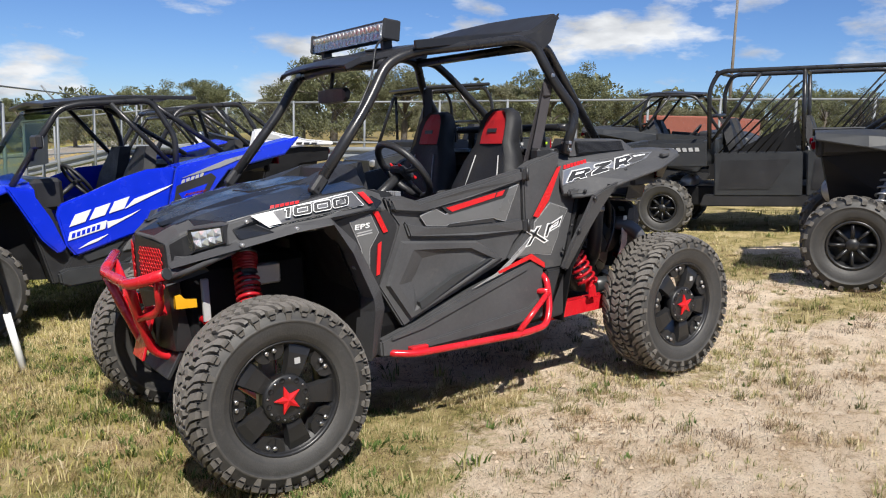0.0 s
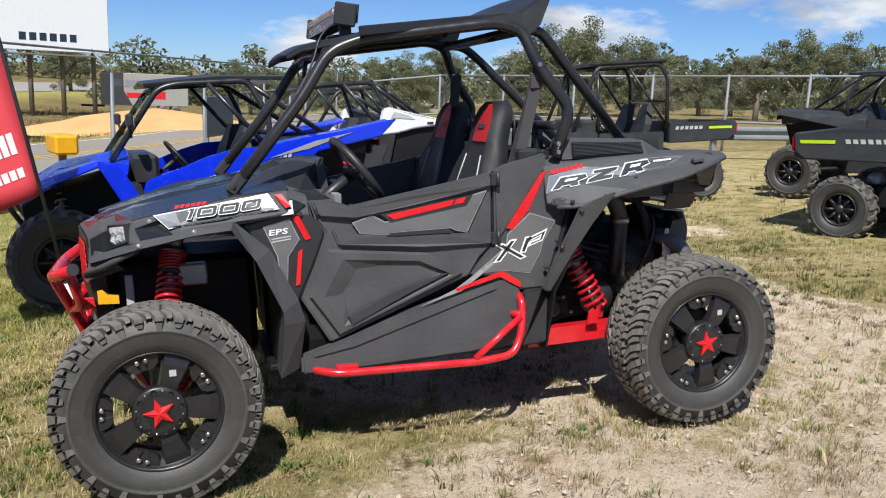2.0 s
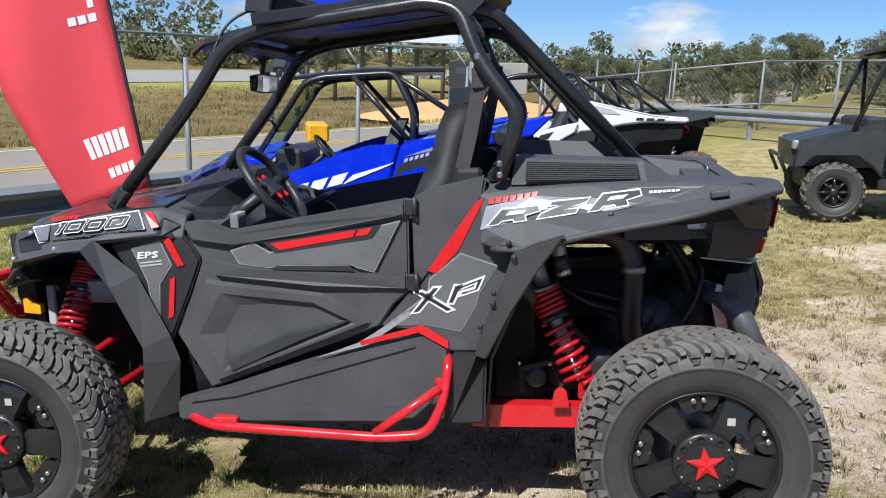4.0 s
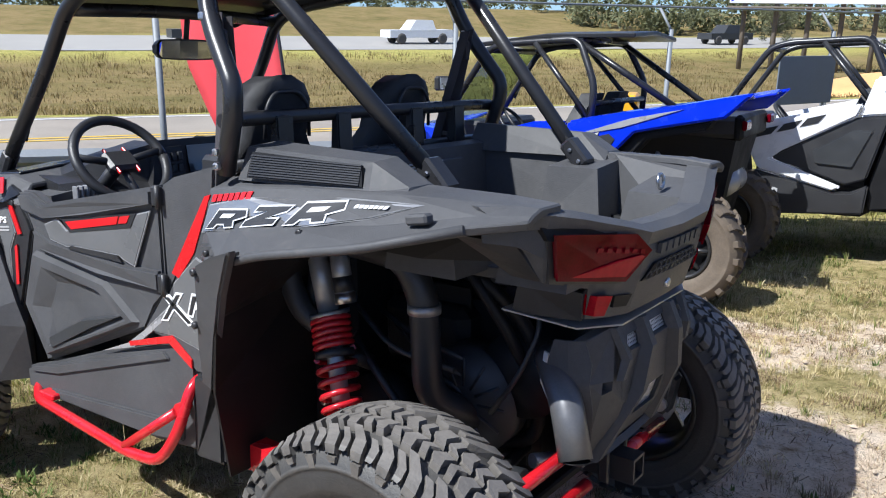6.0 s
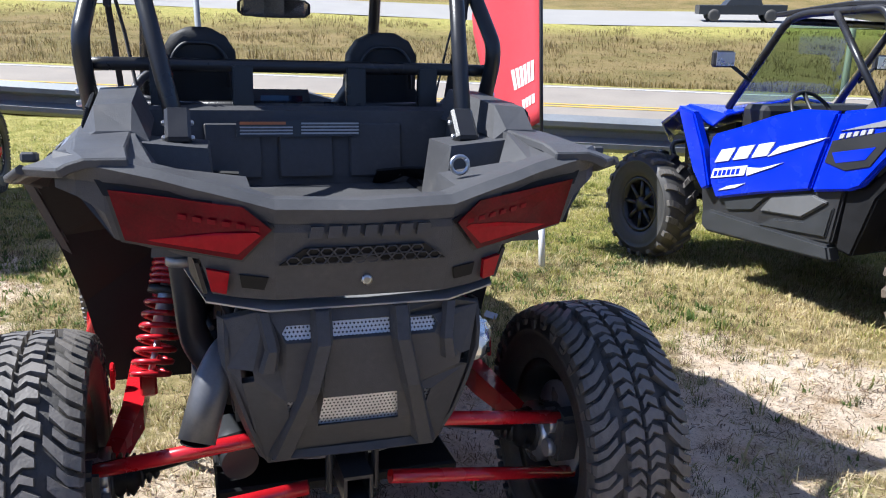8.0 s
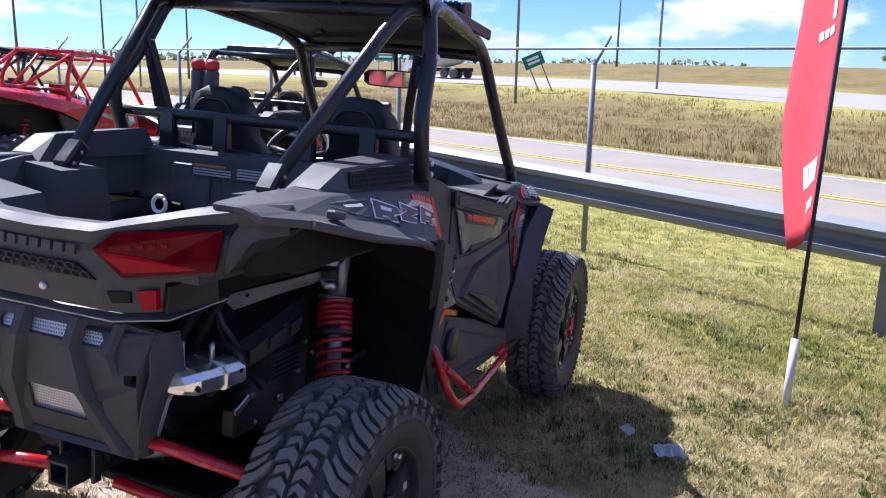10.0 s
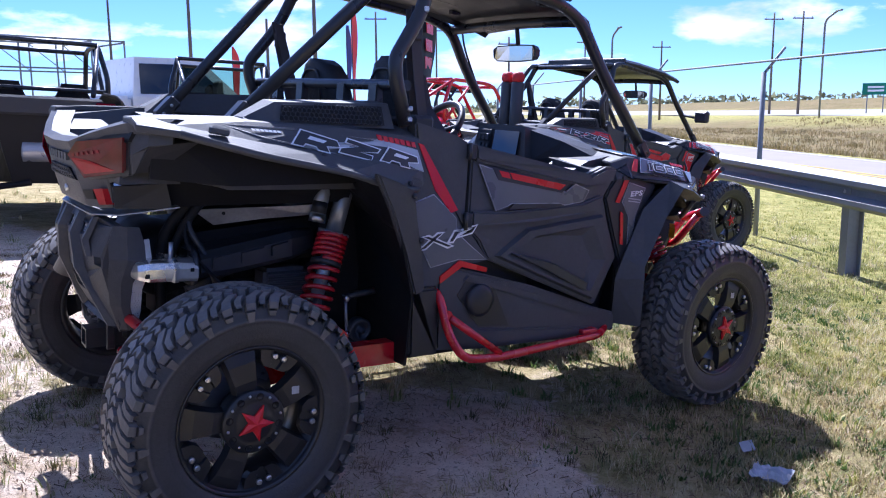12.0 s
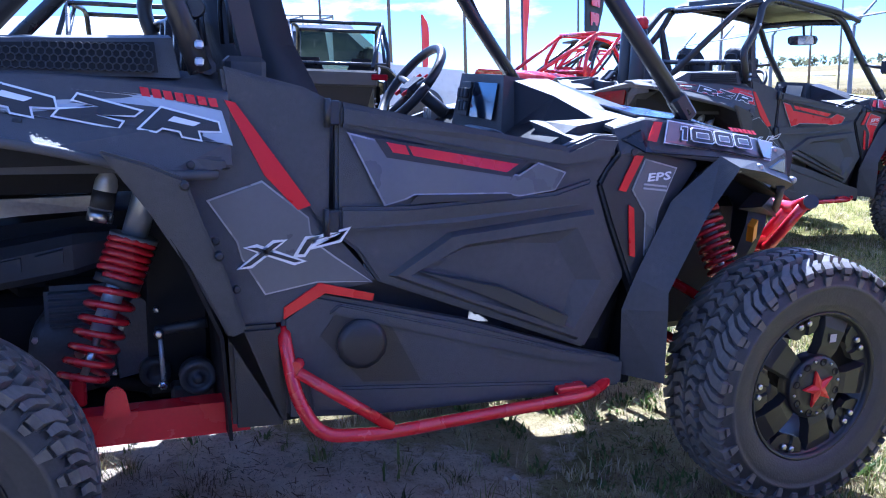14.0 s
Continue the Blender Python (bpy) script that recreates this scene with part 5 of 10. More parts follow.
def plate_x(y, z):
    """The guard's outer face: a fold under its top edge, drawn in towards the bottom and the sides."""
    x = float(np.interp(z, (0.48, 0.52, 0.60, 0.69, 0.785, 0.868), (1.350, 1.372, 1.412, 1.440, 1.452, 1.424)))
    return x - float(np.interp(abs(y), (0.0, 0.17, 0.23, 0.285), (0.0, 0.004, 0.016, 0.050)))


bm = fill(PLATE, WINDOWS)
geo = bmesh.ops.extrude_face_region(bm, geom=bm.faces[:])
low = {v for v in geo["geom"] if isinstance(v, bmesh.types.BMVert)}
for v in bm.verts:
    y, z = v.co.x, v.co.y
    v.co = (plate_x(y, z) - (0.03 if v in low else 0), y, z)
plate = part("rear_guard", bevel(bm, 0.003, 1, 50), PLASTIC, hero, "black plastic rear guard with perforated steel windows")
for k, w in enumerate(WINDOWS[:6]):
    bm = bmesh.new()
    us, vs_ = [p[0] for p in w], [p[1] for p in w]
    bb = fill(offset2d(w, 0.004))
    for v in bb.verts:
        v.co = (plate_x(v.co.x, v.co.y) - 0.012, v.co.x, v.co.y)
    part("steel_mesh", bb, MESHM, plate, "perforated bright steel mesh")
    # dark diamonds laid over the solid sheet, painted in for the dark of its holes
    bm = bmesh.new()
    pitch = 0.0085
    rows = int((max(vs_) - min(vs_)) / pitch) + 1
    for r in range(rows):
        for c in range(int((max(us) - min(us)) / pitch) + 1):
            y, z = min(us) + c * pitch + (pitch / 2 if r % 2 else 0), min(vs_) + r * pitch
            q = [(y - 0.0027, z), (y, z - 0.0027), (y + 0.0027, z), (y, z + 0.0027)]
            face = [bm.verts.new((plate_x(a, b) - 0.010, a, b)) for a, b in q]
            bm.faces.new(face)
    tagged(part("mesh_backing", bm, UNDER, plate), kind="stuff")
for s in (-1, 1):
    for spine, wd, hi in (([(0.086, 0.868), (0.086, 0.800), (0.112, 0.690), (0.168, 0.500)], 0.024, 0.026), ([(0.205, 0.866), (0.190, 0.790), (0.200, 0.740)], 0.016, 0.014)):
        rows = []
        for k, (y0, z0) in enumerate(spine):
            w, h = wd * (1.25 if k == len(spine) - 1 else 1.0), hi * (0.75 if k in (0, len(spine) - 1) else 1.0)
            rows.append([(plate_x(y0, z0) - 0.004, s * (y0 - w), z0), (plate_x(y0, z0) + h, s * (y0 - w * 0.55), z0), (plate_x(y0, z0) + h, s * (y0 + w * 0.55), z0), (plate_x(y0, z0) - 0.004, s * (y0 + w), z0)])
        part("guard_rib", bevel(loft(rows, closed=True), 0.003), PLASTIC, plate)
    # moulded side that wraps forward, with the steel mesh behind it
    rows = []
    for z0, fwd in ((0.845, 0.075), (0.79, 0.11), (0.74, 0.11), (0.66, 0.075), (0.58, 0.06), (0.49, 0.05)):
        yo = float(np.interp(z0, (0.48, 0.51, 0.74, 0.845), (0.195, 0.215, 0.285, 0.285)))
        xo = plate_x(yo, z0)
        rows.append([(xo, s * yo, z0), (xo - fwd * 0.5, s * (yo + 0.012), z0 - 0.003), (xo - fwd, s * (yo + 0.010), z0 - 0.006)])
    part("guard_side", shell(loft(rows), 0.008), PLASTIC, plate)
    rows = []
    for z0, wd in ((0.80, 0.012), (0.72, 0.034), (0.63, 0.036), (0.55, 0.030), (0.51, 0.010)):
        yo = float(np.interp(z0, (0.48, 0.51, 0.74, 0.845), (0.195, 0.215, 0.285, 0.285)))
        xo = plate_x(yo, z0) - float(np.interp(z0, (0.49, 0.58, 0.66, 0.74, 0.79), (0.05, 0.06, 0.075, 0.11, 0.11)))
        rows.append([(xo + 0.004, s * (yo + 0.004), z0), (xo - wd, s * (yo - 0.006), z0)])
    part("guard_return", shell(loft(rows), 0.005), MESHM, plate, "strip of perforated bright steel")
    # the same dark diamonds on the side strip, painted in for open holes
    bm = bmesh.new()
    for k in range(30):
        z0 = 0.535 + k * 0.008
        i = max(j for j in range(4) if rows[j][0][2] >= z0) if z0 <= 0.80 else 0
        a_, b_ = rows[i], rows[i + 1]
        q_ = (a_[0][2] - z0) / (a_[0][2] - b_[0][2])
        e0, e1 = Vector(a_[0]).lerp(Vector(b_[0]), q_), Vector(a_[1]).lerp(Vector(b_[1]), q_)
        n_ = int((e1 - e0).length / 0.008)
        for c in range(n_):
            o_ = e0.lerp(e1, (c + (0.75 if k % 2 else 0.35)) / max(n_, 1)) + Vector((-0.001, s * 0.0045, 0))
            bm.faces.new([bm.verts.new(o_ + Vector(d_)) for d_ in ((0.0026, 0, 0), (0, 0, 0.0026), (-0.0026, 0, 0), (0, 0, -0.0026))])
    tagged(part("mesh_backing", bm, UNDER, plate), kind="stuff")
part("lower_lip", bevel(loft([[(plate_x(y, 0.505) + 0.004, y, 0.515), (plate_x(y, 0.505) + 0.016, y, 0.500), (plate_x(y, 0.49) - 0.02, y, 0.474), (plate_x(y, 0.49) - 0.05, y, 0.480)] for y in (-0.19, -0.10, 0.0, 0.10, 0.19)], closed=True), 0.003), PLASTIC, plate)
hitch = part("tow_receiver", fill([(-0.034, 0.386), (0.034, 0.386), (0.034, 0.454), (-0.034, 0.454)], [[(-0.026, 0.394), (0.026, 0.394), (0.026, 0.446), (-0.026, 0.446)]]), BLACKP, hero, "black square tow receiver")
bm = bmesh.new()
bm.from_mesh(hitch.data)
geo = bmesh.ops.extrude_face_region(bm, geom=bm.faces[:])
for v in bm.verts:
    v.co = (1.41 - v.co.z, v.co.x, v.co.y)
bmesh.ops.translate(bm, vec=(-0.20, 0, 0), verts=[v for v in geo["geom"] if isinstance(v, bmesh.types.BMVert)])
bmesh.ops.recalc_face_normals(bm, faces=bm.faces)
bm.to_mesh(hitch.data)
bm.free()
part("receiver_mount", box((0.10, 0.10, 0.10), (1.24, 0, 0.455), 0.01), UNDER, hero)
for s in (-1, 1):
    part("mount_strap", box((0.03, 0.014, 0.13), (1.335, s * 0.055, 0.445), 0.004), BLACKP, hero)
part("rear_cross_tube", tube([(1.20, -0.20, 0.46), (1.24, -0.10, 0.44), (1.24, 0.10, 0.44), (1.20, 0.20, 0.46)], 0.02, 10, 0.04), ALU, hero)
for s in (-1, 1):
    part("frame_tube", tube([(0.55, s * 0.33, 1.0), (1.10, s * 0.30, 0.97), (1.22, s * 0.22, 0.80), (1.20, s * 0.17, 0.50), (0.62, s * 0.26, 0.38)], 0.019, 10, 0.08), UNDER, hero)
    part("frame_strut", tube([(1.05, s * 0.32, 1.02), (1.16, s * 0.28, 0.84), (1.20, s * 0.22, 0.70)], 0.016, 8, 0.05), UNDER, hero)
part("inner_bulkhead", box((0.50, 0.58, 0.02), (0.93, 0.0, 0.955), 0.004), UNDER, hero)

# nose and bonnet
HOOD = ((-1.435, [(0, 0.968), (0.14, 0.958), (0.235, 0.935), (0.262, 0.845)]), (-1.33, [(0, 1.018), (0.20, 1.006), (0.272, 0.975), (0.290, 0.872)]), (-1.285, [(0, 1.034), (0.22, 1.022), (0.287, 0.992), (0.300, 0.895)]),
        (-1.212, [(0, 1.056), (0.26, 1.047), (0.485, 1.020), (0.500, 0.938)]), (-1.02, [(0, 1.095), (0.29, 1.090), (0.535, 1.062), (0.606, 0.985)]), (-0.82, [(0, 1.128), (0.31, 1.124), (0.560, 1.100), (0.640, 1.015)]),
        (-0.62, [(0, 1.135), (0.34, 1.140), (0.572, 1.118), (0.615, 1.035)]), (-0.535, [(0, 1.09), (0.36, 1.11), (0.55, 1.09), (0.60, 1.02)]))


def nose_x(x, y):
    """The nose is pointed: its front edge falls back towards the sides."""
    return x + (0.21 if x < -1.4 else 0.0) * abs(y)


rows = [[(nose_x(x, y), -y, z) for y, z in pts[:0:-1]] + [(nose_x(x, y), y, z) for y, z in pts] for x, pts in HOOD]
cowl = part("nose_cowl", bevel(shell(loft(rows), 0.02), 0.005, 1, 22), PLASTIC, hero, "charcoal plastic nose and fender tops")
top_rows = []
for x, pts in HOOD:
    lift = [(0.0, pts[0][1]), (pts[1][0], pts[1][1]), (pts[2][0] * 0.965, pts[2][1] + 0.001)]
    top_rows.append([(nose_x(x, y) + 0.012, -y, z + 0.007) for y, z in lift[:0:-1]] + [(nose_x(x, y) + 0.012, y, z + 0.007) for y, z in lift])
bonnet = part("bonnet", bevel(shell(loft(top_rows[:-1]), 0.010), 0.003, 1, 22), GLOSS, hero, "gloss black bonnet")
for s in (-1, 1):
    part("bonnet_crease", bevel(loft([[(-1.36, s * 0.06, 1.010), (-1.36, s * 0.14, 1.004), (-1.36, s * 0.10, 1.016)], [(-1.05, s * 0.14, 1.092), (-1.05, s * 0.27, 1.088), (-1.05, s * 0.20, 1.104)], [(-0.66, s * 0.16, 1.136), (-0.66, s * 0.33, 1.138), (-0.66, s * 0.24, 1.150)]], closed=True), 0.004), GLOSS, bonnet)
part("bonnet_scoop", bevel(loft([[(-0.95, -0.13, 1.10), (-0.95, 0.13, 1.10), (-0.95, 0.10, 1.115), (-0.95, -0.10, 1.115)], [(-0.66, -0.18, 1.13), (-0.66, 0.18, 1.13), (-0.66, 0.14, 1.160), (-0.66, -0.14, 1.160)], [(-0.56, -0.2, 1.10), (-0.56, 0.2, 1.10), (-0.56, 0.16, 1.14), (-0.56, -0.16, 1.14)]], closed=True), 0.01), GLOSS, bonnet)


def on_hood(x, z):
    """How far out the bonnet's flank stands at x and height z."""
    xs = [h[0] for h in HOOD]
    ya, za = [h[1][2][0] for h in HOOD], [h[1][2][1] for h in HOOD]
    yb, zb = [h[1][3][0] for h in HOOD], [h[1][3][1] for h in HOOD]
    a, b, c, d = (float(np.interp(x, xs, k)) for k in (ya, yb, za, zb))
    return a + (b - a) * (c - z) / max(c - d, 1e-3)


for s in (-1, 1):
    flank = part("number_panel", side_panel([(-1.190, 1.000), (-1.10, 1.030), (-0.60, 1.088), (-0.545, 1.060), (-0.60, 1.030), (-0.82, 1.020), (-1.06, 0.980), (-1.170, 0.955)], s, 0.010, 0.02, 0.004, bulge=on_hood), GLOSS, hero, "gloss black fender top with silver number graphic")
    g = [(-1.111, 1.046), (-1.064, 1.003), (-0.86, 1.034), (-0.661, 1.058), (-0.692, 1.111), (-0.86, 1.086)]
    part("number_field_edge", side_panel(offset2d(g, 0.003), s, 0.0150, 0.003, 0, bulge=on_hood), WHITE, flank)
    part("number_field", side_panel(g, s, 0.0165, 0.003, 0, bulge=on_hood), FIELD, flank, "grey field of the number graphic")
    # sun sheen put in as a patch of paler film at the field's front
    part("number_sheen", side_panel([(-1.108, 1.045), (-1.066, 1.007), (-1.02, 1.014), (-1.035, 1.060)], s, 0.0172, 0.003, 0, bulge=on_hood), FILM, flank)
    for j in range(6):
        x0 = -1.040 + j * 0.020
        part("small_mark", side_panel([(x0, 1.071 + j * 0.0022), (x0 + 0.015, 1.0727 + j * 0.0022), (x0 + 0.021, 1.0837 + j * 0.0022), (x0 + 0.006, 1.082 + j * 0.0022)], s, 0.0180, 0.003, 0, bulge=on_hood), REDV, flank)
    digit = lambda pts, u0, k: [(-0.856 - s * (u0 + u * k + 0.42 * w), 1.0500 + w + 0.110 * (-s * (u0 + u * k + 0.42 * w))) for u, w in pts]
    for j in range(4):
        u0 = (-0.142, -0.108, -0.026, 0.056)[j]
        if j == 0:
            body_ = digit([(0.004, 0.0), (0.016, 0.0), (0.020, 0.033), (0.002, 0.033), (0.0, 0.026), (0.007, 0.026)], u0, 1.0)
        else:
            body_ = digit([(0.0, 0.004), (0.006, 0.0), (0.064, 0.0), (0.070, 0.004), (0.070, 0.029), (0.064, 0.033), (0.006, 0.033), (0.0, 0.029)], u0, 1.0)
        edge_ = side_panel(offset2d(body_, 0.0026), s, 0.0190, 0.003, 0, bulge=on_hood)
        part("number_mark", edge_, WHITE, flank, "digit of the number 1000")
        part("number_mark", side_panel(body_, s, 0.0198, 0.003, 0, bulge=on_hood), BLACKP, flank)
        if j:
            hole = digit([(0.016, 0.0105), (0.054, 0.0105), (0.054, 0.0225), (0.016, 0.0225)], u0, 1.0)
            part("number_mark", side_panel(offset2d(hole, 0.0022), s, 0.0206, 0.003, 0, bulge=on_hood), WHITE, flank)
            part("number_mark", side_panel(hole, s, 0.0214, 0.003, 0, bulge=on_hood), FIELD, flank)
    part("red_dash", side_panel([(-0.668, 1.108), (-0.640, 1.110), (-0.608, 1.062), (-0.632, 1.058)], s, 0.0170, 0.003, 0, bulge=on_hood), REDV, flank)
    # fender edge and arch strut
    arch = loft([[(-1.385, s * 0.255, 0.862), (-1.380, s * 0.290, 0.842), (-1.37, s * 0.24, 0.825)], [(-1.185, s * 0.520, 0.952), (-1.180, s * 0.562, 0.928), (-1.17, s * 0.48, 0.912)],
                 [(-0.98, s * 0.612, 1.004), (-0.98, s * 0.650, 0.978), (-0.98, s * 0.56, 0.962)], [(-0.83, s * 0.640, 1.022), (-0.845, s * 0.705, 0.998), (-0.83, s * 0.56, 0.968)],
                 [(-0.70, s * 0.618, 0.900), (-0.760, s * 0.695, 0.870), (-0.74, s * 0.55, 0.87)], [(-0.60, s * 0.618, 0.690), (-0.668, s * 0.682, 0.660), (-0.66, s * 0.53, 0.66)],
                 [(-0.575, s * 0.606, 0.60), (-0.668, s * 0.688, 0.610), (-0.67, s * 0.53, 0.585)], [(-0.605, s * 0.58, 0.40), (-0.690, s * 0.672, 0.395), (-0.69, s * 0.52, 0.395)]], closed=True)
    part("front_arch", bevel(arch, 0.008, 2), PLASTIC, hero, "charcoal front wheel arch")
    part("arch_inner", shell(loft([[(-1.30, s * 0.30, 0.86), (-1.30, s * 0.40, 0.86)], [(-1.0, s * 0.30, 0.99), (-1.0, s * 0.56, 0.97)], [(-0.80, s * 0.3, 0.98), (-0.80, s * 0.58, 0.97)], [(-0.68, s * 0.30, 0.70), (-0.67, s * 0.56, 0.68)], [(-0.66, s * 0.3, 0.38), (-0.66, s * 0.56, 0.40)]]), 0.006), UNDER, hero)
    part("inner_liner", box((0.03, 0.42, 0.50), (-0.655, s * 0.33, 0.60), 0.006), UNDER, hero)
    side = part("cowl_panel", side_panel([(-0.80, 1.000), (-0.62, 1.040), (-0.545, 1.040), (-0.500, 0.985), (-0.480, 0.945), (-0.528, 0.83), (-0.592, 0.692), (-0.640, 0.60), (-0.70, 0.85)], s, 0.598, 0.05, 0.008), BLACKP, hero, "black cowl panel ahead of the door")
    e = [(-0.715, 0.985), (-0.618, 1.008), (-0.585, 0.930), (-0.632, 0.865), (-0.638, 0.752), (-0.662, 0.80), (-0.668, 0.870)]
    part("cowl_graphic_edge", side_panel(offset2d(e, 0.004), s, 0.6010, 0.003, 0), SILV, side)
    part("cowl_graphic", side_panel(e, s, 0.6025, 0.003, 0), GREYG, side)
    eps = flank_letters("EPS", 0.050, s, -0.662, 0.6045, 0.964, slope=-6 * (1 if s < 0 else -1), depth=0.001, shear=0.2, spacing=1.05, outline=0.0012)
    for v in eps.verts:
        v.co.z = 0.966 + (v.co.z - 0.966) * 0.60
    part("cowl_mark", eps, WHITE, side, "white letters EPS")
    for k in range(2):
        part("small_print", side_panel([(-0.69, 0.934 - k * 0.011), (-0.615, 0.942 - k * 0.011), (-0.615, 0.947 - k * 0.011), (-0.69, 0.939 - k * 0.011)], s, 0.6045, 0.003, 0), LABELM, side)
    part("red_flash", side_panel([(-0.607, 1.020), (-0.580, 1.022), (-0.537, 0.930), (-0.560, 0.925)], s, 0.6045, 0.004, 0), REDV, side)
    part("red_flash", side_panel([(-0.590, 0.880), (-0.572, 0.890), (-0.588, 0.750), (-0.606, 0.745)], s, 0.6045, 0.004, 0), REDV, side)
    part("bolt_head", mirror_y(lathe([(0.009, 0.600), (0.009, 0.608)], 10, centre=(-0.575, 0, 1.03)), s), BLACKP, side)
    for bx, bz in ((-0.974, 0.990), (-0.90, 0.985), (-0.72, 0.80)):
        part("fender_bolt", mirror_y(lathe([(0.009, 0.615), (0.009, 0.640), (0.005, 0.643)], 10, centre=(bx, 0, bz)), s), GREYM, hero)
    for bx, by, bz in ((-1.132, 0.500, 1.024), (-1.176, 0.548, 0.940)):
        part("fender_bolt", mirror_y(lathe([(0.010, by), (0.010, by + 0.016), (0.005, by + 0.020)], 10, centre=(bx, 0, bz)), s), GREYM, hero)
    # headlamp
    A, B, C, D = (Vector(p) for p in ((-1.287, s * 0.292, 0.990), (-1.215, s * 0.484, 1.016), (-1.211, s * 0.486, 0.951), (-1.276, s * 0.302, 0.904)))
    nrm = (B - A).cross(D - A).normalized()
    if nrm.x > 0:
        nrm = -nrm
    mid_ = (A + B + C + D) / 4

    def lamp_at(u, v, out):
        p = A + (B - A) * u
        q = D + (C - D) * u
        return p + (q - p) * v + nrm * out
    quad = lambda out, grow: [lamp_at(u, v, out) for u, v in ((-grow, -grow), (1 + grow, -grow), (1 + grow, 1 + grow), (-grow, 1 + grow))]
    hl = part("headlamp", bevel(loft([quad(-0.02, 0.05), quad(0.014, 0.03), quad(0.010, -0.06)], closed=True), 0.002), BLACKP, hero, "clear headlamp with bright reflectors")
    for c in range(4):
        for r in range(2):
            bm = bmesh.new()
            u0, u1, v0, v1 = 0.06 + c * 0.22, 0.06 + (c + 1) * 0.22, 0.08 + r * 0.42, 0.08 + (r + 1) * 0.42
            ring = [bm.verts.new(lamp_at(u, v, 0.0115)) for u, v in ((u0, v0), (u1, v0), (u1, v1), (u0, v1))]
            tip = bm.verts.new(lamp_at(u0 + 0.22 * (0.3 + 0.4 * ((c + r) % 2)), v0 + 0.21, 0.0115 + (0.016 if (c + r) % 2 else 0.006)))
            for k in range(4):
                bm.faces.new((ring[k], ring[(k + 1) % 4], tip))
            part("lamp_cell", bm, LAMPC, hl)
    part("lamp_glass", loft([[lamp_at(0.0, 0.0, 0.030), lamp_at(0.0, 1.0, 0.026)], [lamp_at(1.0, 0.0, 0.022), lamp_at(1.0, 1.0, 0.020)]]), LAMPG, hl)
    # flat black sheet on the nose, painted in for the shaded hollow ahead of the lamp
    part("lamp_recess", loft([[(-1.372, s * 0.262, 0.936), (-1.372, s * 0.275, 0.872)], [(-1.325, s * 0.282, 0.962), (-1.325, s * 0.300, 0.886)], [(-1.290, s * 0.294, 0.978), (-1.290, s * 0.310, 0.900)]]), UNDER, hero)
    part("nose_cheek", bevel(loft([[(-1.382, s * 0.248, 0.900), (-1.384, s * 0.268, 0.846), (-1.404, s * 0.278, 0.770), (-1.37, s * 0.20, 0.80)], [(-1.30, s * 0.30, 0.890), (-1.29, s * 0.37, 0.865), (-1.25, s * 0.37, 0.825), (-1.25, s * 0.26, 0.80)]], closed=True), 0.008), PLASTIC, hero)
    part("cheek_bar", tube([(-1.400, s * 0.272, 0.795), (-1.30, s * 0.385, 0.850), (-1.19, s * 0.50, 0.915)], 0.013, 8, 0.04), PLASTIC, hero)

nose = part("nose_panel", bevel(loft([[(nose_x(-1.438, 0.24), -0.24, 0.935), (-1.438, 0.0, 0.966), (nose_x(-1.438, 0.24), 0.24, 0.935), (-1.34, 0.22, 0.93), (-1.34, -0.22, 0.93)],
                                      [(nose_x(-1.440, 0.25), -0.25, 0.74), (-1.440, 0.0, 0.72), (nose_x(-1.440, 0.25), 0.25, 0.74), (-1.33, 0.22, 0.74), (-1.33, -0.22, 0.74)],
                                      [(-1.36, -0.18, 0.47), (-1.38, 0.0, 0.46), (-1.36, 0.18, 0.47), (-1.28, 0.18, 0.46), (-1.28, -0.18, 0.46)]], closed=True), 0.008), BLACKP, hero, "black nose with red honeycomb grilles")
for s in (-1, 1):
    bm = bmesh.new()
    for r in range(10):
        for c in range(9):
            y, z = 0.048 + c * 0.0215 + (0.01075 if r % 2 else 0.0), 0.760 + r * 0.0165
            if y > 0.225 or z > 0.925 - 0.04 * y or z < 0.75:
                continue
            pts = [(nose_x(-1.446, y) + 0.21 * 0.0108 * math.cos(q), s * (y + 0.0108 * math.cos(q)), z + 0.0095 * math.sin(q)) for q in [j * math.pi / 3 + math.pi / 6 for j in range(7)]]
            tube(pts, 0.0024, 4, 0, bm)
    part("honeycomb_grille", bm, REDV, nose, "red honeycomb grille")
part("front_skid", bevel(box((0.02, 0.34, 0.26), (-1.33, 0, 0.46), 0, (0, 32, 0)), 0.004), BLACKP, hero)
bmp = part("front_bumper", tube([(-1.432, -0.392, 0.840), (-1.532, -0.215, 0.785), (-1.532, 0.215, 0.785), (-1.432, 0.392, 0.840)], 0.0235, 14, 0.05), RED, hero, "bright red tubular front bumper")
for s in (-1, 1):
    part("bumper_loop", tube([(-1.455, s * 0.350, 0.828), (-1.430, s * 0.262, 0.690), (-1.440, s * 0.225, 0.655), (-1.485, s * 0.115, 0.622)], 0.0185, 12, 0.05), RED, bmp)
    part("bumper_upright", tube([(-1.530, s * 0.200, 0.785), (-1.485, s * 0.115, 0.630), (-1.425, s * 0.065, 0.465), (-1.36, s * 0.07, 0.425), (-1.20, s * 0.12, 0.41)], 0.0215, 12, 0.08), RED, bmp)
    part("bumper_cap", tube([(-1.4325, s * 0.391, 0.8398), (-1.4285, s * 0.398, 0.842)], 0.024, 12, 0), GREYBODY, bmp)
    part("bumper_bracket", box((0.10, 0.02, 0.05), (-1.42, s * 0.17, 0.655), 0.004), RED, bmp)
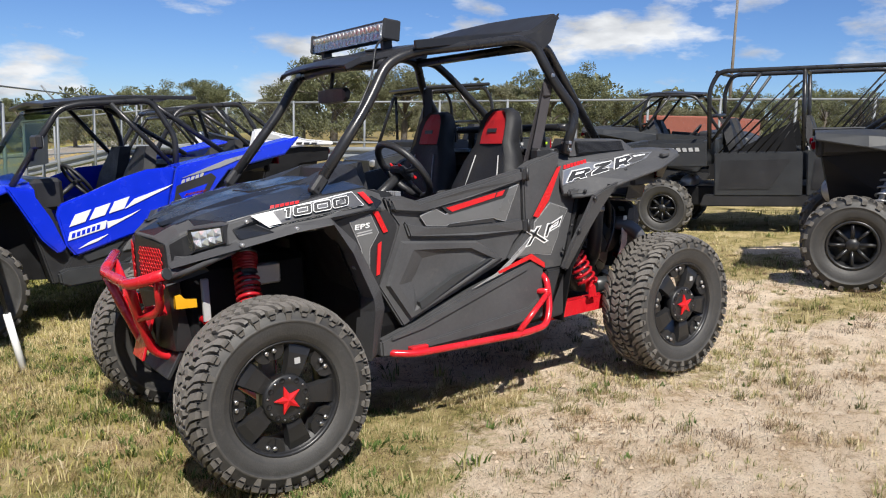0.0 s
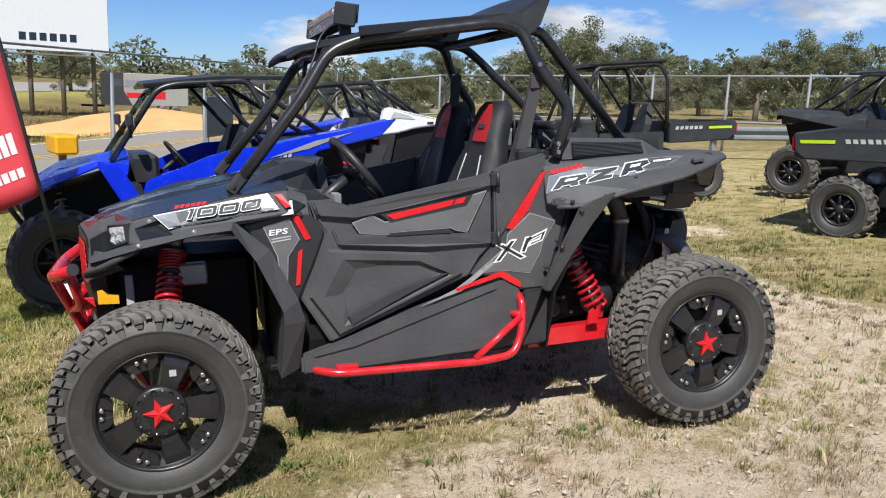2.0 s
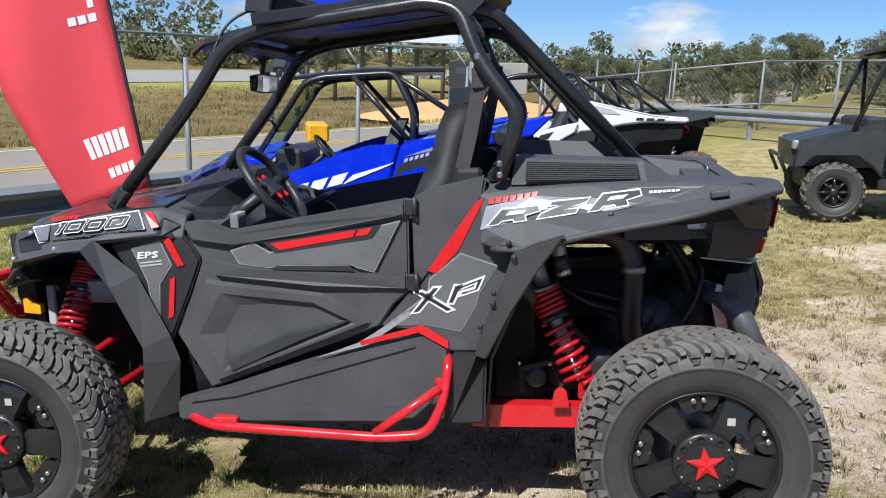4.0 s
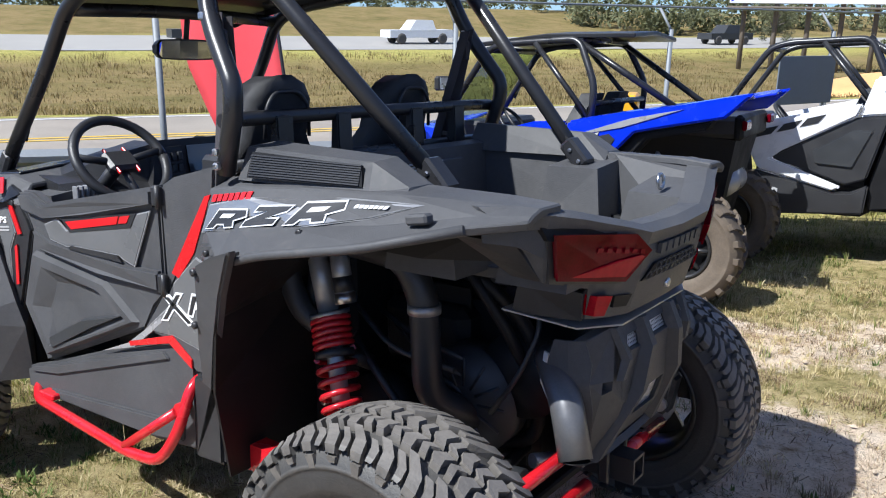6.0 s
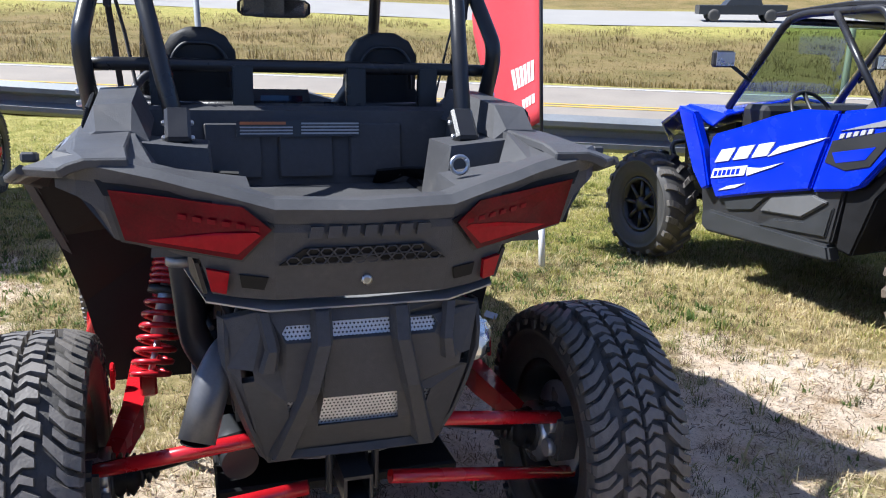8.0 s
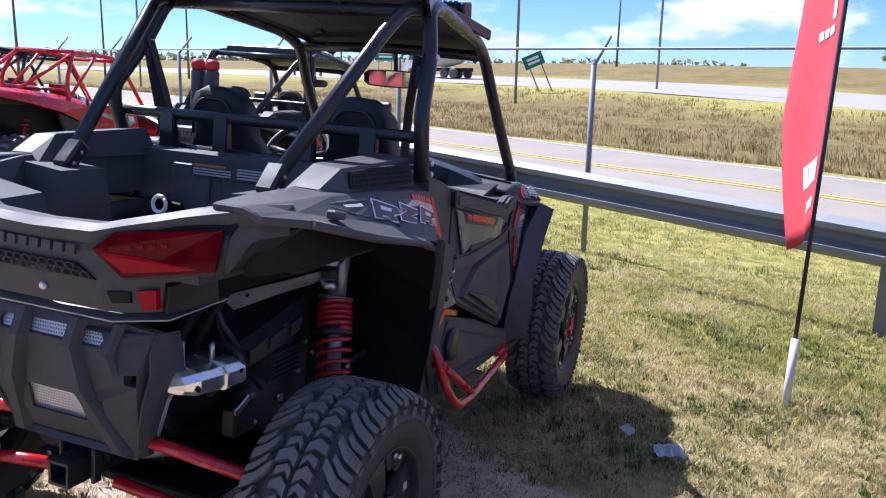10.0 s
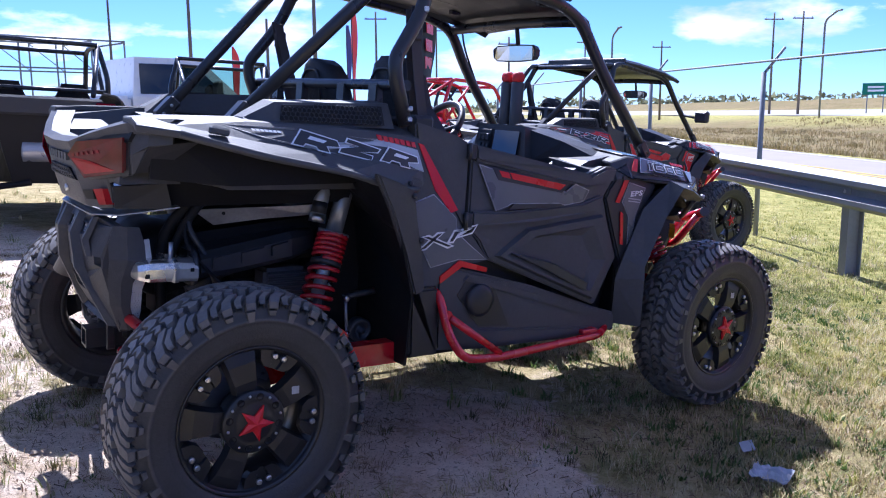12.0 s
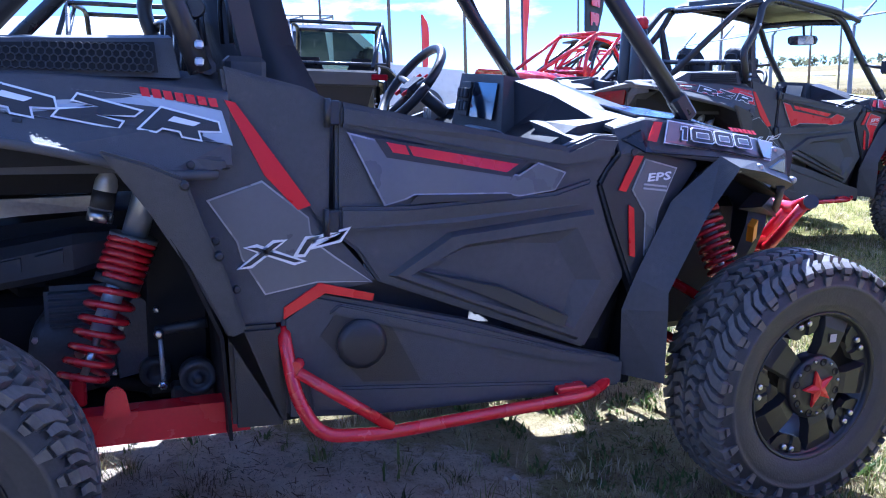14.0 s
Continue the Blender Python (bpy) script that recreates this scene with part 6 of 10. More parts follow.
part("bumper_plate", bevel(box((0.012, 0.15, 0.20), (-1.44, 0, 0.52), 0, (0, 18, 0)), 0.003), RED, bmp)
part("yellow_tag", bevel(loft([[(-1.365, -0.255, 0.665), (-1.283, -0.275, 0.665), (-1.283, -0.275, 0.700), (-1.325, -0.265, 0.702), (-1.345, -0.260, 0.725), (-1.365, -0.255, 0.720)], [(-1.365, -0.225, 0.665), (-1.283, -0.245, 0.665), (-1.283, -0.245, 0.700), (-1.325, -0.235, 0.702), (-1.345, -0.230, 0.725), (-1.365, -0.225, 0.720)]], closed=True), 0.003), YELLOW, hero, "yellow plastic battery clip")
part("yellow_tag", bevel(loft([[(-1.25, 0.36, 0.72), (-1.18, 0.42, 0.72), (-1.18, 0.42, 0.77), (-1.25, 0.36, 0.78)], [(-1.25, 0.33, 0.72), (-1.18, 0.39, 0.72), (-1.18, 0.39, 0.77), (-1.25, 0.33, 0.78)]], closed=True), 0.003), YELLOW, hero, "yellow plastic battery clip")
part("grey_module", box((0.12, 0.05, 0.09), (-0.99, -0.32, 0.775), 0.008), GREYM, hero)
part("pale_bracket", box((0.032, 0.02, 0.185), (-1.24, -0.26, 0.685), 0.004), LABELM, hero)
part("front_frame", box((0.58, 0.40, 0.46), (-1.02, 0, 0.60), 0.03), UNDER, hero)

# cab: dash, wheel, seats
dash = part("dashboard", bevel(loft([[(-0.62, -0.50, 0.86), (-0.62, 0.50, 0.86), (-0.62, 0.50, 1.12), (-0.62, -0.50, 1.12)], [(-0.45, -0.50, 0.80), (-0.45, 0.50, 0.80), (-0.46, 0.50, 1.09), (-0.46, -0.50, 1.09)], [(-0.36, -0.46, 0.86), (-0.36, 0.46, 0.86), (-0.38, 0.46, 1.03), (-0.38, -0.46, 1.03)]], closed=True), 0.02, 2), BLACKP, hero, "black moulded dashboard")
binn = part("instrument_hood", bevel(loft([[(-0.60, -0.17, 1.08), (-0.60, 0.17, 1.08), (-0.58, 0.13, 1.195), (-0.58, -0.13, 1.195)], [(-0.38, -0.20, 1.02), (-0.38, 0.20, 1.02), (-0.40, 0.16, 1.215), (-0.40, -0.16, 1.215)]], closed=True), 0.015, 2), BLACKP, dash)
part("display", box((0.004, 0.17, 0.11), (-0.386, 0.05, 1.135), 0, (0, -8, 0)), SCREEN, binn)
part("switch_panel", box((0.004, 0.08, 0.11), (-0.386, -0.10, 1.135), 0.001, (0, -8, 0)), BLACKP, binn)
for r in range(2):
    for c in range(3):
        part("rocker_switch", box((0.012, 0.020, 0.032), (-0.380, -0.126 + c * 0.026, 1.112 + r * 0.042), 0.003, (0, -8, 0)), GREYBODY, binn)
for s in (-1, 1):
    part("dash_cowl", bevel(loft([[(xa, s * y0, za) for xa, za in row] for y0, row in ((0.14, [(-0.40, 1.03), (-0.425, 1.205), (-0.56, 1.208), (-0.74, 1.135)]), (0.30, [(-0.43, 1.03), (-0.50, 1.160), (-0.60, 1.165), (-0.76, 1.130)]), (0.47, [(-0.47, 1.03), (-0.56, 1.095), (-0.64, 1.108), (-0.78, 1.105)]))], closed=True), 0.008, 2), BLACKP, dash)
part("glove_door", bevel(box((0.02, 0.30, 0.16), (-0.365, 0.32, 0.95), 0, (0, -8, 0)), 0.008), PLASTIC, dash)
for k in range(5):
    part("vent_slat", box((0.03, 0.010, 0.05), (-0.40, -0.475 + k * 0.018, 1.06), 0.002), GREYM, dash)
for s in (-1, 1):
    part("dash_shoulder", bevel(loft([[(-0.62, s * 0.30, 1.10), (-0.62, s * 0.55, 1.06), (-0.62, s * 0.55, 0.95)], [(-0.42, s * 0.30, 1.09), (-0.42, s * 0.55, 1.06), (-0.42, s * 0.55, 0.95)]], closed=True), 0.008), PLASTIC, dash)
    spk = part("speaker", lathe([(0.085, 0.44), (0.085, 0.455), (0.070, 0.462), (0.050, 0.450), (0.02, 0.455)], 24, centre=(-0.34, 0, 0.93)) if s > 0 else mirror_y(lathe([(0.085, 0.44), (0.085, 0.455), (0.070, 0.462), (0.050, 0.450), (0.02, 0.455)], 24, centre=(-0.34, 0, 0.93)), -1), BLACKP, dash, "round door-well speaker")
    part("speaker_ring", mirror_y(lathe([(0.088, 0.452), (0.093, 0.457), (0.088, 0.460)], 24, centre=(-0.34, 0, 0.93), closed=True), s), LABELM, spk)
sw = Vector((-0.292, -0.365, 1.170))
axis = Vector((0.80, 0, 0.60)).normalized()
u_, v_ = Vector((0, 1, 0)), axis.cross(Vector((0, 1, 0))).normalized()
wheel = part("steering_wheel", tube([sw + 0.158 * (math.cos(a) * u_ + math.sin(a) * v_) for a in [k * 2 * math.pi / 36 for k in range(37)]], 0.0165, 10, 0), BLACKP, hero, "black three-spoke steering wheel with red hub insert")
for a in (0.15, math.pi - 0.15, -math.pi / 2):
    part("wheel_spoke", tube([sw + axis * -0.02, sw + 0.150 * (math.cos(a) * u_ + math.sin(a) * v_)], 0.013, 8, 0), BLACKP, wheel)
part("wheel_hub", box((0.04, 0.11, 0.09), sw - axis * 0.015, 0.012, (0, -53, 0)), BLACKP, wheel)
for off in (-0.036, 0.036):
    part("hub_insert", box((0.012, 0.007, 0.12), sw - axis * 0.004 + Vector((0, off, 0)), 0.002, (0, -53, 0)), REDV, wheel)
part("steering_column", tube([sw - axis * 0.02, sw - axis * 0.28], 0.024, 10, 0), BLACKP, wheel)

def seat_rows(y0, widen=0.0):
    rows = []
    for x, z, w, t in ((0.20, 0.70, 0.235, 0.05), (0.215, 0.86, 0.245, 0.055), (0.265, 1.05, 0.225, 0.055), (0.310, 1.18, 0.170, 0.05), (0.342, 1.27, 0.112, 0.045), (0.370, 1.375, 0.108, 0.042), (0.384, 1.42, 0.080, 0.036), (0.390, 1.442, 0.040, 0.025)):
        w += widen
        rows.append([(x - t, y0 - w * 0.72, z), (x - t, y0 + w * 0.72, z), (x - t * 0.7 - 0.03, y0 + w, z), (x + t, y0 + w, z), (x + t + 0.01, y0 + w * 0.6, z + 0.004), (x + t + 0.01, y0 - w * 0.6, z + 0.004), (x + t, y0 - w, z), (x - t * 0.7 - 0.03, y0 - w, z)])
    return rows


for s in (-1, 1):
    y0 = s * 0.288
    seat = part("seat", bevel(loft(seat_rows(y0), closed=True), 0.014, 2, 25), FABRIC, hero, "black bucket seat with red head panel", smooth=True)
    part("seat_cushion", bevel(loft([[(-0.16, y0 - 0.22, 0.58), (-0.16, y0 + 0.22, 0.58), (-0.16, y0 + 0.24, 0.74), (-0.16, y0 - 0.24, 0.74)], [(0.22, y0 - 0.23, 0.56), (0.22, y0 + 0.23, 0.56), (0.22, y0 + 0.25, 0.70), (0.22, y0 - 0.25, 0.70)]], closed=True), 0.03, 2), FABRIC, seat)
    rows = [[(x - t - 0.004, y0 - w, z), (x - t - 0.012, y0, z), (x - t - 0.004, y0 + w, z)] for x, z, w, t in ((0.338, 1.268, 0.088, 0.045), (0.360, 1.34, 0.092, 0.042), (0.374, 1.39, 0.078, 0.038), (0.388, 1.432, 0.045, 0.03))]
    part("head_panel", shell(loft(rows), 0.008), REDSEAT, seat, "red head panel")
    part("head_mark", box((0.002, 0.075, 0.020), (0.301, y0, 1.335), 0, (0, 17, 0)), BLACKP, seat)
    part("back_panel", shell(loft([[(0.262, y0 - 0.12, 0.80), (0.262, y0 + 0.12, 0.80)], [(0.326, y0 - 0.13, 1.05), (0.326, y0 + 0.13, 1.05)], [(0.372, y0 - 0.09, 1.22), (0.372, y0 + 0.09, 1.22)]]), 0.012), BLACKP, seat)
    part("head_trim", tube([(0.425, y0 - 0.085, 1.27), (0.432, y0 - 0.080, 1.36), (0.430, y0 - 0.045, 1.40), (0.430, y0 + 0.045, 1.40), (0.432, y0 + 0.080, 1.36), (0.425, y0 + 0.085, 1.27)], 0.006, 6, 0.03), BLACKP, seat)
    for off in (-0.15, 0.15):
        part("seat_piping", tube([(0.16, y0 + off * 0.95, 0.72), (0.17, y0 + off, 0.88), (0.215, y0 + off * 0.85, 1.06), (0.262, y0 + off * 0.62, 1.21)], 0.0035, 5, 0.05), LABELM, seat)
part("centre_console", bevel(box((0.62, 0.14, 0.26), (-0.08, 0, 0.68), 0), 0.03), BLACKP, hero)
part("gear_lever", tube([(-0.22, 0.02, 0.80), (-0.25, 0.02, 0.98)], 0.010, 8, 0), BLACKP, hero)
part("grab_bar", tube([(-0.37, 0.20, 1.0), (-0.26, 0.20, 1.06), (-0.26, 0.42, 1.06), (-0.37, 0.42, 1.0)], 0.014, 8, 0.04), BLACKP, hero)

# roll cage and roof
for s in (-1, 1):
    part("cage_rail", tube([(-0.815, s * 0.492, 1.125), (-0.528, s * 0.465, 1.467), (-0.405, s * 0.445, 1.655), (-0.27, s * 0.455, 1.705), (0.30, s * 0.51, 1.765), (0.402, s * 0.525, 1.735), (0.456, s * 0.565, 1.588), (0.578, s * 0.600, 1.42), (0.575, s * 0.602, 1.36), (0.520, s * 0.590, 1.205)], 0.0245, 14, 0.09), CAGE, hero, "satin black roll cage tube")
    part("rear_cage_tube", tube([(0.40, s * 0.51, 1.745), (0.50, s * 0.49, 1.735), (0.585, s * 0.462, 1.655), (1.035, s * 0.355, 1.180)], 0.0225, 14, 0.10), CAGE, hero)
    foot = part("tube_clamp", bevel(box((0.05, 0.06, 0.10), (1.015, s * 0.358, 1.205), 0, (0, -43, 0)), 0.008), CAGE, hero)
    for k in range(2):
        part("clamp_bolt", box((0.012, 0.075, 0.012), (1.035 - k * 0.03, s * 0.358, 1.185 + k * 0.032), 0.003, (0, -43, 0)), STEEL, foot)
        part("pillar_bolt", box((0.018, 0.06, 0.018), (0.525, s * 0.600, 1.225 + k * 0.035), 0.004), STEEL, hero)
    part("a_pillar_foot", box((0.09, 0.05, 0.05), (-0.80, s * 0.49, 1.145), 0.010, (0, -50, 0)), BLACKP, hero)
    part("roof_bolt", box((0.02, 0.055, 0.02), (0.456, s * 0.565, 1.590), 0.004), STEEL, hero)
    # harness
    part("seat_belt", shell(loft([[(x - 0.024, s * (y0 - 0.006), z), (x + 0.024, s * (y0 + 0.006), z)] for x, y0, z in ((0.470, 0.548, 1.600), (0.458, 0.535, 1.50), (0.425, 0.522, 1.34), (0.400, 0.515, 1.24))]), 0.003), STRAP, hero, "dark seat belt webbing")
    part("seat_belt", shell(loft([[(x - 0.022, s * y0, z), (x + 0.022, s * (y0 - 0.01), z)] for x, y0, z in ((0.475, 0.535, 1.590), (0.440, 0.500, 1.42), (0.385, 0.470, 1.20), (0.345, 0.455, 1.06))]), 0.003), STRAP, hero, "dark seat belt webbing")
    part("belt_guide", box((0.05, 0.02, 0.07), (0.46, s * 0.535, 1.525), 0.006), STRAP, hero)
    part("retractor", bevel(box((0.09, 0.07, 0.16), (0.42, s * 0.525, 1.16), 0), 0.012), BLACKP, hero)
part("front_cross_tube", tube([(-0.405, -0.445, 1.652), (-0.43, 0, 1.668), (-0.405, 0.445, 1.652)], 0.0225, 12, 0.2), CAGE, hero)
part("rear_cross_bar", tube([(0.402, -0.52, 1.735), (0.402, 0.52, 1.735)], 0.0225, 12, 0), CAGE, hero)
bar = part("shoulder_bar", tube([(0.530, -0.60, 1.335), (0.515, -0.50, 1.337), (0.515, 0.50, 1.337), (0.530, 0.60, 1.335)], 0.0195, 12, 0.04), CAGE, hero)
part("lower_cross_bar", tube([(0.50, -0.55, 1.215), (0.50, 0.55, 1.215)], 0.018, 10, 0), CAGE, hero)
for y0 in (-0.40, -0.17, 0.17, 0.40):
    part("harness_bracket", side_panel([(0.505, 1.20), (0.545, 1.20), (0.540, 1.34), (0.515, 1.345)], 1, y0 + 0.03, 0.06, 0.004), CAGE, bar)
roof_rows = []
for x, z, w in ((-0.56, 1.655, 0.36), (-0.50, 1.685, 0.40), (-0.25, 1.735, 0.45), (0.10, 1.775, 0.485), (0.33, 1.800, 0.510), (0.40, 1.815, 0.530), (0.53, 1.895, 0.560)):
    k = [(-1.0, -0.022), (-0.93, 0.0), (-0.45, 0.012), (0, 0.016), (0.45, 0.012), (0.93, 0.0), (1.0, -0.022)]
    roof_rows.append([(x, a * w, z + b) for a, b in k])
roof = part("roof_panel", bevel(shell(loft(roof_rows), 0.012), 0.003, 1, 40), ROOFM, hero, "black sheet roof with a raised rear spoiler")
for s in (-1, 1):
    tipp = loft([[(0.30, s * 0.515, 1.775), (0.40, s * 0.535, 1.80), (0.53, s * 0.562, 1.893)], [(0.32, s * 0.522, 1.745), (0.43, s * 0.545, 1.715), (0.475, s * 0.555, 1.755)]])
    part("spoiler_cheek", shell(tipp, 0.010), ROOFM, roof)
    part("roof_skirt", box((0.66, 0.016, 0.040), (0.04, s * 0.482, 1.762), 0.004, (0, -5.5, -3.2 * s)), ROOFM, roof)
for y0 in (-0.22, 0.22):
    part("roof_rib", box((0.70, 0.05, 0.012), (-0.02, y0, 1.765), 0.004, (0, -6.0, 0)), ROOFM, roof)
lightbar = part("light_bar", bevel(box((0.070, 0.72, 0.088), (-0.305, 0.02, 1.812), 0, (0, 8, 0)), 0.012, 2), BLACKP, hero, "black LED light bar on the roof")
part("bar_lens", box((0.004, 0.69, 0.078), (-0.352, 0.02, 1.806), 0, (0, 8, 0)), LAMPG, lightbar)
part("bar_reflector", box((0.004, 0.685, 0.074), (-0.3435, 0.02, 1.8075), 0, (0, 8, 0)), LAMPC, lightbar)
for k in range(18):
    for r in range(2):
        cell = lathe([(0.017, 0.0), (0.016, -0.006), (0.006, 0.0), (0.002, -0.002)], 10, axis="x", centre=(-0.3465 - 0.005 * r, -0.303 + k * 0.038, 1.788 + r * 0.037))
        part("led_cell", cell, CHROME, lightbar)
for k in range(30):
    part("heat_fin", box((0.03, 0.004, 0.075), (-0.262, -0.315 + k * 0.0232, 1.819), 0, (0, 8, 0)), BLACKP, lightbar)
for s in (-1, 1):
    part("bar_end", bevel(box((0.092, 0.016, 0.094), (-0.310, 0.02 + s * 0.366, 1.811), 0, (0, 8, 0)), 0.006), BLACKP, lightbar)
    part("bar_bracket", box((0.05, 0.03, 0.12), (-0.30, 0.02 + s * 0.30, 1.765), 0.004), BLACKP, lightbar)
part("bar_cable", tube([(-0.30, -0.31, 1.80), (-0.42, -0.38, 1.74), (-0.47, -0.43, 1.60), (-0.60, -0.46, 1.40), (-0.72, -0.46, 1.22)], 0.005, 6, 0.08), BLACKP, lightbar)
mir = part("rear_view_mirror", bevel(loft([[(-0.452 + dx, y0, 1.535 + 0.006 - h), (-0.430 + dx, y0, 1.535 - h), (-0.424 + dx, y0, 1.535 + h), (-0.452 + dx, y0, 1.535 + h - 0.006)] for y0, h, dx in ((-0.115, 0.018, 0.012), (-0.095, 0.034, 0.006), (-0.01, 0.038, 0.0), (0.07, 0.038, 0.0), (0.155, 0.034, 0.006), (0.175, 0.018, 0.012))], closed=True), 0.005, 2), BLACKP, hero, "wide panoramic rear-view mirror with tapered ends")
part("mirror_glass", shell(loft([[(-0.4285 + dx, y0, 1.535 - h), (-0.4225 + dx, y0, 1.535 + h)] for y0, h, dx in ((-0.105, 0.018, 0.011), (-0.09, 0.029, 0.006), (-0.01, 0.032, 0.0005), (0.07, 0.032, 0.0005), (0.15, 0.029, 0.006), (0.165, 0.018, 0.011))]), 0.002), MIRROR, mir)
part("mirror_stem", tube([(-0.44, 0.03, 1.56), (-0.42, 0.03, 1.66)], 0.010, 8, 0), BLACKP, mir)


# ---- the ground: one sheet from the lot to the horizon ----
RAIL0, RAILD = Vector((-5.45, -0.85)), Vector((0.42, 0.9075))
RAILN = Vector((-RAILD.y, RAILD.x))
LOT = SITE.to_3x3() @ Vector((0, 0, 1))


def rail_uv(x, y):
    dx, dy = x - RAIL0.x, y - RAIL0.y
    return dx * RAILN.x + dy * RAILN.y, dx * RAILD.x + dy * RAILD.y


def smooth(a, b, t):
    t = np.clip((t - a) / (b - a), 0, 1)
    return t * t * (3 - 2 * t)


def ground_z(x, y):
    """The height of the ground: the sloping lot, a verge down to the frontage road, a low field and the raised highway."""
    x, y = np.asarray(x, float), np.asarray(y, float)
    u, v = rail_uv(x, y)
    cx, cy = 14 * np.tanh(x / 26), 14 * np.tanh(y / 30)
    inside = (np.abs(x) < 9.5) & (np.abs(y) < 10.5)
    w = smooth(9, 18, np.maximum(np.abs(x), np.abs(y)))
    px, py = x * (1 - w) + cx * w, y * (1 - w) + cy * w
    lot = -(LOT.x * px + LOT.y * py) / LOT.z
    road = -0.55 - 0.02 * np.clip(v, -40, 30)
    field = road - 0.55
    high = np.interp(v, (-60, -30, 5, 55), (0.65, 0.41, -0.79, -0.97)) + 0.045 * np.clip(u - 46, 0, 12)
    h = lot * (1 - smooth(0.6, 4.2, u)) + road * smooth(0.6, 4.2, u)
    h = h * (1 - smooth(12.4, 17, u)) + field * smooth(12.4, 17, u)
    h = h * (1 - smooth(33, 44, u)) + high * smooth(33, 44, u)
    h = h + smooth(60, 95, u) * (2.0 + 0.8 * smooth(0, 50, v))
    return h


def dirt_at(x, y):
    """How bare the lot is worn, 0 to 1."""
    n = np.array([noise.fractal(Vector((a * 0.9, b * 0.9, 3.1)), 0.9, 2.1, 5) for a, b in zip(np.ravel(x), np.ravel(y))]).reshape(np.shape(x))
    d1 = 1.25 - np.hypot((x - 1.15) / 3.6, (y + 2.75) / 2.1)
    d2 = 0.95 - np.hypot((x - 2.0) / 2.6, (y - 0.8) / 2.0)
    d3 = 0.22 - np.hypot((x - 4.5) / 3.0, (y - 0.5) / 4.0)
    d4 = 0.62 - np.hypot((x - 0.1) / 1.5, (y - 0.35) / 0.9)
    d5 = 0.50 - np.hypot((x - 4.0) / 1.6, (y - 4.5) / 2.5)
    d6 = 0.34 - np.hypot((x - 0.4) / 2.2, (y - 2.3) / 1.6)
    d = np.maximum.reduce([d1, d2, d3, d4, d5, d6])
    return np.clip(0.5 + 1.1 * d + 0.75 * n - 0.12, 0, 1)


near = np.arange(-9.0, 9.01, 0.085)
far = 9.0 * 1.155 ** np.arange(1, 40)
axis_ = np.concatenate([-far[::-1], near, far])
GX, GY = np.meshgrid(axis_, axis_, indexing="ij")
GZ = ground_z(GX, GY)
lump = np.array([noise.fractal(Vector((a * 1.6, b * 1.6, 0.3)), 0.8, 2.0, 5) for a, b in zip(GX.ravel(), GY.ravel())]).reshape(GX.shape)
GZ = GZ + lump * 0.016 * (np.hypot(GX, GY) < 14) - 0.012
nx = len(axis_)
verts = np.stack([GX, GY, GZ], -1).reshape(-1, 3)
idx = np.arange(nx * nx).reshape(nx, nx)
faces = np.stack([idx[:-1, :-1], idx[1:, :-1], idx[1:, 1:], idx[:-1, 1:]], -1).reshape(-1, 4)
gme = bpy.data.meshes.new("ground")
gme.from_pydata(verts.tolist(), [], faces.tolist())
gme.polygons.foreach_set("use_smooth", [True] * len(gme.polygons))
U, V = rail_uv(GX, GY)
bare = np.where(np.hypot(GX, GY) < 13, dirt_at(GX, GY), 0.15) * (1 - smooth(-1.0, 0.0, U))
dry = smooth(13, 17, U) * (1 - smooth(38, 42, U)) + smooth(58, 62, U) + 0.8 * smooth(16, 26, np.hypot(GX, GY)) * (1 - smooth(0, 2, U))
lush = np.maximum(0.8 * smooth(0.2, 2.2, GY) * (1 - smooth(-3.2, -1.0, GX)), smooth(-3.2, -1.0, U))
for nm, val in (("bare", bare), ("dry", np.clip(dry, 0, 1)), ("lush", lush)):
    at = gme.attributes.new(nm, "FLOAT", "POINT")
    at.data.foreach_set("value", val.ravel().astype(np.float32))

GROUND = bpy.data.materials.new("worn_grass_and_sand")
GROUND.use_nodes = True
gn, gl = GROUND.node_tree.nodes, GROUND.node_tree.links
gp = gn["Principled BSDF"]
gp.inputs["Roughness"].default_value = 0.95
gp.inputs["Specular IOR Level"].default_value = 0.15
gco = gn.new("ShaderNodeTexCoord")


def gnoise(scale, detail=6.0, rough=0.6):
    t = gn.new("ShaderNodeTexNoise")
    t.inputs["Scale"].default_value, t.inputs["Detail"].default_value, t.inputs["Roughness"].default_value = scale, detail, rough
    gl.new(gco.outputs["Object"], t.inputs["Vector"])
    return t


def gramp(src, stops):
    r = gn.new("ShaderNodeValToRGB")
    r.color_ramp.elements[0].position, r.color_ramp.elements[0].color = stops[0][0], (*stops[0][1], 1)
    r.color_ramp.elements[1].position, r.color_ramp.elements[1].color = stops[-1][0], (*stops[-1][1], 1)
    for pos, col in stops[1:-1]:
        r.color_ramp.elements.new(pos).color = (*col, 1)
    gl.new(src, r.inputs["Fac"])
    return r


sandc = gramp(gnoise(4.2, 12, 0.78).outputs["Fac"], [(0.30, (0.32, 0.20, 0.11)), (0.38, (0.54, 0.395, 0.25)), (0.45, (0.74, 0.59, 0.43)), (0.56, (0.85, 0.71, 0.55)), (0.75, (0.88, 0.76, 0.61))])
grassc = gramp(gnoise(3.0, 12, 0.78).outputs["Fac"], [(0.30, (0.13, 0.115, 0.042)), (0.42, (0.29, 0.25, 0.10)), (0.52, (0.48, 0.39, 0.19)), (0.70, (0.66, 0.54, 0.33))])
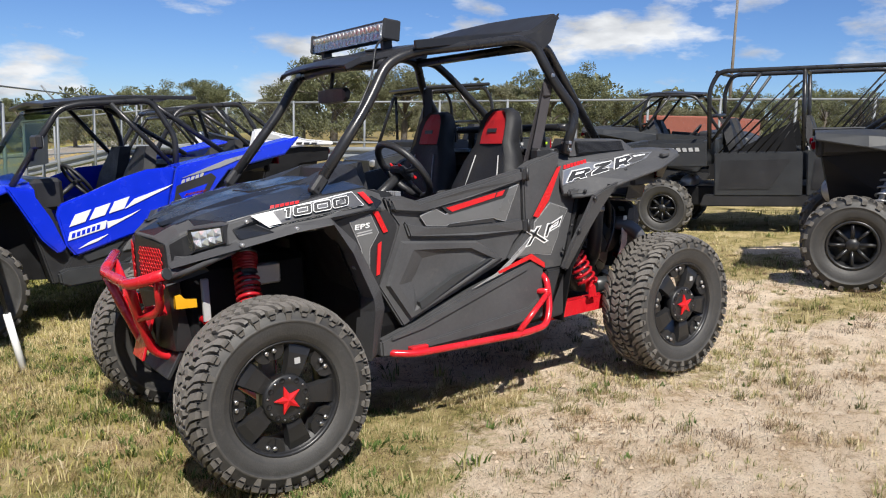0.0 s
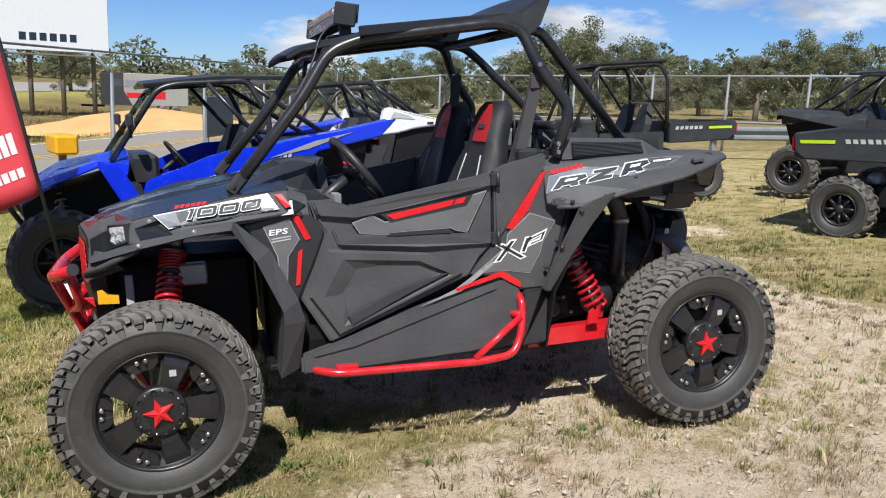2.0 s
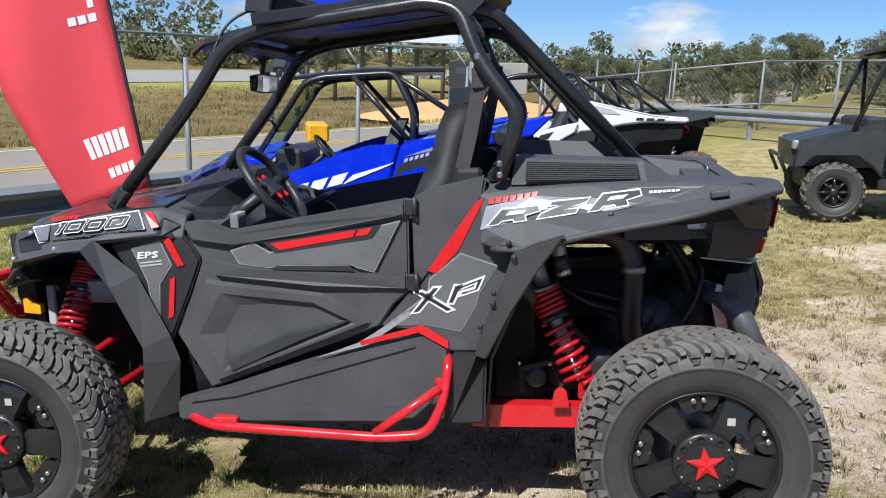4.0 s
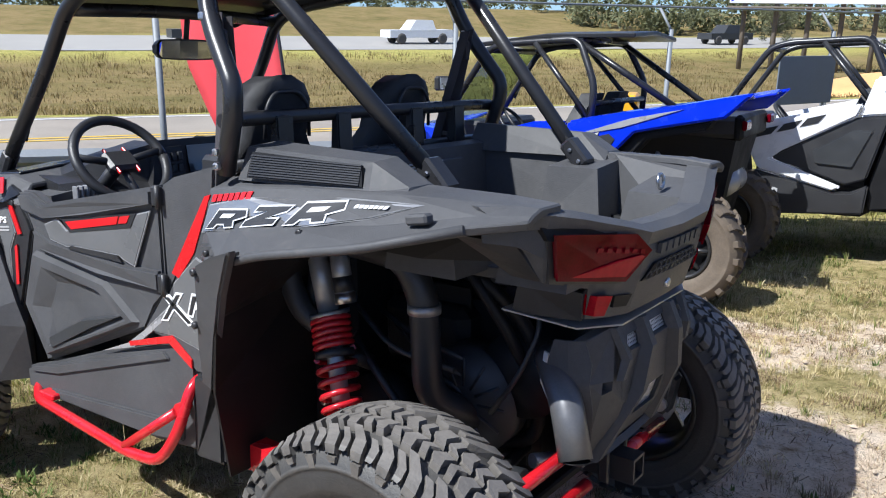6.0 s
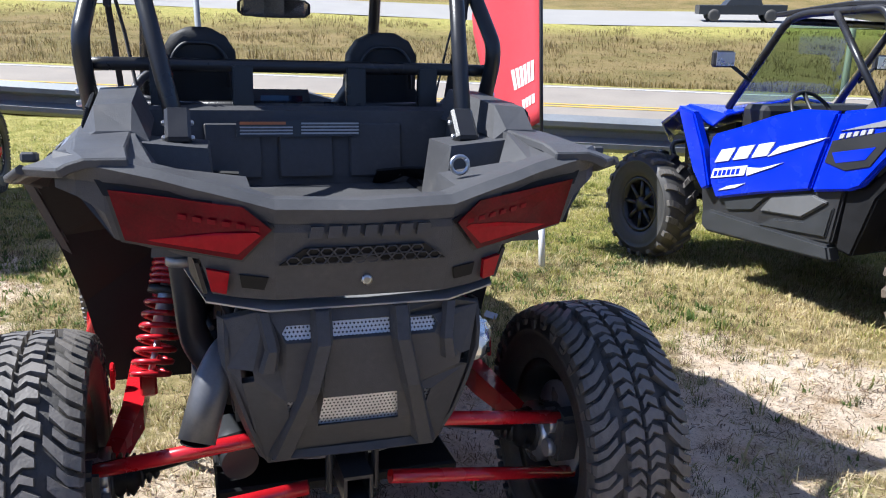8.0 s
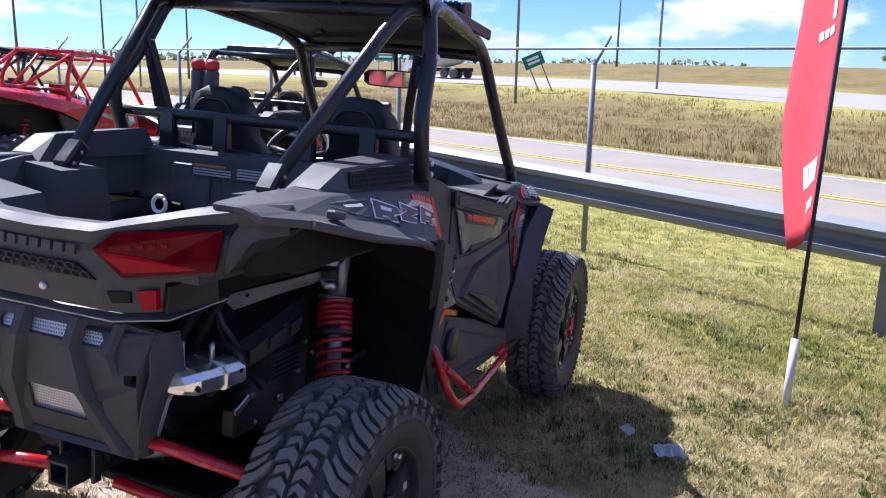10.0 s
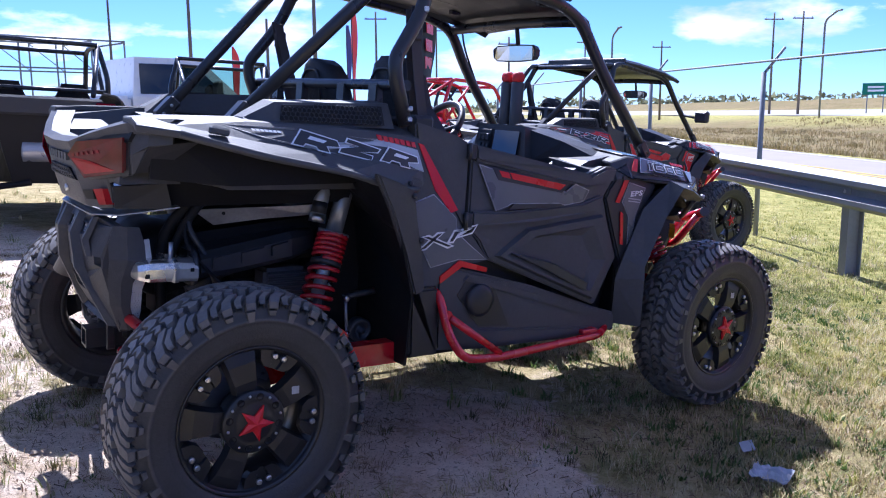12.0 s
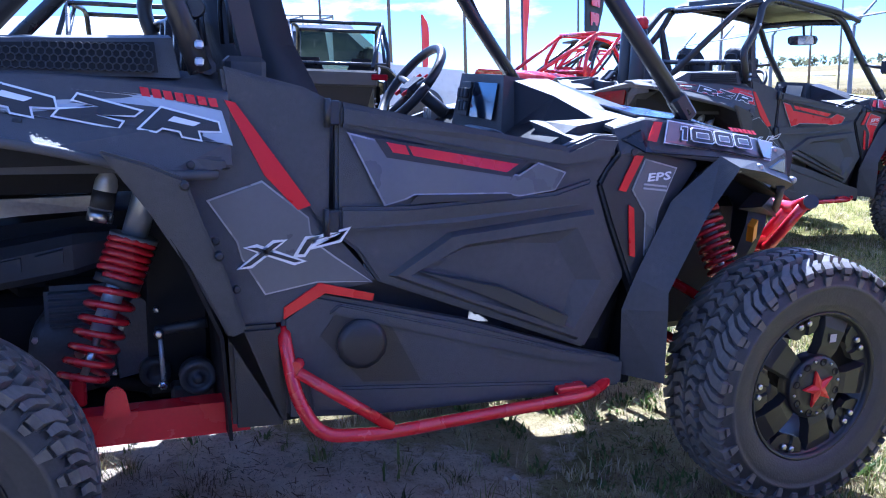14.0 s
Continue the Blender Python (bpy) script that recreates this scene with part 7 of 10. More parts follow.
fieldc = gramp(gnoise(0.35, 12, 0.75).outputs["Fac"], [(0.30, (0.11, 0.10, 0.032)), (0.46, (0.18, 0.145, 0.055)), (0.58, (0.24, 0.18, 0.08)), (0.75, (0.20, 0.16, 0.062))])
abare, adry = gn.new("ShaderNodeAttribute"), gn.new("ShaderNodeAttribute")
abare.attribute_name, adry.attribute_name = "bare", "dry"
edge = gn.new("ShaderNodeMath")
edge.operation = "MULTIPLY_ADD"
edge.inputs[1].default_value = 0.9
gl.new(gnoise(16, 8, 0.75).outputs["Fac"], edge.inputs[0])
sub = gn.new("ShaderNodeMath")
sub.operation = "SUBTRACT"
sub.inputs[1].default_value = 0.45
gl.new(abare.outputs["Fac"], sub.inputs[0])
gl.new(sub.outputs[0], edge.inputs[2])
sharp = gramp(edge.outputs[0], [(0.42, (0, 0, 0)), (0.60, (1, 1, 1))])
m1, m2 = gn.new("ShaderNodeMixRGB"), gn.new("ShaderNodeMixRGB")
gl.new(sharp.outputs["Color"], m1.inputs[0])
# greener towards the road's side of the lot
greenc = gramp(gnoise(3.4, 12, 0.78).outputs["Fac"], [(0.30, (0.125, 0.130, 0.030)), (0.44, (0.265, 0.260, 0.064)), (0.56, (0.42, 0.370, 0.120)), (0.74, (0.52, 0.45, 0.19))])
alush, m0 = gn.new("ShaderNodeAttribute"), gn.new("ShaderNodeMixRGB")
alush.attribute_name = "lush"
gl.new(alush.outputs["Fac"], m0.inputs[0])
gl.new(grassc.outputs["Color"], m0.inputs[1])
gl.new(greenc.outputs["Color"], m0.inputs[2])
gl.new(m0.outputs[0], m1.inputs[1])
gl.new(sandc.outputs["Color"], m1.inputs[2])
gl.new(adry.outputs["Fac"], m2.inputs[0])
gl.new(m1.outputs[0], m2.inputs[1])
gl.new(fieldc.outputs["Color"], m2.inputs[2])
# crumbs of dark litter, roots and small pale stones mixed into the surface
crumb = gramp(gnoise(85, 5, 0.85).outputs["Fac"], [(0.38, (0.17, 0.125, 0.09)), (0.425, (0.95, 0.93, 0.91)), (0.58, (1.0, 1.0, 1.0)), (0.66, (1.22, 1.20, 1.16))])
mulch = gramp(gnoise(11, 9, 0.8).outputs["Fac"], [(0.38, (0.50, 0.40, 0.31)), (0.45, (1.0, 1.0, 1.0))])
mm = m2.outputs[0]
for g in (crumb, mulch):
    mx = gn.new("ShaderNodeMixRGB")
    mx.blend_type = "MULTIPLY"
    mx.inputs[0].default_value = 0.85 if g is crumb else 0.60
    gl.new(mm, mx.inputs[1])
    gl.new(g.outputs["Color"], mx.inputs[2])
    mm = mx.outputs[0]
gl.new(mm, gp.inputs["Base Color"])
gb = gn.new("ShaderNodeBump")
gb.inputs["Strength"].default_value, gb.inputs["Distance"].default_value = 0.9, 0.030
gl.new(gnoise(34, 14, 0.86).outputs["Fac"], gb.inputs["Height"])
gl.new(gb.outputs["Normal"], gp.inputs["Normal"])
gme.materials.append(GROUND)
tagged(new("ground", gme), "worn grass and pale sandy dirt lot falling to the road", "ground", kind="structure")


def strip(name, u0, u1, lift, mat, label, cat, v0=-240, v1=240, step=4.0, level=None, parent=None):
    """A ribbon beside the rail, between two distances from it."""
    bm = bmesh.new()
    rows = []
    for v in np.arange(v0, v1 + 0.1, step):
        row = []
        for u in np.linspace(u0, u1, 4):
            p = RAIL0 + RAILN * float(u) + RAILD * float(v)
            row.append(bm.verts.new((p.x, p.y, float(ground_z(p.x, p.y)) + lift)))
        rows.append(row)
    for a, b in zip(rows, rows[1:]):
        for k in range(3):
            bm.faces.new((a[k], a[k + 1], b[k + 1], b[k]))
    ob = part(name, bm, mat, parent)
    if parent is None:
        tagged(ob, label, cat, kind="structure")
    return ob


ASPH = material("worn_pale_asphalt", (0.27, 0.235, 0.195), 0.92, vary=0.15, scale=1.2, bump=0.4, bump_scale=60)
CONCR = material("pale_highway_concrete", (0.31, 0.295, 0.27), 0.85, vary=0.1, scale=0.6)
YLINE = material("yellow_road_paint", (0.62, 0.40, 0.04), 0.7, vary=0.2)
road = strip("road", 5.0, 12.0, 0.03, ASPH, "pale worn asphalt frontage road with a double yellow line", "road")
strip("centre_line", 8.45, 8.57, 0.038, YLINE, "", "", parent=road)
strip("centre_line", 8.75, 8.87, 0.038, YLINE, "", "", parent=road)
strip("edge_line", 11.6, 11.72, 0.038, WHITE, "", "", parent=road)
highway = strip("highway", 46, 58, 0.05, CONCR, "pale concrete highway on a low bank", "road")


def on_lot(x, y, turn=0.0, lift=0.0):
    return SITE @ pose(x, y, lift, 0, 0, turn)


def on_ground(x, y, turn=0.0):
    return pose(x, y, float(ground_z(x, y)), 0, 0, turn)


# ---- guard rail and fence along the verge ----
rail_turn = math.degrees(math.atan2(RAILD.y, RAILD.x))
guard_rail = thing("guard_rail", Matrix.Identity(4), "galvanised steel W-beam guard rail on steel posts", "guard rail")
prof = [(-0.04, 0.0), (0.04, 0.045), (0.04, 0.085), (-0.04, 0.125), (-0.04, 0.185), (0.04, 0.225), (0.04, 0.265), (-0.04, 0.31)]
SPAN = 3.81


def rail_lift(p):
    """The verge under the rail climbs a little against the lot's slope."""
    v = (p.x - RAIL0.x) * RAILD.x + (p.y - RAIL0.y) * RAILD.y
    return min(max(0.155 - 0.024 * v, 0.03), 0.24)


for k in range(-6, 9):
    a = RAIL0 + RAILD * (k * SPAN)
    b = RAIL0 + RAILD * ((k + 1) * SPAN)
    rows = []
    for p in (a - RAILD * 0.12, b):
        z = -(LOT.x * p.x + LOT.y * p.y) / LOT.z + 0.46 + rail_lift(p)
        rows.append([(p.x + RAILN.x * -(d + 0.10 + (0.004 if p is not b else 0)), p.y + RAILN.y * -(d + 0.10 + (0.004 if p is not b else 0)), z + h) for d, h in prof])
    part("rail_beam", shell(loft(rows), 0.004), GALV, guard_rail)
    z = -(LOT.x * a.x + LOT.y * a.y) / LOT.z + rail_lift(a)
    bm = box((0.012, 0.15, 1.15), (0, 0, 0.15))
    box((0.10, 0.012, 1.15), (0, 0.075, 0.15), bm=bm)
    box((0.10, 0.012, 1.15), (0, -0.075, 0.15), bm=bm)
    bmesh.ops.transform(bm, matrix=pose(a.x, a.y, z, 0, 0, rail_turn), verts=bm.verts)
    post = part("rail_post", bm, GALV, guard_rail)
    part("rail_bolt", lathe([(0.018, -0.006), (0.018, 0.0)], 8, axis="x", centre=(0, 0, 0)), STEEL, post, m=pose(a.x - RAILN.x * 0.10, a.y - RAILN.y * 0.10, z + 0.615, 0, 0, rail_turn + 90))

fence = thing("chain_link_fence", Matrix.Identity(4), "chain-link fence with angled barbed-wire arms, wire mostly gone", "fence")
for k in range(-5, 9):
    p = RAIL0 + RAILN * 0.55 + RAILD * (0.62 + k * 3.05)
    z = float(ground_z(p.x, p.y))
    fp = part("fence_post", tube([(p.x, p.y, z - 0.3), (p.x, p.y, z + 1.95)], 0.030, 10, 0), GALV, fence)
    q = p + RAILN * 0.26
    part("barb_arm", tube([(p.x, p.y, z + 1.93), (q.x, q.y, z + 2.24)], 0.018, 8, 0), GALV, fp)
for h in (1.94,):
    ends = []
    for k in (-5, 8):
        p = RAIL0 + RAILN * 0.55 + RAILD * (0.62 + k * 3.05)
        ends.append((p.x, p.y, float(ground_z(p.x, p.y)) + h))
    part("top_rail", tube([ends[0], ends[1]], 0.014, 8, 0), GALV, fence)

# ---- other machines on the lot ----
WHEELS = {}


def plain_wheel(machine, x, y, s, R, W, r_rim, tyre_mat, rim_mat=RIM, lugs=20, mud=True, spokes=8):
    key = (R, W, r_rim, lugs, mud, spokes, s)
    if key not in WHEELS:
        h = W / 2
        a = bpy.data.meshes.new("tyre")
        bm = mirror_y(tyre_mesh(R, W, r_rim, lugs, 0.02, mud), s)
        bmesh.ops.recalc_face_normals(bm, faces=bm.faces)
        bm.to_mesh(a)
        bm.free()
        bm = lathe([(r_rim, -h * 0.8), (r_rim * 0.82, -h * 0.5), (r_rim * 0.80, h * 0.3), (r_rim, h * 0.75), (r_rim, h * 0.82), (r_rim * 0.9, h * 0.80), (r_rim * 0.85, h * 0.5)], 28, closed=True)
        lathe([(r_rim * 0.8, h * 0.2), (r_rim * 0.78, h * 0.28), (0.03, h * 0.34)], 24, bm=bm)
        lathe([(r_rim * 0.30, h * 0.2), (r_rim * 0.28, h * 0.68), (0.01, h * 0.72)], 16, bm=bm)
        for k in range(spokes):
            t = k * 2 * math.pi / spokes
            tube([(0.05 * math.cos(t), h * 0.6, 0.05 * math.sin(t)), (r_rim * 0.9 * math.cos(t), h * 0.62, r_rim * 0.9 * math.sin(t))], 0.016, 5, 0, bm)
        mirror_y(bm, s)
        bmesh.ops.recalc_face_normals(bm, faces=bm.faces)
        b = bpy.data.meshes.new("rim")
        bm.to_mesh(b)
        bm.free()
        WHEELS[key] = (a, b)
    a, b = (m.copy() for m in WHEELS[key])
    a.materials.append(tyre_mat)
    b.materials.append(rim_mat)
    w = new("tyre", a)
    w.parent, w.matrix_basis = machine, pose(x, y, R - 0.006)
    r = new("rim", b)
    r.parent = w
    return w


def bucket_seat(machine, x, y, mat, top=1.30):
    seat = part("seat", bevel(loft([[(x - 0.05 + 0.26 * k, y - w, z), (x - 0.05 + 0.26 * k, y + w, z), (x + 0.05 + 0.26 * k, y + w, z), (x + 0.05 + 0.26 * k, y - w, z)] for k, z, w in ((0, 0.62, 0.21), (0.3, 0.85, 0.22), (0.6, 1.08, 0.20), (0.85, top - 0.06, 0.12), (0.95, top, 0.10))], closed=True), 0.02), mat, machine)
    part("seat_cushion", bevel(box((0.40, 0.42, 0.14), (x - 0.22, y, 0.62), 0), 0.03), mat, seat)
    return seat


def ring_wheel(machine, c, r=0.16, tilt=37):
    bm = lathe([(r, -0.014), (r + 0.014, 0), (r, 0.014), (r - 0.014, 0)], 24, axis="z", closed=True)
    tube([(-r, 0, 0), (r, 0, 0)], 0.012, 6, 0, bm)
    tube([(0, 0, 0), (0, -r, 0)], 0.012, 6, 0, bm)
    tube([(0, 0, 0), (0, 0, -0.25)], 0.018, 8, 0, bm)
    bmesh.ops.transform(bm, matrix=pose(*c, 0, 90 - tilt, 0), verts=bm.verts)
    return part("steering_wheel", bm, BLACKP, machine)


def italic(x, z, w, h, slant, slope):
    """A slanted block of a door's lettering."""
    return [(x, z), (x + w, z + slope * w), (x + w + slant, z + slope * w + h), (x + slant, z + h)]


def blade_flank(car, s, body, trim):
    """Wide flank with a pointed fender blade before the door and a faceted sill under it."""
    part("front_fender", bevel(shell(loft([[(-1.42, s * 0.25, 0.86), (-1.40, s * 0.36, 0.82), (-1.40, s * 0.38, 0.76)], [(-1.15, s * 0.34, 1.00), (-1.15, s * 0.58, 0.98), (-1.15, s * 0.68, 0.93)],
                                           [(-0.85, s * 0.40, 1.07), (-0.85, s * 0.70, 1.08), (-0.85, s * 0.79, 1.05)], [(-0.60, s * 0.42, 1.07), (-0.62, s * 0.60, 1.03), (-0.64, s * 0.68, 0.96)]]), 0.02), 0.005), body, car)
    part("fender_blade", side_panel([(-0.86, 1.07), (-0.70, 1.04), (-0.58, 0.82), (-0.50, 0.60), (-0.56, 0.57), (-0.66, 0.68)], s, 0.800, 0.07, 0.012), body, car)
    part("wheel_arch_liner", side_panel([(-0.74, 0.92), (-0.56, 0.90), (-0.44, 0.50), (-0.46, 0.36), (-0.60, 0.34), (-0.66, 0.60)], s, 0.72, 0.12, 0.012), trim, car)
    door = part("door", side_panel([(-0.52, 0.92), (-0.30, 0.99), (-0.05, 1.08), (0.14, 1.128), (0.372, 1.138), (0.30, 0.90), (0.25, 0.705), (-0.10, 0.625), (-0.44, 0.535), (-0.50, 0.62), (-0.545, 0.84)], s, 0.790, 0.05, 0.014), body, car)
    for k in range(3):
        part("door_mark", side_panel(italic(-0.47 + k * 0.145, 0.755 + k * 0.034, 0.115, 0.085, 0.05, 0.24), s, 0.797, 0.02, 0.001), WHITE, door)
    part("door_stripe", side_panel([(-0.06, 0.845), (0.28, 0.975), (0.33, 1.000), (0.02, 0.915)], s, 0.797, 0.02, 0.001), WHITE, door)
    plate_ = part("door_stripe", side_panel(italic(-0.49, 0.655, 0.27, 0.062, 0.02, 0.22), s, 0.797, 0.02, 0.001), WHITE, door)
    for k in range(6):
        part("door_mark", side_panel(italic(-0.465 + k * 0.036, 0.672 + k * 0.008, 0.024, 0.034, 0.008, 0.22), s, 0.800, 0.02, 0.0005), BLUE, plate_)
    part("door_stripe", side_panel([(-0.20, 0.715), (-0.02, 0.79), (0.06, 0.83), (-0.10, 0.775), (-0.20, 0.765)], s, 0.797, 0.02, 0.001), WHITE, door)
    part("door_stripe", side_panel([(-0.42, 0.590), (-0.28, 0.630), (-0.20, 0.672), (-0.34, 0.632)], s, 0.797, 0.02, 0.001), WHITE, door)
    low = part("lower_door", side_panel([(-0.45, 0.54), (-0.10, 0.63), (0.25, 0.71), (0.44, 0.74), (0.40, 0.44), (-0.40, 0.36), (-0.52, 0.44)], s, 0.750, 0.06, 0.012), trim, car)
    part("sill_facet", side_panel([(-0.40, 0.54), (-0.05, 0.62), (-0.16, 0.515), (-0.36, 0.475)], s, 0.764, 0.03, 0.008), GREYBODY, low)
    part("sill_facet", side_panel([(-0.02, 0.625), (0.24, 0.685), (0.36, 0.66), (0.20, 0.545), (-0.10, 0.525)], s, 0.768, 0.03, 0.008), GREYG, low)
    part("sill_facet", side_panel([(0.00, 0.50), (0.22, 0.53), (0.40, 0.64), (0.37, 0.47), (-0.12, 0.435)], s, 0.764, 0.03, 0.008), GREYBODY, low)
    part("sill", side_panel([(-0.57, 0.43), (-0.50, 0.455), (0.40, 0.435), (0.43, 0.35), (-0.50, 0.315), (-0.56, 0.34)], s, 0.772, 0.09, 0.014), GREYBODY, car)
    q = part("rear_fender", side_panel([(0.385, 1.138), (0.75, 1.200), (1.05, 1.240), (1.52, 1.325), (1.36, 1.175), (1.05, 1.120), (0.82, 1.075), (0.68, 0.930), (0.56, 0.775), (0.50, 0.745), (0.262, 0.700), (0.312, 0.90)], s, 0.790, 0.05, 0.014), body, car)
    part("fender_top", bevel(shell(loft([[(x, s * 0.76, z), (x, s * 0.62, z + 0.012), (x, s * yi, z - 0.01)] for x, z, yi in ((0.40, 1.135, 0.50), (0.75, 1.195, 0.48), (1.05, 1.235, 0.46), (1.46, 1.308, 0.44))]), 0.02), 0.005), body, q)
    part("fender_inset", side_panel([(0.36, 0.985), (0.66, 1.065), (0.70, 1.03), (0.60, 0.885), (0.46, 0.845), (0.33, 0.87)], s, 0.796, 0.02, 0.002), BLACKP, q)
    part("fender_stripe", side_panel([(0.40, 1.040), (0.80, 1.165), (1.12, 1.225), (0.74, 1.105)], s, 0.797, 0.02, 0.001), SILV, q)
    part("fender_stripe", side_panel([(0.37, 0.925), (0.62, 0.985), (0.57, 0.915), (0.40, 0.875)], s, 0.798, 0.02, 0.001), body, q)
    for k in range(5):
        part("number_mark", side_panel(italic(0.40 + k * 0.040, 1.000 + k * 0.010, 0.026, 0.026, 0.008, 0.25), s, 0.799, 0.02, 0.0005), LABELM, q)
    part("rear_arch_liner", side_panel([(0.44, 0.74), (0.56, 0.78), (0.82, 1.07), (1.28, 1.16), (1.25, 1.10), (0.88, 1.03), (0.62, 0.72), (0.52, 0.40), (0.42, 0.42)], s, 0.735, 0.16, 0.012), UNDER, car)


def wedge_flank(car, s, body, trim):
    """Two pale spears that meet at the door's front, round a dark pod, with an intake hump behind the seats."""
    part("front_fender", bevel(shell(loft([[(-1.42, s * 0.25, 0.86), (-1.40, s * 0.36, 0.82), (-1.40, s * 0.38, 0.76)], [(-1.15, s * 0.34, 1.00), (-1.15, s * 0.56, 0.97), (-1.15, s * 0.66, 0.92)],
                                           [(-0.80, s * 0.38, 1.07), (-0.80, s * 0.64, 1.05), (-0.80, s * 0.72, 0.95)], [(-0.52, s * 0.42, 1.05), (-0.52, s * 0.66, 1.03), (-0.52, s * 0.70, 0.72)]]), 0.02), 0.005), body, car)
    door = part("door", side_panel([(-0.52, 1.035), (-0.20, 1.105), (0.20, 1.190), (0.34, 1.215), (0.30, 1.120), (-0.20, 0.85), (-0.27, 0.795), (0.24, 0.60), (0.18, 0.565), (-0.36, 0.715)], s, 0.725, 0.05, 0.012), body, car)
    for k in range(3):
        part("door_mark", side_panel(italic(-0.40 + k * 0.16, 0.945 + k * 0.045, 0.125, 0.065, 0.05, 0.26), s, 0.731, 0.02, 0.001), BLACKP, door)
    part("door_pod", side_panel([(-0.22, 0.84), (0.30, 1.11), (0.52, 1.13), (0.40, 0.66), (0.26, 0.61), (-0.24, 0.79)], s, 0.700, 0.08, 0.014), trim, car)
    part("pod_facet", side_panel([(0.02, 0.86), (0.28, 1.02), (0.42, 1.02), (0.30, 0.74), (0.05, 0.76)], s, 0.716, 0.04, 0.010), GREYBODY, car)
    part("sill", side_panel([(-0.54, 0.66), (-0.36, 0.70), (0.18, 0.555), (0.30, 0.56), (0.42, 0.62), (0.40, 0.40), (-0.40, 0.36), (-0.55, 0.46)], s, 0.715, 0.10, 0.014), trim, car)
    part("sill_mark", side_panel([(-0.38, 0.605), (-0.20, 0.565), (-0.20, 0.535), (-0.38, 0.570)], s, 0.722, 0.02, 0.001), LABELM, car)
    q = part("rear_fender", side_panel([(0.345, 1.215), (0.40, 1.400), (0.46, 1.410), (0.76, 1.335), (1.05, 1.270), (1.40, 1.235), (1.38, 1.185), (1.05, 1.205), (0.75, 1.180), (0.54, 1.135), (0.31, 1.115)], s, 0.700, 0.10, 0.016), body, car)
    part("fender_vent", side_panel([(0.46, 1.30), (0.50, 1.365), (0.66, 1.325), (0.74, 1.275)], s, 0.706, 0.02, 0.001), LABELM, q)
    for k in range(3):
        part("fender_mark", side_panel(italic(0.88 + k * 0.10, 1.222 - k * 0.006, 0.07, 0.024, 0.01, -0.06), s, 0.7055, 0.02, 0.0005), BLACKP, q)
    part("fender_top", bevel(shell(loft([[(x, s * 0.69, z - 0.01), (x, s * 0.56, z + 0.004), (x, s * 0.42, z - 0.03)] for x, z in ((0.46, 1.405), (0.76, 1.335), (1.05, 1.27), (1.38, 1.23))]), 0.02), 0.005), trim, q)
    part("rear_arch_liner", side_panel([(0.42, 0.62), (0.54, 1.12), (0.76, 1.17), (1.06, 1.19), (1.38, 1.17), (1.34, 1.02), (0.96, 1.00), (0.72, 0.80), (0.58, 0.44), (0.42, 0.42)], s, 0.640, 0.16, 0.012), UNDER, car)


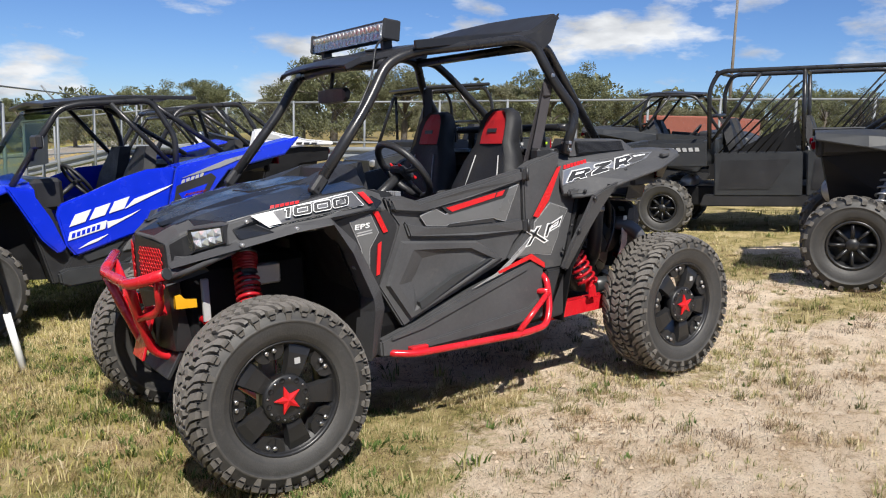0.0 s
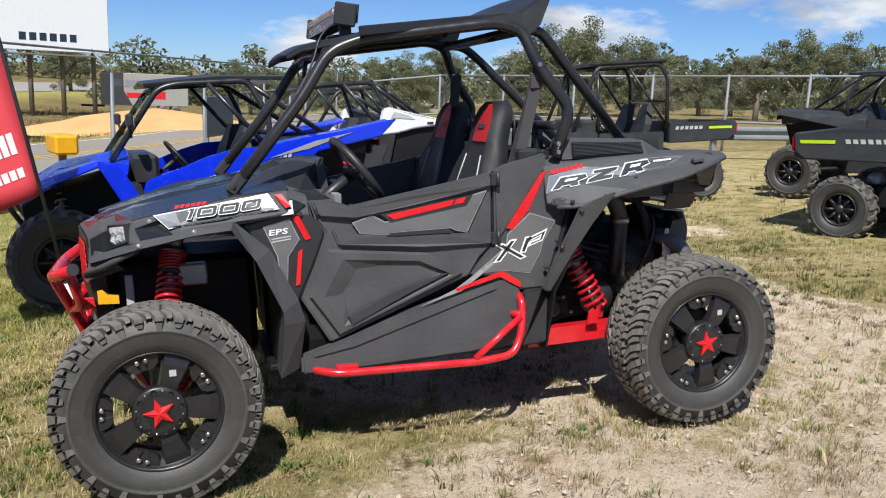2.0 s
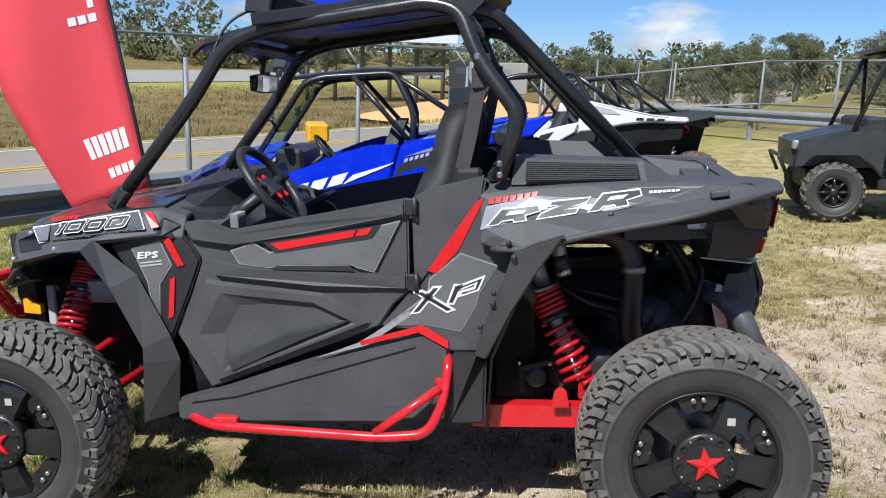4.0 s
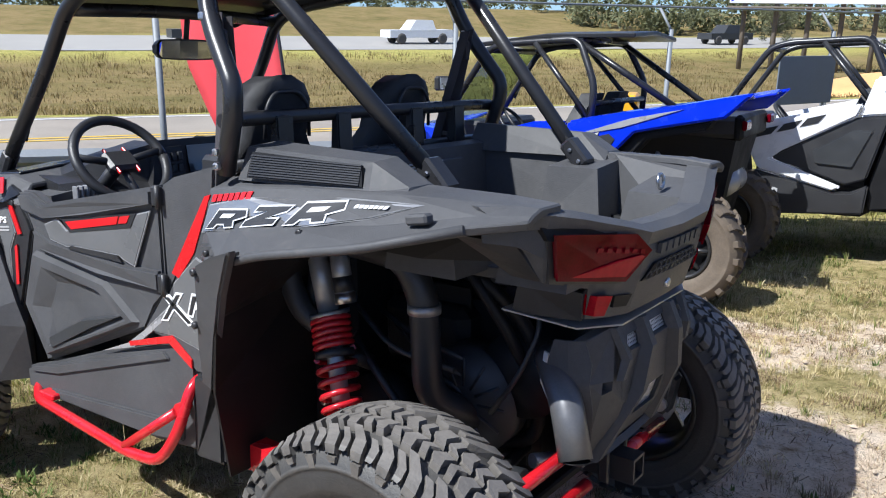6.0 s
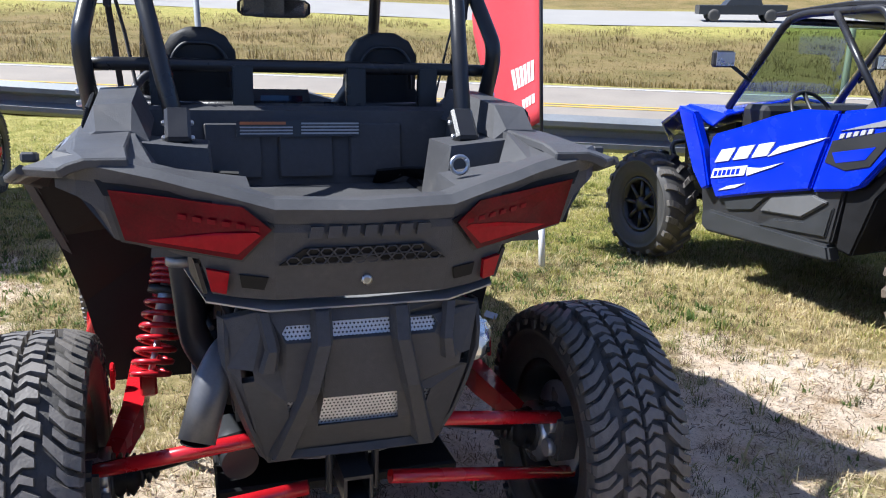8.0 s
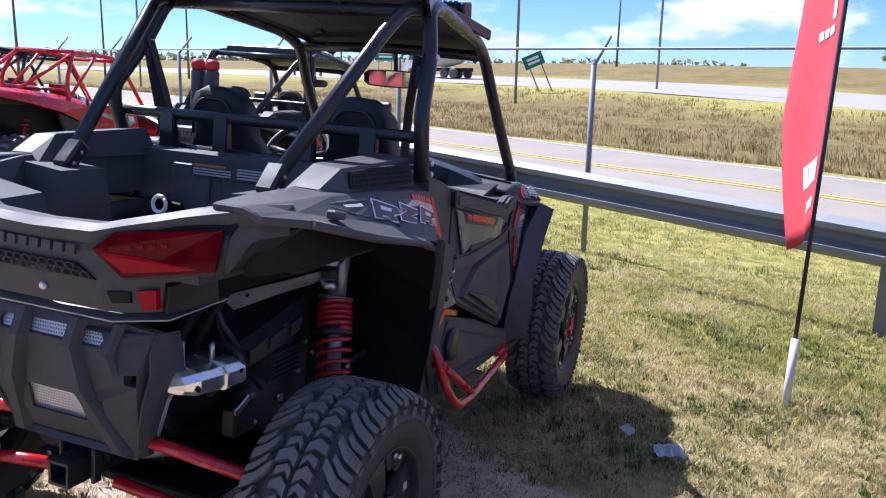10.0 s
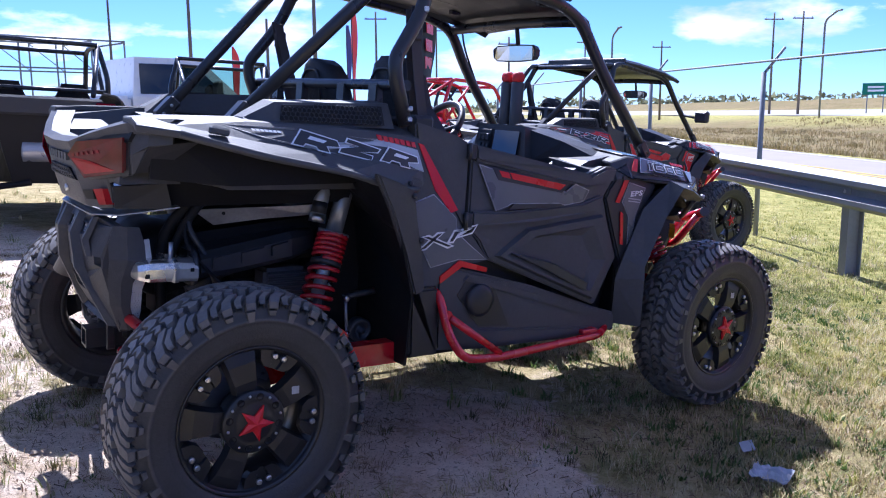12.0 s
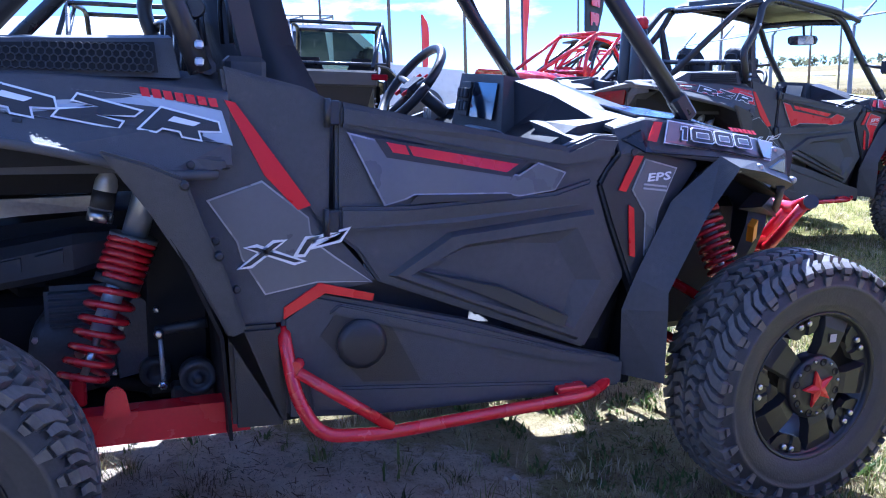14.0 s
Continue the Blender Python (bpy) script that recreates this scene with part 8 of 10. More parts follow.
def sport_buggy(m, label, body, trim, group="", tyre=None, R=0.37, wb=2.29, half=0.80, roof=True, windscreen=False, mirrors=False, seatmat=None, cage=None, rimmat=RIM, springs=None, stripes=True, mud=True, low_roof=0.0, style="", long_roof=0.0):
    """A two-seat sport machine, nose towards its own -x."""
    car = thing("sport_buggy", m, label, "off-road buggy", group)
    tyre, seatmat, cage, springs = tyre or RUBBER, seatmat or FABRIC, cage or CAGE, springs or GREYM
    xf, xr = -wb / 2, wb / 2
    for s in (-1, 1):
        plain_wheel(car, xf, s * (half - 0.12), s, R, 0.25, 0.19, RUBBER if style == "blade" else tyre, rimmat, mud=mud)
        plain_wheel(car, xr, s * (half - 0.14), s, R, 0.28, 0.19, tyre, rimmat, mud=mud)
        part("front_arm", tube([(xf + 0.15, s * 0.18, 0.45), (xf, s * 0.58, R), (xf - 0.15, s * 0.18, 0.45)], 0.02, 8, 0.02), UNDER, car)
        part("rear_arm", tube([(0.45, s * 0.40, 0.42), (xr, s * 0.55, R), (xr + 0.12, s * 0.12, 0.45)], 0.028, 8, 0.02), UNDER, car)
        sh = part("shock_absorber", tube([(xr - 0.30, s * 0.36, 1.0), (xr - 0.16, s * 0.48, 0.50)], 0.024, 10, 0), springs, car)
        part("spring", coil((xr - 0.27, s * 0.385, 0.90), (xr - 0.17, s * 0.475, 0.53), 0.05, 0.009, 7), springs, sh)
        sh = part("shock_absorber", tube([(xf + 0.05, s * 0.26, 0.92), (xf, s * 0.42, 0.52)], 0.022, 10, 0), springs, car)
        part("spring", coil((xf + 0.045, s * 0.28, 0.86), (xf, s * 0.41, 0.56), 0.045, 0.008, 6), springs, sh)
        # flank
        if style:
            (blade_flank if style == "blade" else wedge_flank)(car, s, body, trim)
        else:
            door = part("door", side_panel([(-0.56, 1.02), (0.20, 1.10), (0.24, 0.60), (-0.40, 0.48), (-0.55, 0.66)], s, 0.60, 0.04, 0.012), body, car)
            part("door_inset", side_panel([(-0.46, 0.72), (0.15, 0.80), (0.19, 0.62), (-0.34, 0.52)], s, 0.612, 0.02, 0.006), trim, door)
            if stripes:
                part("door_stripe", side_panel([(-0.50, 0.90), (-0.10, 0.99), (0.18, 1.03), (-0.02, 0.955), (-0.40, 0.855)], s, 0.612, 0.02, 0.002), SILV if body is not BLACKP else REDV, door)
                for k in range(3):
                    x0 = -0.47 + k * 0.115
                    part("door_mark", side_panel([(x0, 0.905 + k * 0.012), (x0 + 0.085, 0.918 + k * 0.012), (x0 + 0.105, 0.980 + k * 0.012), (x0 + 0.02, 0.967 + k * 0.012)], s, 0.617, 0.02, 0.002), WHITE if body is not BLACKP else REDV, door)
            part("sill", side_panel([(-0.60, 0.46), (0.42, 0.56), (0.46, 0.36), (-0.52, 0.34)], s, 0.58, 0.06, 0.012), trim, car)
            part("rear_fender", bevel(shell(loft([[(0.22, s * 0.50, 1.14), (0.22, s * 0.60, 1.08), (0.22, s * 0.61, 0.86)], [(0.60, s * 0.50, 1.20), (0.60, s * 0.63, 1.14), (0.60, s * 0.66, 1.00)], [(1.05, s * 0.48, 1.235), (1.05, s * 0.62, 1.19), (1.05, s * 0.68, 1.10)], [(1.42, s * 0.44, 1.24), (1.42, s * 0.55, 1.22), (1.42, s * 0.60, 1.17)]]), 0.02), 0.005), body, car)
            part("quarter", side_panel([(0.24, 0.86), (0.62, 1.0), (0.45, 0.60), (0.24, 0.58)], s, 0.60, 0.05, 0.01), trim, car)
            part("front_fender", bevel(shell(loft([[(-1.42, s * 0.25, 0.86), (-1.40, s * 0.36, 0.82), (-1.40, s * 0.38, 0.76)], [(-1.15, s * 0.34, 1.02), (-1.15, s * 0.54, 0.97), (-1.15, s * 0.62, 0.90)], [(-0.80, s * 0.38, 1.08), (-0.80, s * 0.60, 1.05), (-0.80, s * 0.66, 0.94)], [(-0.55, s * 0.42, 1.06), (-0.55, s * 0.60, 1.03), (-0.55, s * 0.62, 0.66)]]), 0.02), 0.005), body, car)
        part("headlamp", bevel(box((0.10, 0.16, 0.06), (-1.34, s * 0.34, 0.88), 0, (0, 0, -25 * s)), 0.01), CHROME, car)
        part("tail_lamp", box((0.03, 0.16, 0.06), (1.43, s * 0.46, 1.12), 0.008), LENS, car)
        z1 = 1.66 - low_roof
        part("cage_rail", tube([(-0.74, s * 0.48, 1.06), (-0.36, s * 0.46, z1 - 0.04), (-0.22, s * 0.47, z1), (0.34, s * 0.50, z1 + 0.02), (0.48, s * 0.58, 1.36), (0.46, s * 0.58, 1.10)], 0.024, 10, 0.08), cage, car)
        part("cage_brace", tube([(0.34, s * 0.50, z1), (1.00, s * 0.40, 1.20)], 0.022, 10, 0), cage, car)
        part("cage_diagonal", tube([(0.46, s * 0.56, 1.12), (0.02, s * 0.50, z1)], 0.020, 8, 0), cage, car)
        if mirrors:
            part("mirror_arm", tube([(-0.58, s * 0.48, 1.24), (-0.60, s * 0.64, 1.34)], 0.012, 6, 0), BLACKP, car)
            mm = part("side_mirror", bevel(box((0.05, 0.16, 0.10), (-0.60, s * 0.70, 1.37), 0), 0.015), BLACKP, car)
            part("mirror_glass", box((0.003, 0.14, 0.08), (-0.5735, s * 0.70, 1.37)), CHROME, mm)
        bucket_seat(car, 0.12, s * 0.28, seatmat)
    part("tub", bevel(loft([[(-1.38, -0.22, 0.42), (-1.38, 0.22, 0.42), (-1.40, 0.24, 0.80), (-1.40, -0.24, 0.80)], [(-0.62, -0.50, 0.36), (-0.62, 0.50, 0.36), (-0.62, 0.52, 0.98), (-0.62, -0.52, 0.98)], [(-0.56, -0.54, 0.36), (-0.56, 0.54, 0.36), (-0.56, 0.54, 0.52), (-0.56, -0.54, 0.52)], [(0.38, -0.54, 0.36), (0.38, 0.54, 0.36), (0.38, 0.54, 0.56), (0.38, -0.54, 0.56)], [(0.46, -0.44, 0.40), (0.46, 0.44, 0.40), (0.46, 0.46, 1.10), (0.46, -0.46, 1.10)], [(1.25, -0.26, 0.44), (1.25, 0.26, 0.44), (1.36, 0.40, 1.02), (1.36, -0.40, 1.02)]], closed=True), 0.01), UNDER, car)
    part("bonnet", bevel(shell(loft([[(-1.42, -0.26, 0.86), (-1.42, 0, 0.88), (-1.42, 0.26, 0.86)], [(-1.10, -0.35, 1.02), (-1.10, 0, 1.06), (-1.10, 0.35, 1.02)], [(-0.60, -0.43, 1.08), (-0.60, 0, 1.14), (-0.60, 0.43, 1.08)]]), 0.02), 0.005), body, car)
    part("dashboard", bevel(box((0.22, 1.0, 0.24), (-0.50, 0, 0.98), 0), 0.03), BLACKP, car)
    part("cargo_deck", bevel(box((0.85, 0.86, 0.14), (0.98, 0, 1.10), 0), 0.03), BLACKP, car)
    part("front_cross_tube", tube([(-0.36, -0.46, 1.62 - low_roof), (-0.36, 0.46, 1.62 - low_roof)], 0.022, 8, 0), cage, car)
    part("rear_cross_tube", tube([(0.34, -0.50, 1.68 - low_roof), (0.34, 0.50, 1.68 - low_roof)], 0.022, 8, 0), cage, car)
    part("shoulder_bar", tube([(0.47, -0.58, 1.24), (0.47, 0.58, 1.24)], 0.02, 8, 0), cage, car)
    part("front_bumper", tube([(-1.36, -0.30, 0.52), (-1.48, -0.30, 0.74), (-1.50, 0, 0.76), (-1.48, 0.30, 0.74), (-1.36, 0.30, 0.52)], 0.02, 8, 0.06), BLACKP, car)
    part("tailgate", bevel(box((0.06, 0.90, 0.16), (1.38, 0, 1.10), 0), 0.02), UNDER if style else trim, car)
    part("silencer", lathe([(0.03, -0.2), (0.10, -0.18), (0.10, 0.18), (0.03, 0.2)], 16, centre=(1.25, 0, 0.72)), GREYM, car)
    ring_wheel(car, (-0.22, -0.30, 1.06))
    if roof:
        part("roof_panel", bevel(shell(loft([[(-0.46, -0.46, 1.67 - low_roof), (-0.46, 0, 1.70 - low_roof), (-0.46, 0.46, 1.67 - low_roof)], [(0.10, -0.50, 1.72 - low_roof), (0.10, 0, 1.75 - low_roof), (0.10, 0.50, 1.72 - low_roof)], [(0.50 + long_roof, -0.52, 1.71 - low_roof), (0.50 + long_roof, 0, 1.74 - low_roof), (0.50 + long_roof, 0.52, 1.71 - low_roof)]]), 0.03), 0.006), ROOFM, car)
    if windscreen:
        ws = part("windscreen", shell(loft([[(-0.73, -0.44, 1.10), (-0.73, 0.44, 1.10)], [(-0.37, -0.43, 1.63 - low_roof), (-0.37, 0.43, 1.63 - low_roof)]]), 0.004), SHIELD, car, "clear windscreen")
        ws.visible_shadow = False
    return car


sport_buggy(on_lot(-0.82, 3.62, 6.8), "bright blue sport side-by-side with white stripes and dusty tyres", BLUE, BLACKP, "parked sport machines", DUSTY, R=0.375, windscreen=True, mirrors=True, low_roof=0.02, half=0.83, style="blade", long_roof=0.22)
sport_buggy(on_lot(0.62, 5.42, 8.0), "white and black sport side-by-side with open cage", WBODY, BLACKP, "parked sport machines", RUBBER, R=0.38, roof=False, half=0.82, style="wedge")
# the machine alongside: the same make in black and red, with a flat roof and two tall canisters in its bed
twin = tagged(copy_thing(hero, SITE @ pose(-3.90, -2.68, 0, 0, 0, -2)), "black and red sport side-by-side with a flat black roof")
spare = [o for o in twin.children if o.name.split(".")[0] in ("light_bar", "roof_panel", "yellow_tag")]
for o in spare + [c for p in spare for c in p.children]:
    bpy.data.objects.remove(o)
for o in twin.children_recursive:
    kind_ = o.name.split(".")[0]
    if kind_ in ("door_graphic", "cowl_graphic", "fender_graphic", "number_field"):
        o.data = o.data.copy()
        o.data.materials[0] = REDV
    elif kind_ in ("xp_field", "facet_plate", "nose_cowl"):
        o.data = o.data.copy()
        o.data.materials[0] = BLACKP
top = part("roof_panel", bevel(shell(loft([[(x, -w, z - 0.03), (x, -w * 0.9, z), (x, 0, z + 0.02), (x, w * 0.9, z), (x, w, z - 0.03)] for x, z, w in ((-0.54, 1.700, 0.48), (-0.30, 1.755, 0.51), (0.06, 1.800, 0.53), (0.26, 1.815, 0.53))]), 0.03), 0.006), ROOFM, twin, "flat black roof")
part("roof_skirt", box((0.03, 1.02, 0.07), (0.25, 0, 1.785), 0.006), ROOFM, top)
for y0 in (-0.26, -0.11):
    can = part("canister", lathe([(0.055, 1.15), (0.058, 1.17), (0.058, 1.54), (0.050, 1.56)], 20, axis="z", centre=(0.95, y0, 0)), GREYBODY, twin, "tall black canister with a red cap")
    part("canister_cap", lathe([(0.046, 1.56), (0.058, 1.575), (0.058, 1.62), (0.036, 1.65)], 20, axis="z", centre=(0.95, y0, 0)), REDSEAT, can)
for s in (-1, 1):
    arm = part("mirror_arm", tube([(-0.62, s * 0.47, 1.36), (-0.60, s * 0.66, 1.34)], 0.012, 6, 0), BLACKP, twin)
    case = part("side_mirror", bevel(box((0.06, 0.15, 0.11), (-0.60, s * 0.73, 1.35), 0), 0.018), BLACKP, arm)
for k, (dx, dy) in enumerate(((-4.9, -6.4), (-6.6, -9.0), (-8.3, -12.2))):
    sport_buggy(SITE @ Matrix.Translation((dx, dy, 0)) @ Matrix.Rotation(radians(-6), 4, "Z"), "red and black sport side-by-side with red cage" if k != 1 else "black sport side-by-side with red seats", REDBODY if k != 1 else GREYBODY, BLACKP, "row of sport machines", RUBBER, R=0.38, seatmat=REDSEAT, cage=RED if k != 1 else CAGE, springs=SPRING, roof=(k == 1))


def work_truck(m, label, group="", body=None, decal=LIME, crew=False, nets=False, roof=True, R=0.34):
    """A boxy work machine with a tipping bed, nose towards its own -x."""
    body = body or GREYBODY
    car = thing("utility_vehicle", m, label, "utility vehicle", group)
    L = 0.85 if crew else 0.0
    xf, xr = -1.03 - L, 1.03
    for s in (-1, 1):
        plain_wheel(car, xf, s * 0.62, s, R, 0.24, 0.17, RUBBER, RIM, lugs=18)
        plain_wheel(car, xr, s * 0.62, s, R, 0.26, 0.17, RUBBER, RIM, lugs=18)
        bedw = part("bed_side", side_panel([(0.52, 0.82), (0.52, 1.10), (1.52, 1.10), (1.50, 0.92), (1.40, 0.84), (0.70, 0.82)], s, 0.72, 0.05, 0.012), body, car)
        part("bed_decal", side_panel([(1.10, 1.00), (1.10, 1.035), (1.45, 1.035), (1.44, 1.00)], s, 0.727, 0.02, 0.001), decal, bedw)
        for k in range(6):
            part("bed_mark", side_panel([(0.60 + k * 0.07, 1.0), (0.61 + k * 0.07, 1.045), (0.655 + k * 0.07, 1.045), (0.645 + k * 0.07, 1.0)], s, 0.727, 0.02, 0.001), LABELM, bedw)
        part("front_fender", side_panel([(xf - 0.42, 0.62), (xf - 0.38, 0.92), (xf + 0.40, 1.04), (xf + 0.52, 0.98), (xf + 0.48, 0.50), (xf + 0.38, 0.62), (xf + 0.22, 0.74), (xf - 0.22, 0.74), (xf - 0.34, 0.62)], s, 0.70, 0.20, 0.014), body, car)
        doors = ((-0.50, 0.44),) if not crew else ((-0.50, 0.44), (-1.36, -0.54))
        for a, b in doors:
            d = part("door", side_panel([(a, 0.48), (a, 0.98), (b, 0.98), (b, 0.48)], s, 0.71, 0.04, 0.014), body, car)
            part("door_panel", side_panel([(a + 0.10, 0.90), (b - 0.08, 0.90), (b - 0.04, 0.55), (a + 0.34, 0.55)], s, 0.716, 0.02, 0.008), BLACKP, d)
            if nets:
                net = part("door_net", side_panel([(a + 0.06, 0.98), (a + 0.12, 1.30), (b - 0.22, 0.99)], s, 0.70, 0.006, 0.002), UNDER, d)
                for k in range(7):
                    part("net_strap", tube([(a + 0.07 + 0.012 * k, s * 0.70, 1.80 - 0.10 * k), (b - 0.06 - 0.10 * k, s * 0.70, 0.98)], 0.008, 5, 0), UNDER, net)
        part("sill", side_panel([(xf + 0.45, 0.36), (xf + 0.45, 0.48), (0.55, 0.50), (0.60, 0.36)], s, 0.70, 0.08, 0.012), BLACKP, car)
        part("cage_rail", tube([(-0.86 - L, s * 0.66, 1.02), (-0.52 - L, s * 0.63, 1.86), (0.40, s * 0.63, 1.90), (0.50, s * 0.66, 1.70), (0.50, s * 0.66, 1.02)], 0.026, 10, 0.09), CAGE, car)
        part("cage_post", tube([(-0.50, s * 0.66, 0.98), (-0.50, s * 0.63, 1.88)], 0.024, 8, 0), CAGE, car)
        part("cage_diagonal", tube([(0.48, s * 0.64, 1.10), (-0.05, s * 0.62, 1.86)], 0.018, 8, 0), CAGE, car)
        part("headlamp", bevel(box((0.08, 0.20, 0.10), (xf - 0.40, s * 0.48, 0.86), 0), 0.02), CHROME, car)
        part("tail_lamp", box((0.03, 0.08, 0.14), (1.525, s * 0.66, 1.00), 0.008), LENSB, car)
        part("rear_arm", tube([(0.5, s * 0.2, 0.42), (xr, s * 0.52, R)], 0.025, 8, 0), UNDER, car)
        for a in ((0.0,) if not crew else (0.0, -0.86)):
            bucket_seat(car, a + 0.12, s * 0.34, FABRIC, 1.36)
    part("chassis", bevel(box((2.6 + L, 0.95, 0.24), (0.0 - L / 2, 0, 0.46), 0), 0.02), UNDER, car)
    part("bed_floor", box((1.0, 1.36, 0.06), (1.02, 0, 0.86), 0.01), BLACKP, car)
    part("bed_front", box((0.05, 1.36, 0.30), (0.545, 0, 0.97), 0.01), body, car)
    gate = part("tailgate", bevel(box((0.05, 1.34, 0.28), (1.50, 0, 0.97), 0), 0.012), body, car)
    part("gate_decal", box((0.004, 0.9, 0.04), (1.5275, 0, 1.02)), decal, gate)
    part("bonnet", bevel(loft([[(xf - 0.45, -0.50, 0.90), (xf - 0.45, 0.50, 0.90), (xf - 0.45, 0.48, 0.62), (xf - 0.45, -0.48, 0.62)], [(xf + 0.48, -0.66, 1.10), (xf + 0.48, 0.66, 1.10), (xf + 0.48, 0.62, 0.60), (xf + 0.48, -0.62, 0.60)]], closed=True), 0.03), body, car)
    part("dashboard", bevel(box((0.25, 1.25, 0.28), (-0.62 - L, 0, 1.02), 0), 0.03), BLACKP, car)
    for x, z in ((-0.52 - L, 1.85), (0.42, 1.89), (0.50, 1.40), (-0.50, 1.87)):
        part("cage_cross", tube([(x, -0.64, z), (x, 0.64, z)], 0.022, 8, 0), CAGE, car)
    if roof:
        part("roof_panel", bevel(box((1.1 + L, 1.34, 0.05), (-0.06 - L / 2, 0, 1.925), 0, (0, -2, 0)), 0.02), ROOFM, car)
    part("front_bumper", tube([(xf - 0.46, -0.40, 0.50), (xf - 0.56, -0.40, 0.74), (xf - 0.56, 0.40, 0.74), (xf - 0.46, 0.40, 0.50)], 0.022, 8, 0.05), BLACKP, car)
    part("exhaust", lathe([(0.02, -0.2), (0.09, -0.18), (0.09, 0.18), (0.02, 0.2)], 14, centre=(0.78, 0.25, 0.62)), GREYM, car)
    ring_wheel(car, (-0.36 - L, -0.32, 1.10))
    return car


work_truck(on_lot(6.50, 2.37, 119, -0.06), "dark grey crew work machine with net doors and lime decal", "parked work machines", crew=True, nets=True, roof=False)
sport_buggy(on_lot(4.98, -0.87, 122, -0.03), "black sport machine parked with its tail towards the dirt", GREYBODY, BLACKP, "parked sport machines", RUBBER, R=0.37, roof=True, stripes=False)
work_truck(on_lot(5.1, 7.0, -8), "black work machine with lime-striped bed", "parked work machines", roof=True)
sport_buggy(on_lot(1.45, 8.2, 8), "black sport machine with open cage and dusty tyres", GREYBODY, BLACKP, "parked sport machines", DUSTY, roof=False, stripes=False)
sport_buggy(on_lot(0.45, -6.0, 82), "dark grey sport machine with its tail towards the lane", GREYBODY, BLACKP, "row of sport machines", RUBBER, roof=False, stripes=False)
sport_buggy(on_lot(-1.75, -7.0, 74), "black sport machine with an open cage and red lamps", GREYBODY, BLACKP, "row of sport machines", RUBBER, roof=False, stripes=False, windscreen=True)
work_truck(on_lot(3.0, -8.6, 80), "grey work machine with open cage", "parked work machines", roof=False)
sport_buggy(on_lot(8.45, 5.2, 119), "black sport machine with a flat roof behind the crew work machine", GREYBODY, BLACKP, "parked sport machines", RUBBER, roof=True, stripes=False)


# ---- flags ----
def feather_flag(m, label, cloth, height=3.6, bottom=0.95, width=0.75, lean=0.0, marks=True, curl=0.25, low=0.20):
    flag = thing("feather_flag", m, label, "flag")
    part("pole", tube([(0, 0, 0.30), (lean * 0.4, 0, height * 0.55), (lean, 0, height - 0.2), (lean - 0.22, 0, height)], 0.012, 8, 0.3), BLACKP, flag)
    part("pole_sleeve", tube([(0, 0, -0.05), (0, 0, 0.36)], 0.022, 10, 0), WHITE, flag, "white plastic ground sleeve")
    rows = []
    for i in range(25):
        t = i / 24
        z = bottom + (height - bottom) * t
        w = width * (low + (1 - low) * min(1, t * 3.2)) * (1.0 if t < 0.8 else max(0.15, 1 - ((t - 0.8) / 0.2) ** 2))
        row = []
        for j in range(9):
            f = j / 8
            row.append((lean * t - f * w * 0.92, 0.09 * math.sin(5 * t + 3.5 * f) * f + curl * f * f * math.sin(2.2 * t + 1.0) * 0.6, z - 0.12 * f * (1 - t)))
        rows.append(row)
    clothob = part("cloth", shell(loft(rows), 0.002), cloth, flag, smooth=True)
    if marks:
        for zc, w, h in ((1.30, 0.36, 0.13), (1.12, 0.26, 0.06), (2.05, 0.20, 0.05), (2.22, 0.05, 0.22)):
            bm = bmesh.new()
            k = max(1, int(w / 0.06))
            for q in range(k):
                f0 = (0.12 + (w * q / k) / width)
                f1 = f0 + (w / k) / width * 0.78
                for side_ in (-1, 1):
                    quad = []
                    for f, z in ((f0, zc - h / 2), (f1, zc - h / 2), (f1, zc + h / 2), (f0, zc + h / 2)):
                        t = (z - bottom) / (height - bottom)
                        ww = width * (low + (1 - low) * min(1, t * 3.2))
                        quad.append(bm.verts.new((lean * t - f * ww * 0.92, 0.09 * math.sin(5 * t + 3.5 * f) * f + curl * f * f * math.sin(2.2 * t + 1.0) * 0.6 + side_ * 0.006, z - 0.12 * f * (1 - t))))
                    bm.faces.new(quad)
            tagged(part("white_lettering", bm, WHITE, clothob), kind="stuff")
    return flag


feather_flag(on_lot(-1.70, 1.90, 0) @ pose(0, 0, 0, 0, -8.5, 0) @ pose(0, 0, 0, 0, 0, 22), "red feather flag with white bars on a leaning black pole", FLAGM, 3.5, 0.95, 0.80, low=0.65)
for x, y, h, c, tn in ((-8.5, -15.2, 3.9, FLAGM, 60), (-9.6, -17.4, 3.6, FLAGB, 60), (-13, -34, 4.2, FLAGM, 50)):
    feather_flag(on_ground(x, y, tn), "red feather flag on a tall pole" if c is FLAGM else "blue feather flag on a tall pole", c, h, 1.2, 0.7, marks=False)

ban = feather_flag(on_ground(-7.3, -10.5, 35), "tall dark feather banner with red bars", BLACKCLOTH, 4.6, 1.5, 0.75, marks=False)
for k in range(6):
    part("red_bar", side_panel([(-0.52, 2.05 + k * 0.34), (-0.16, 2.07 + k * 0.34), (-0.16, 2.30 + k * 0.34), (-0.52, 2.28 + k * 0.34)], 1, 0.05 + 0.02 * k, 0.012, 0), REDV, ban)


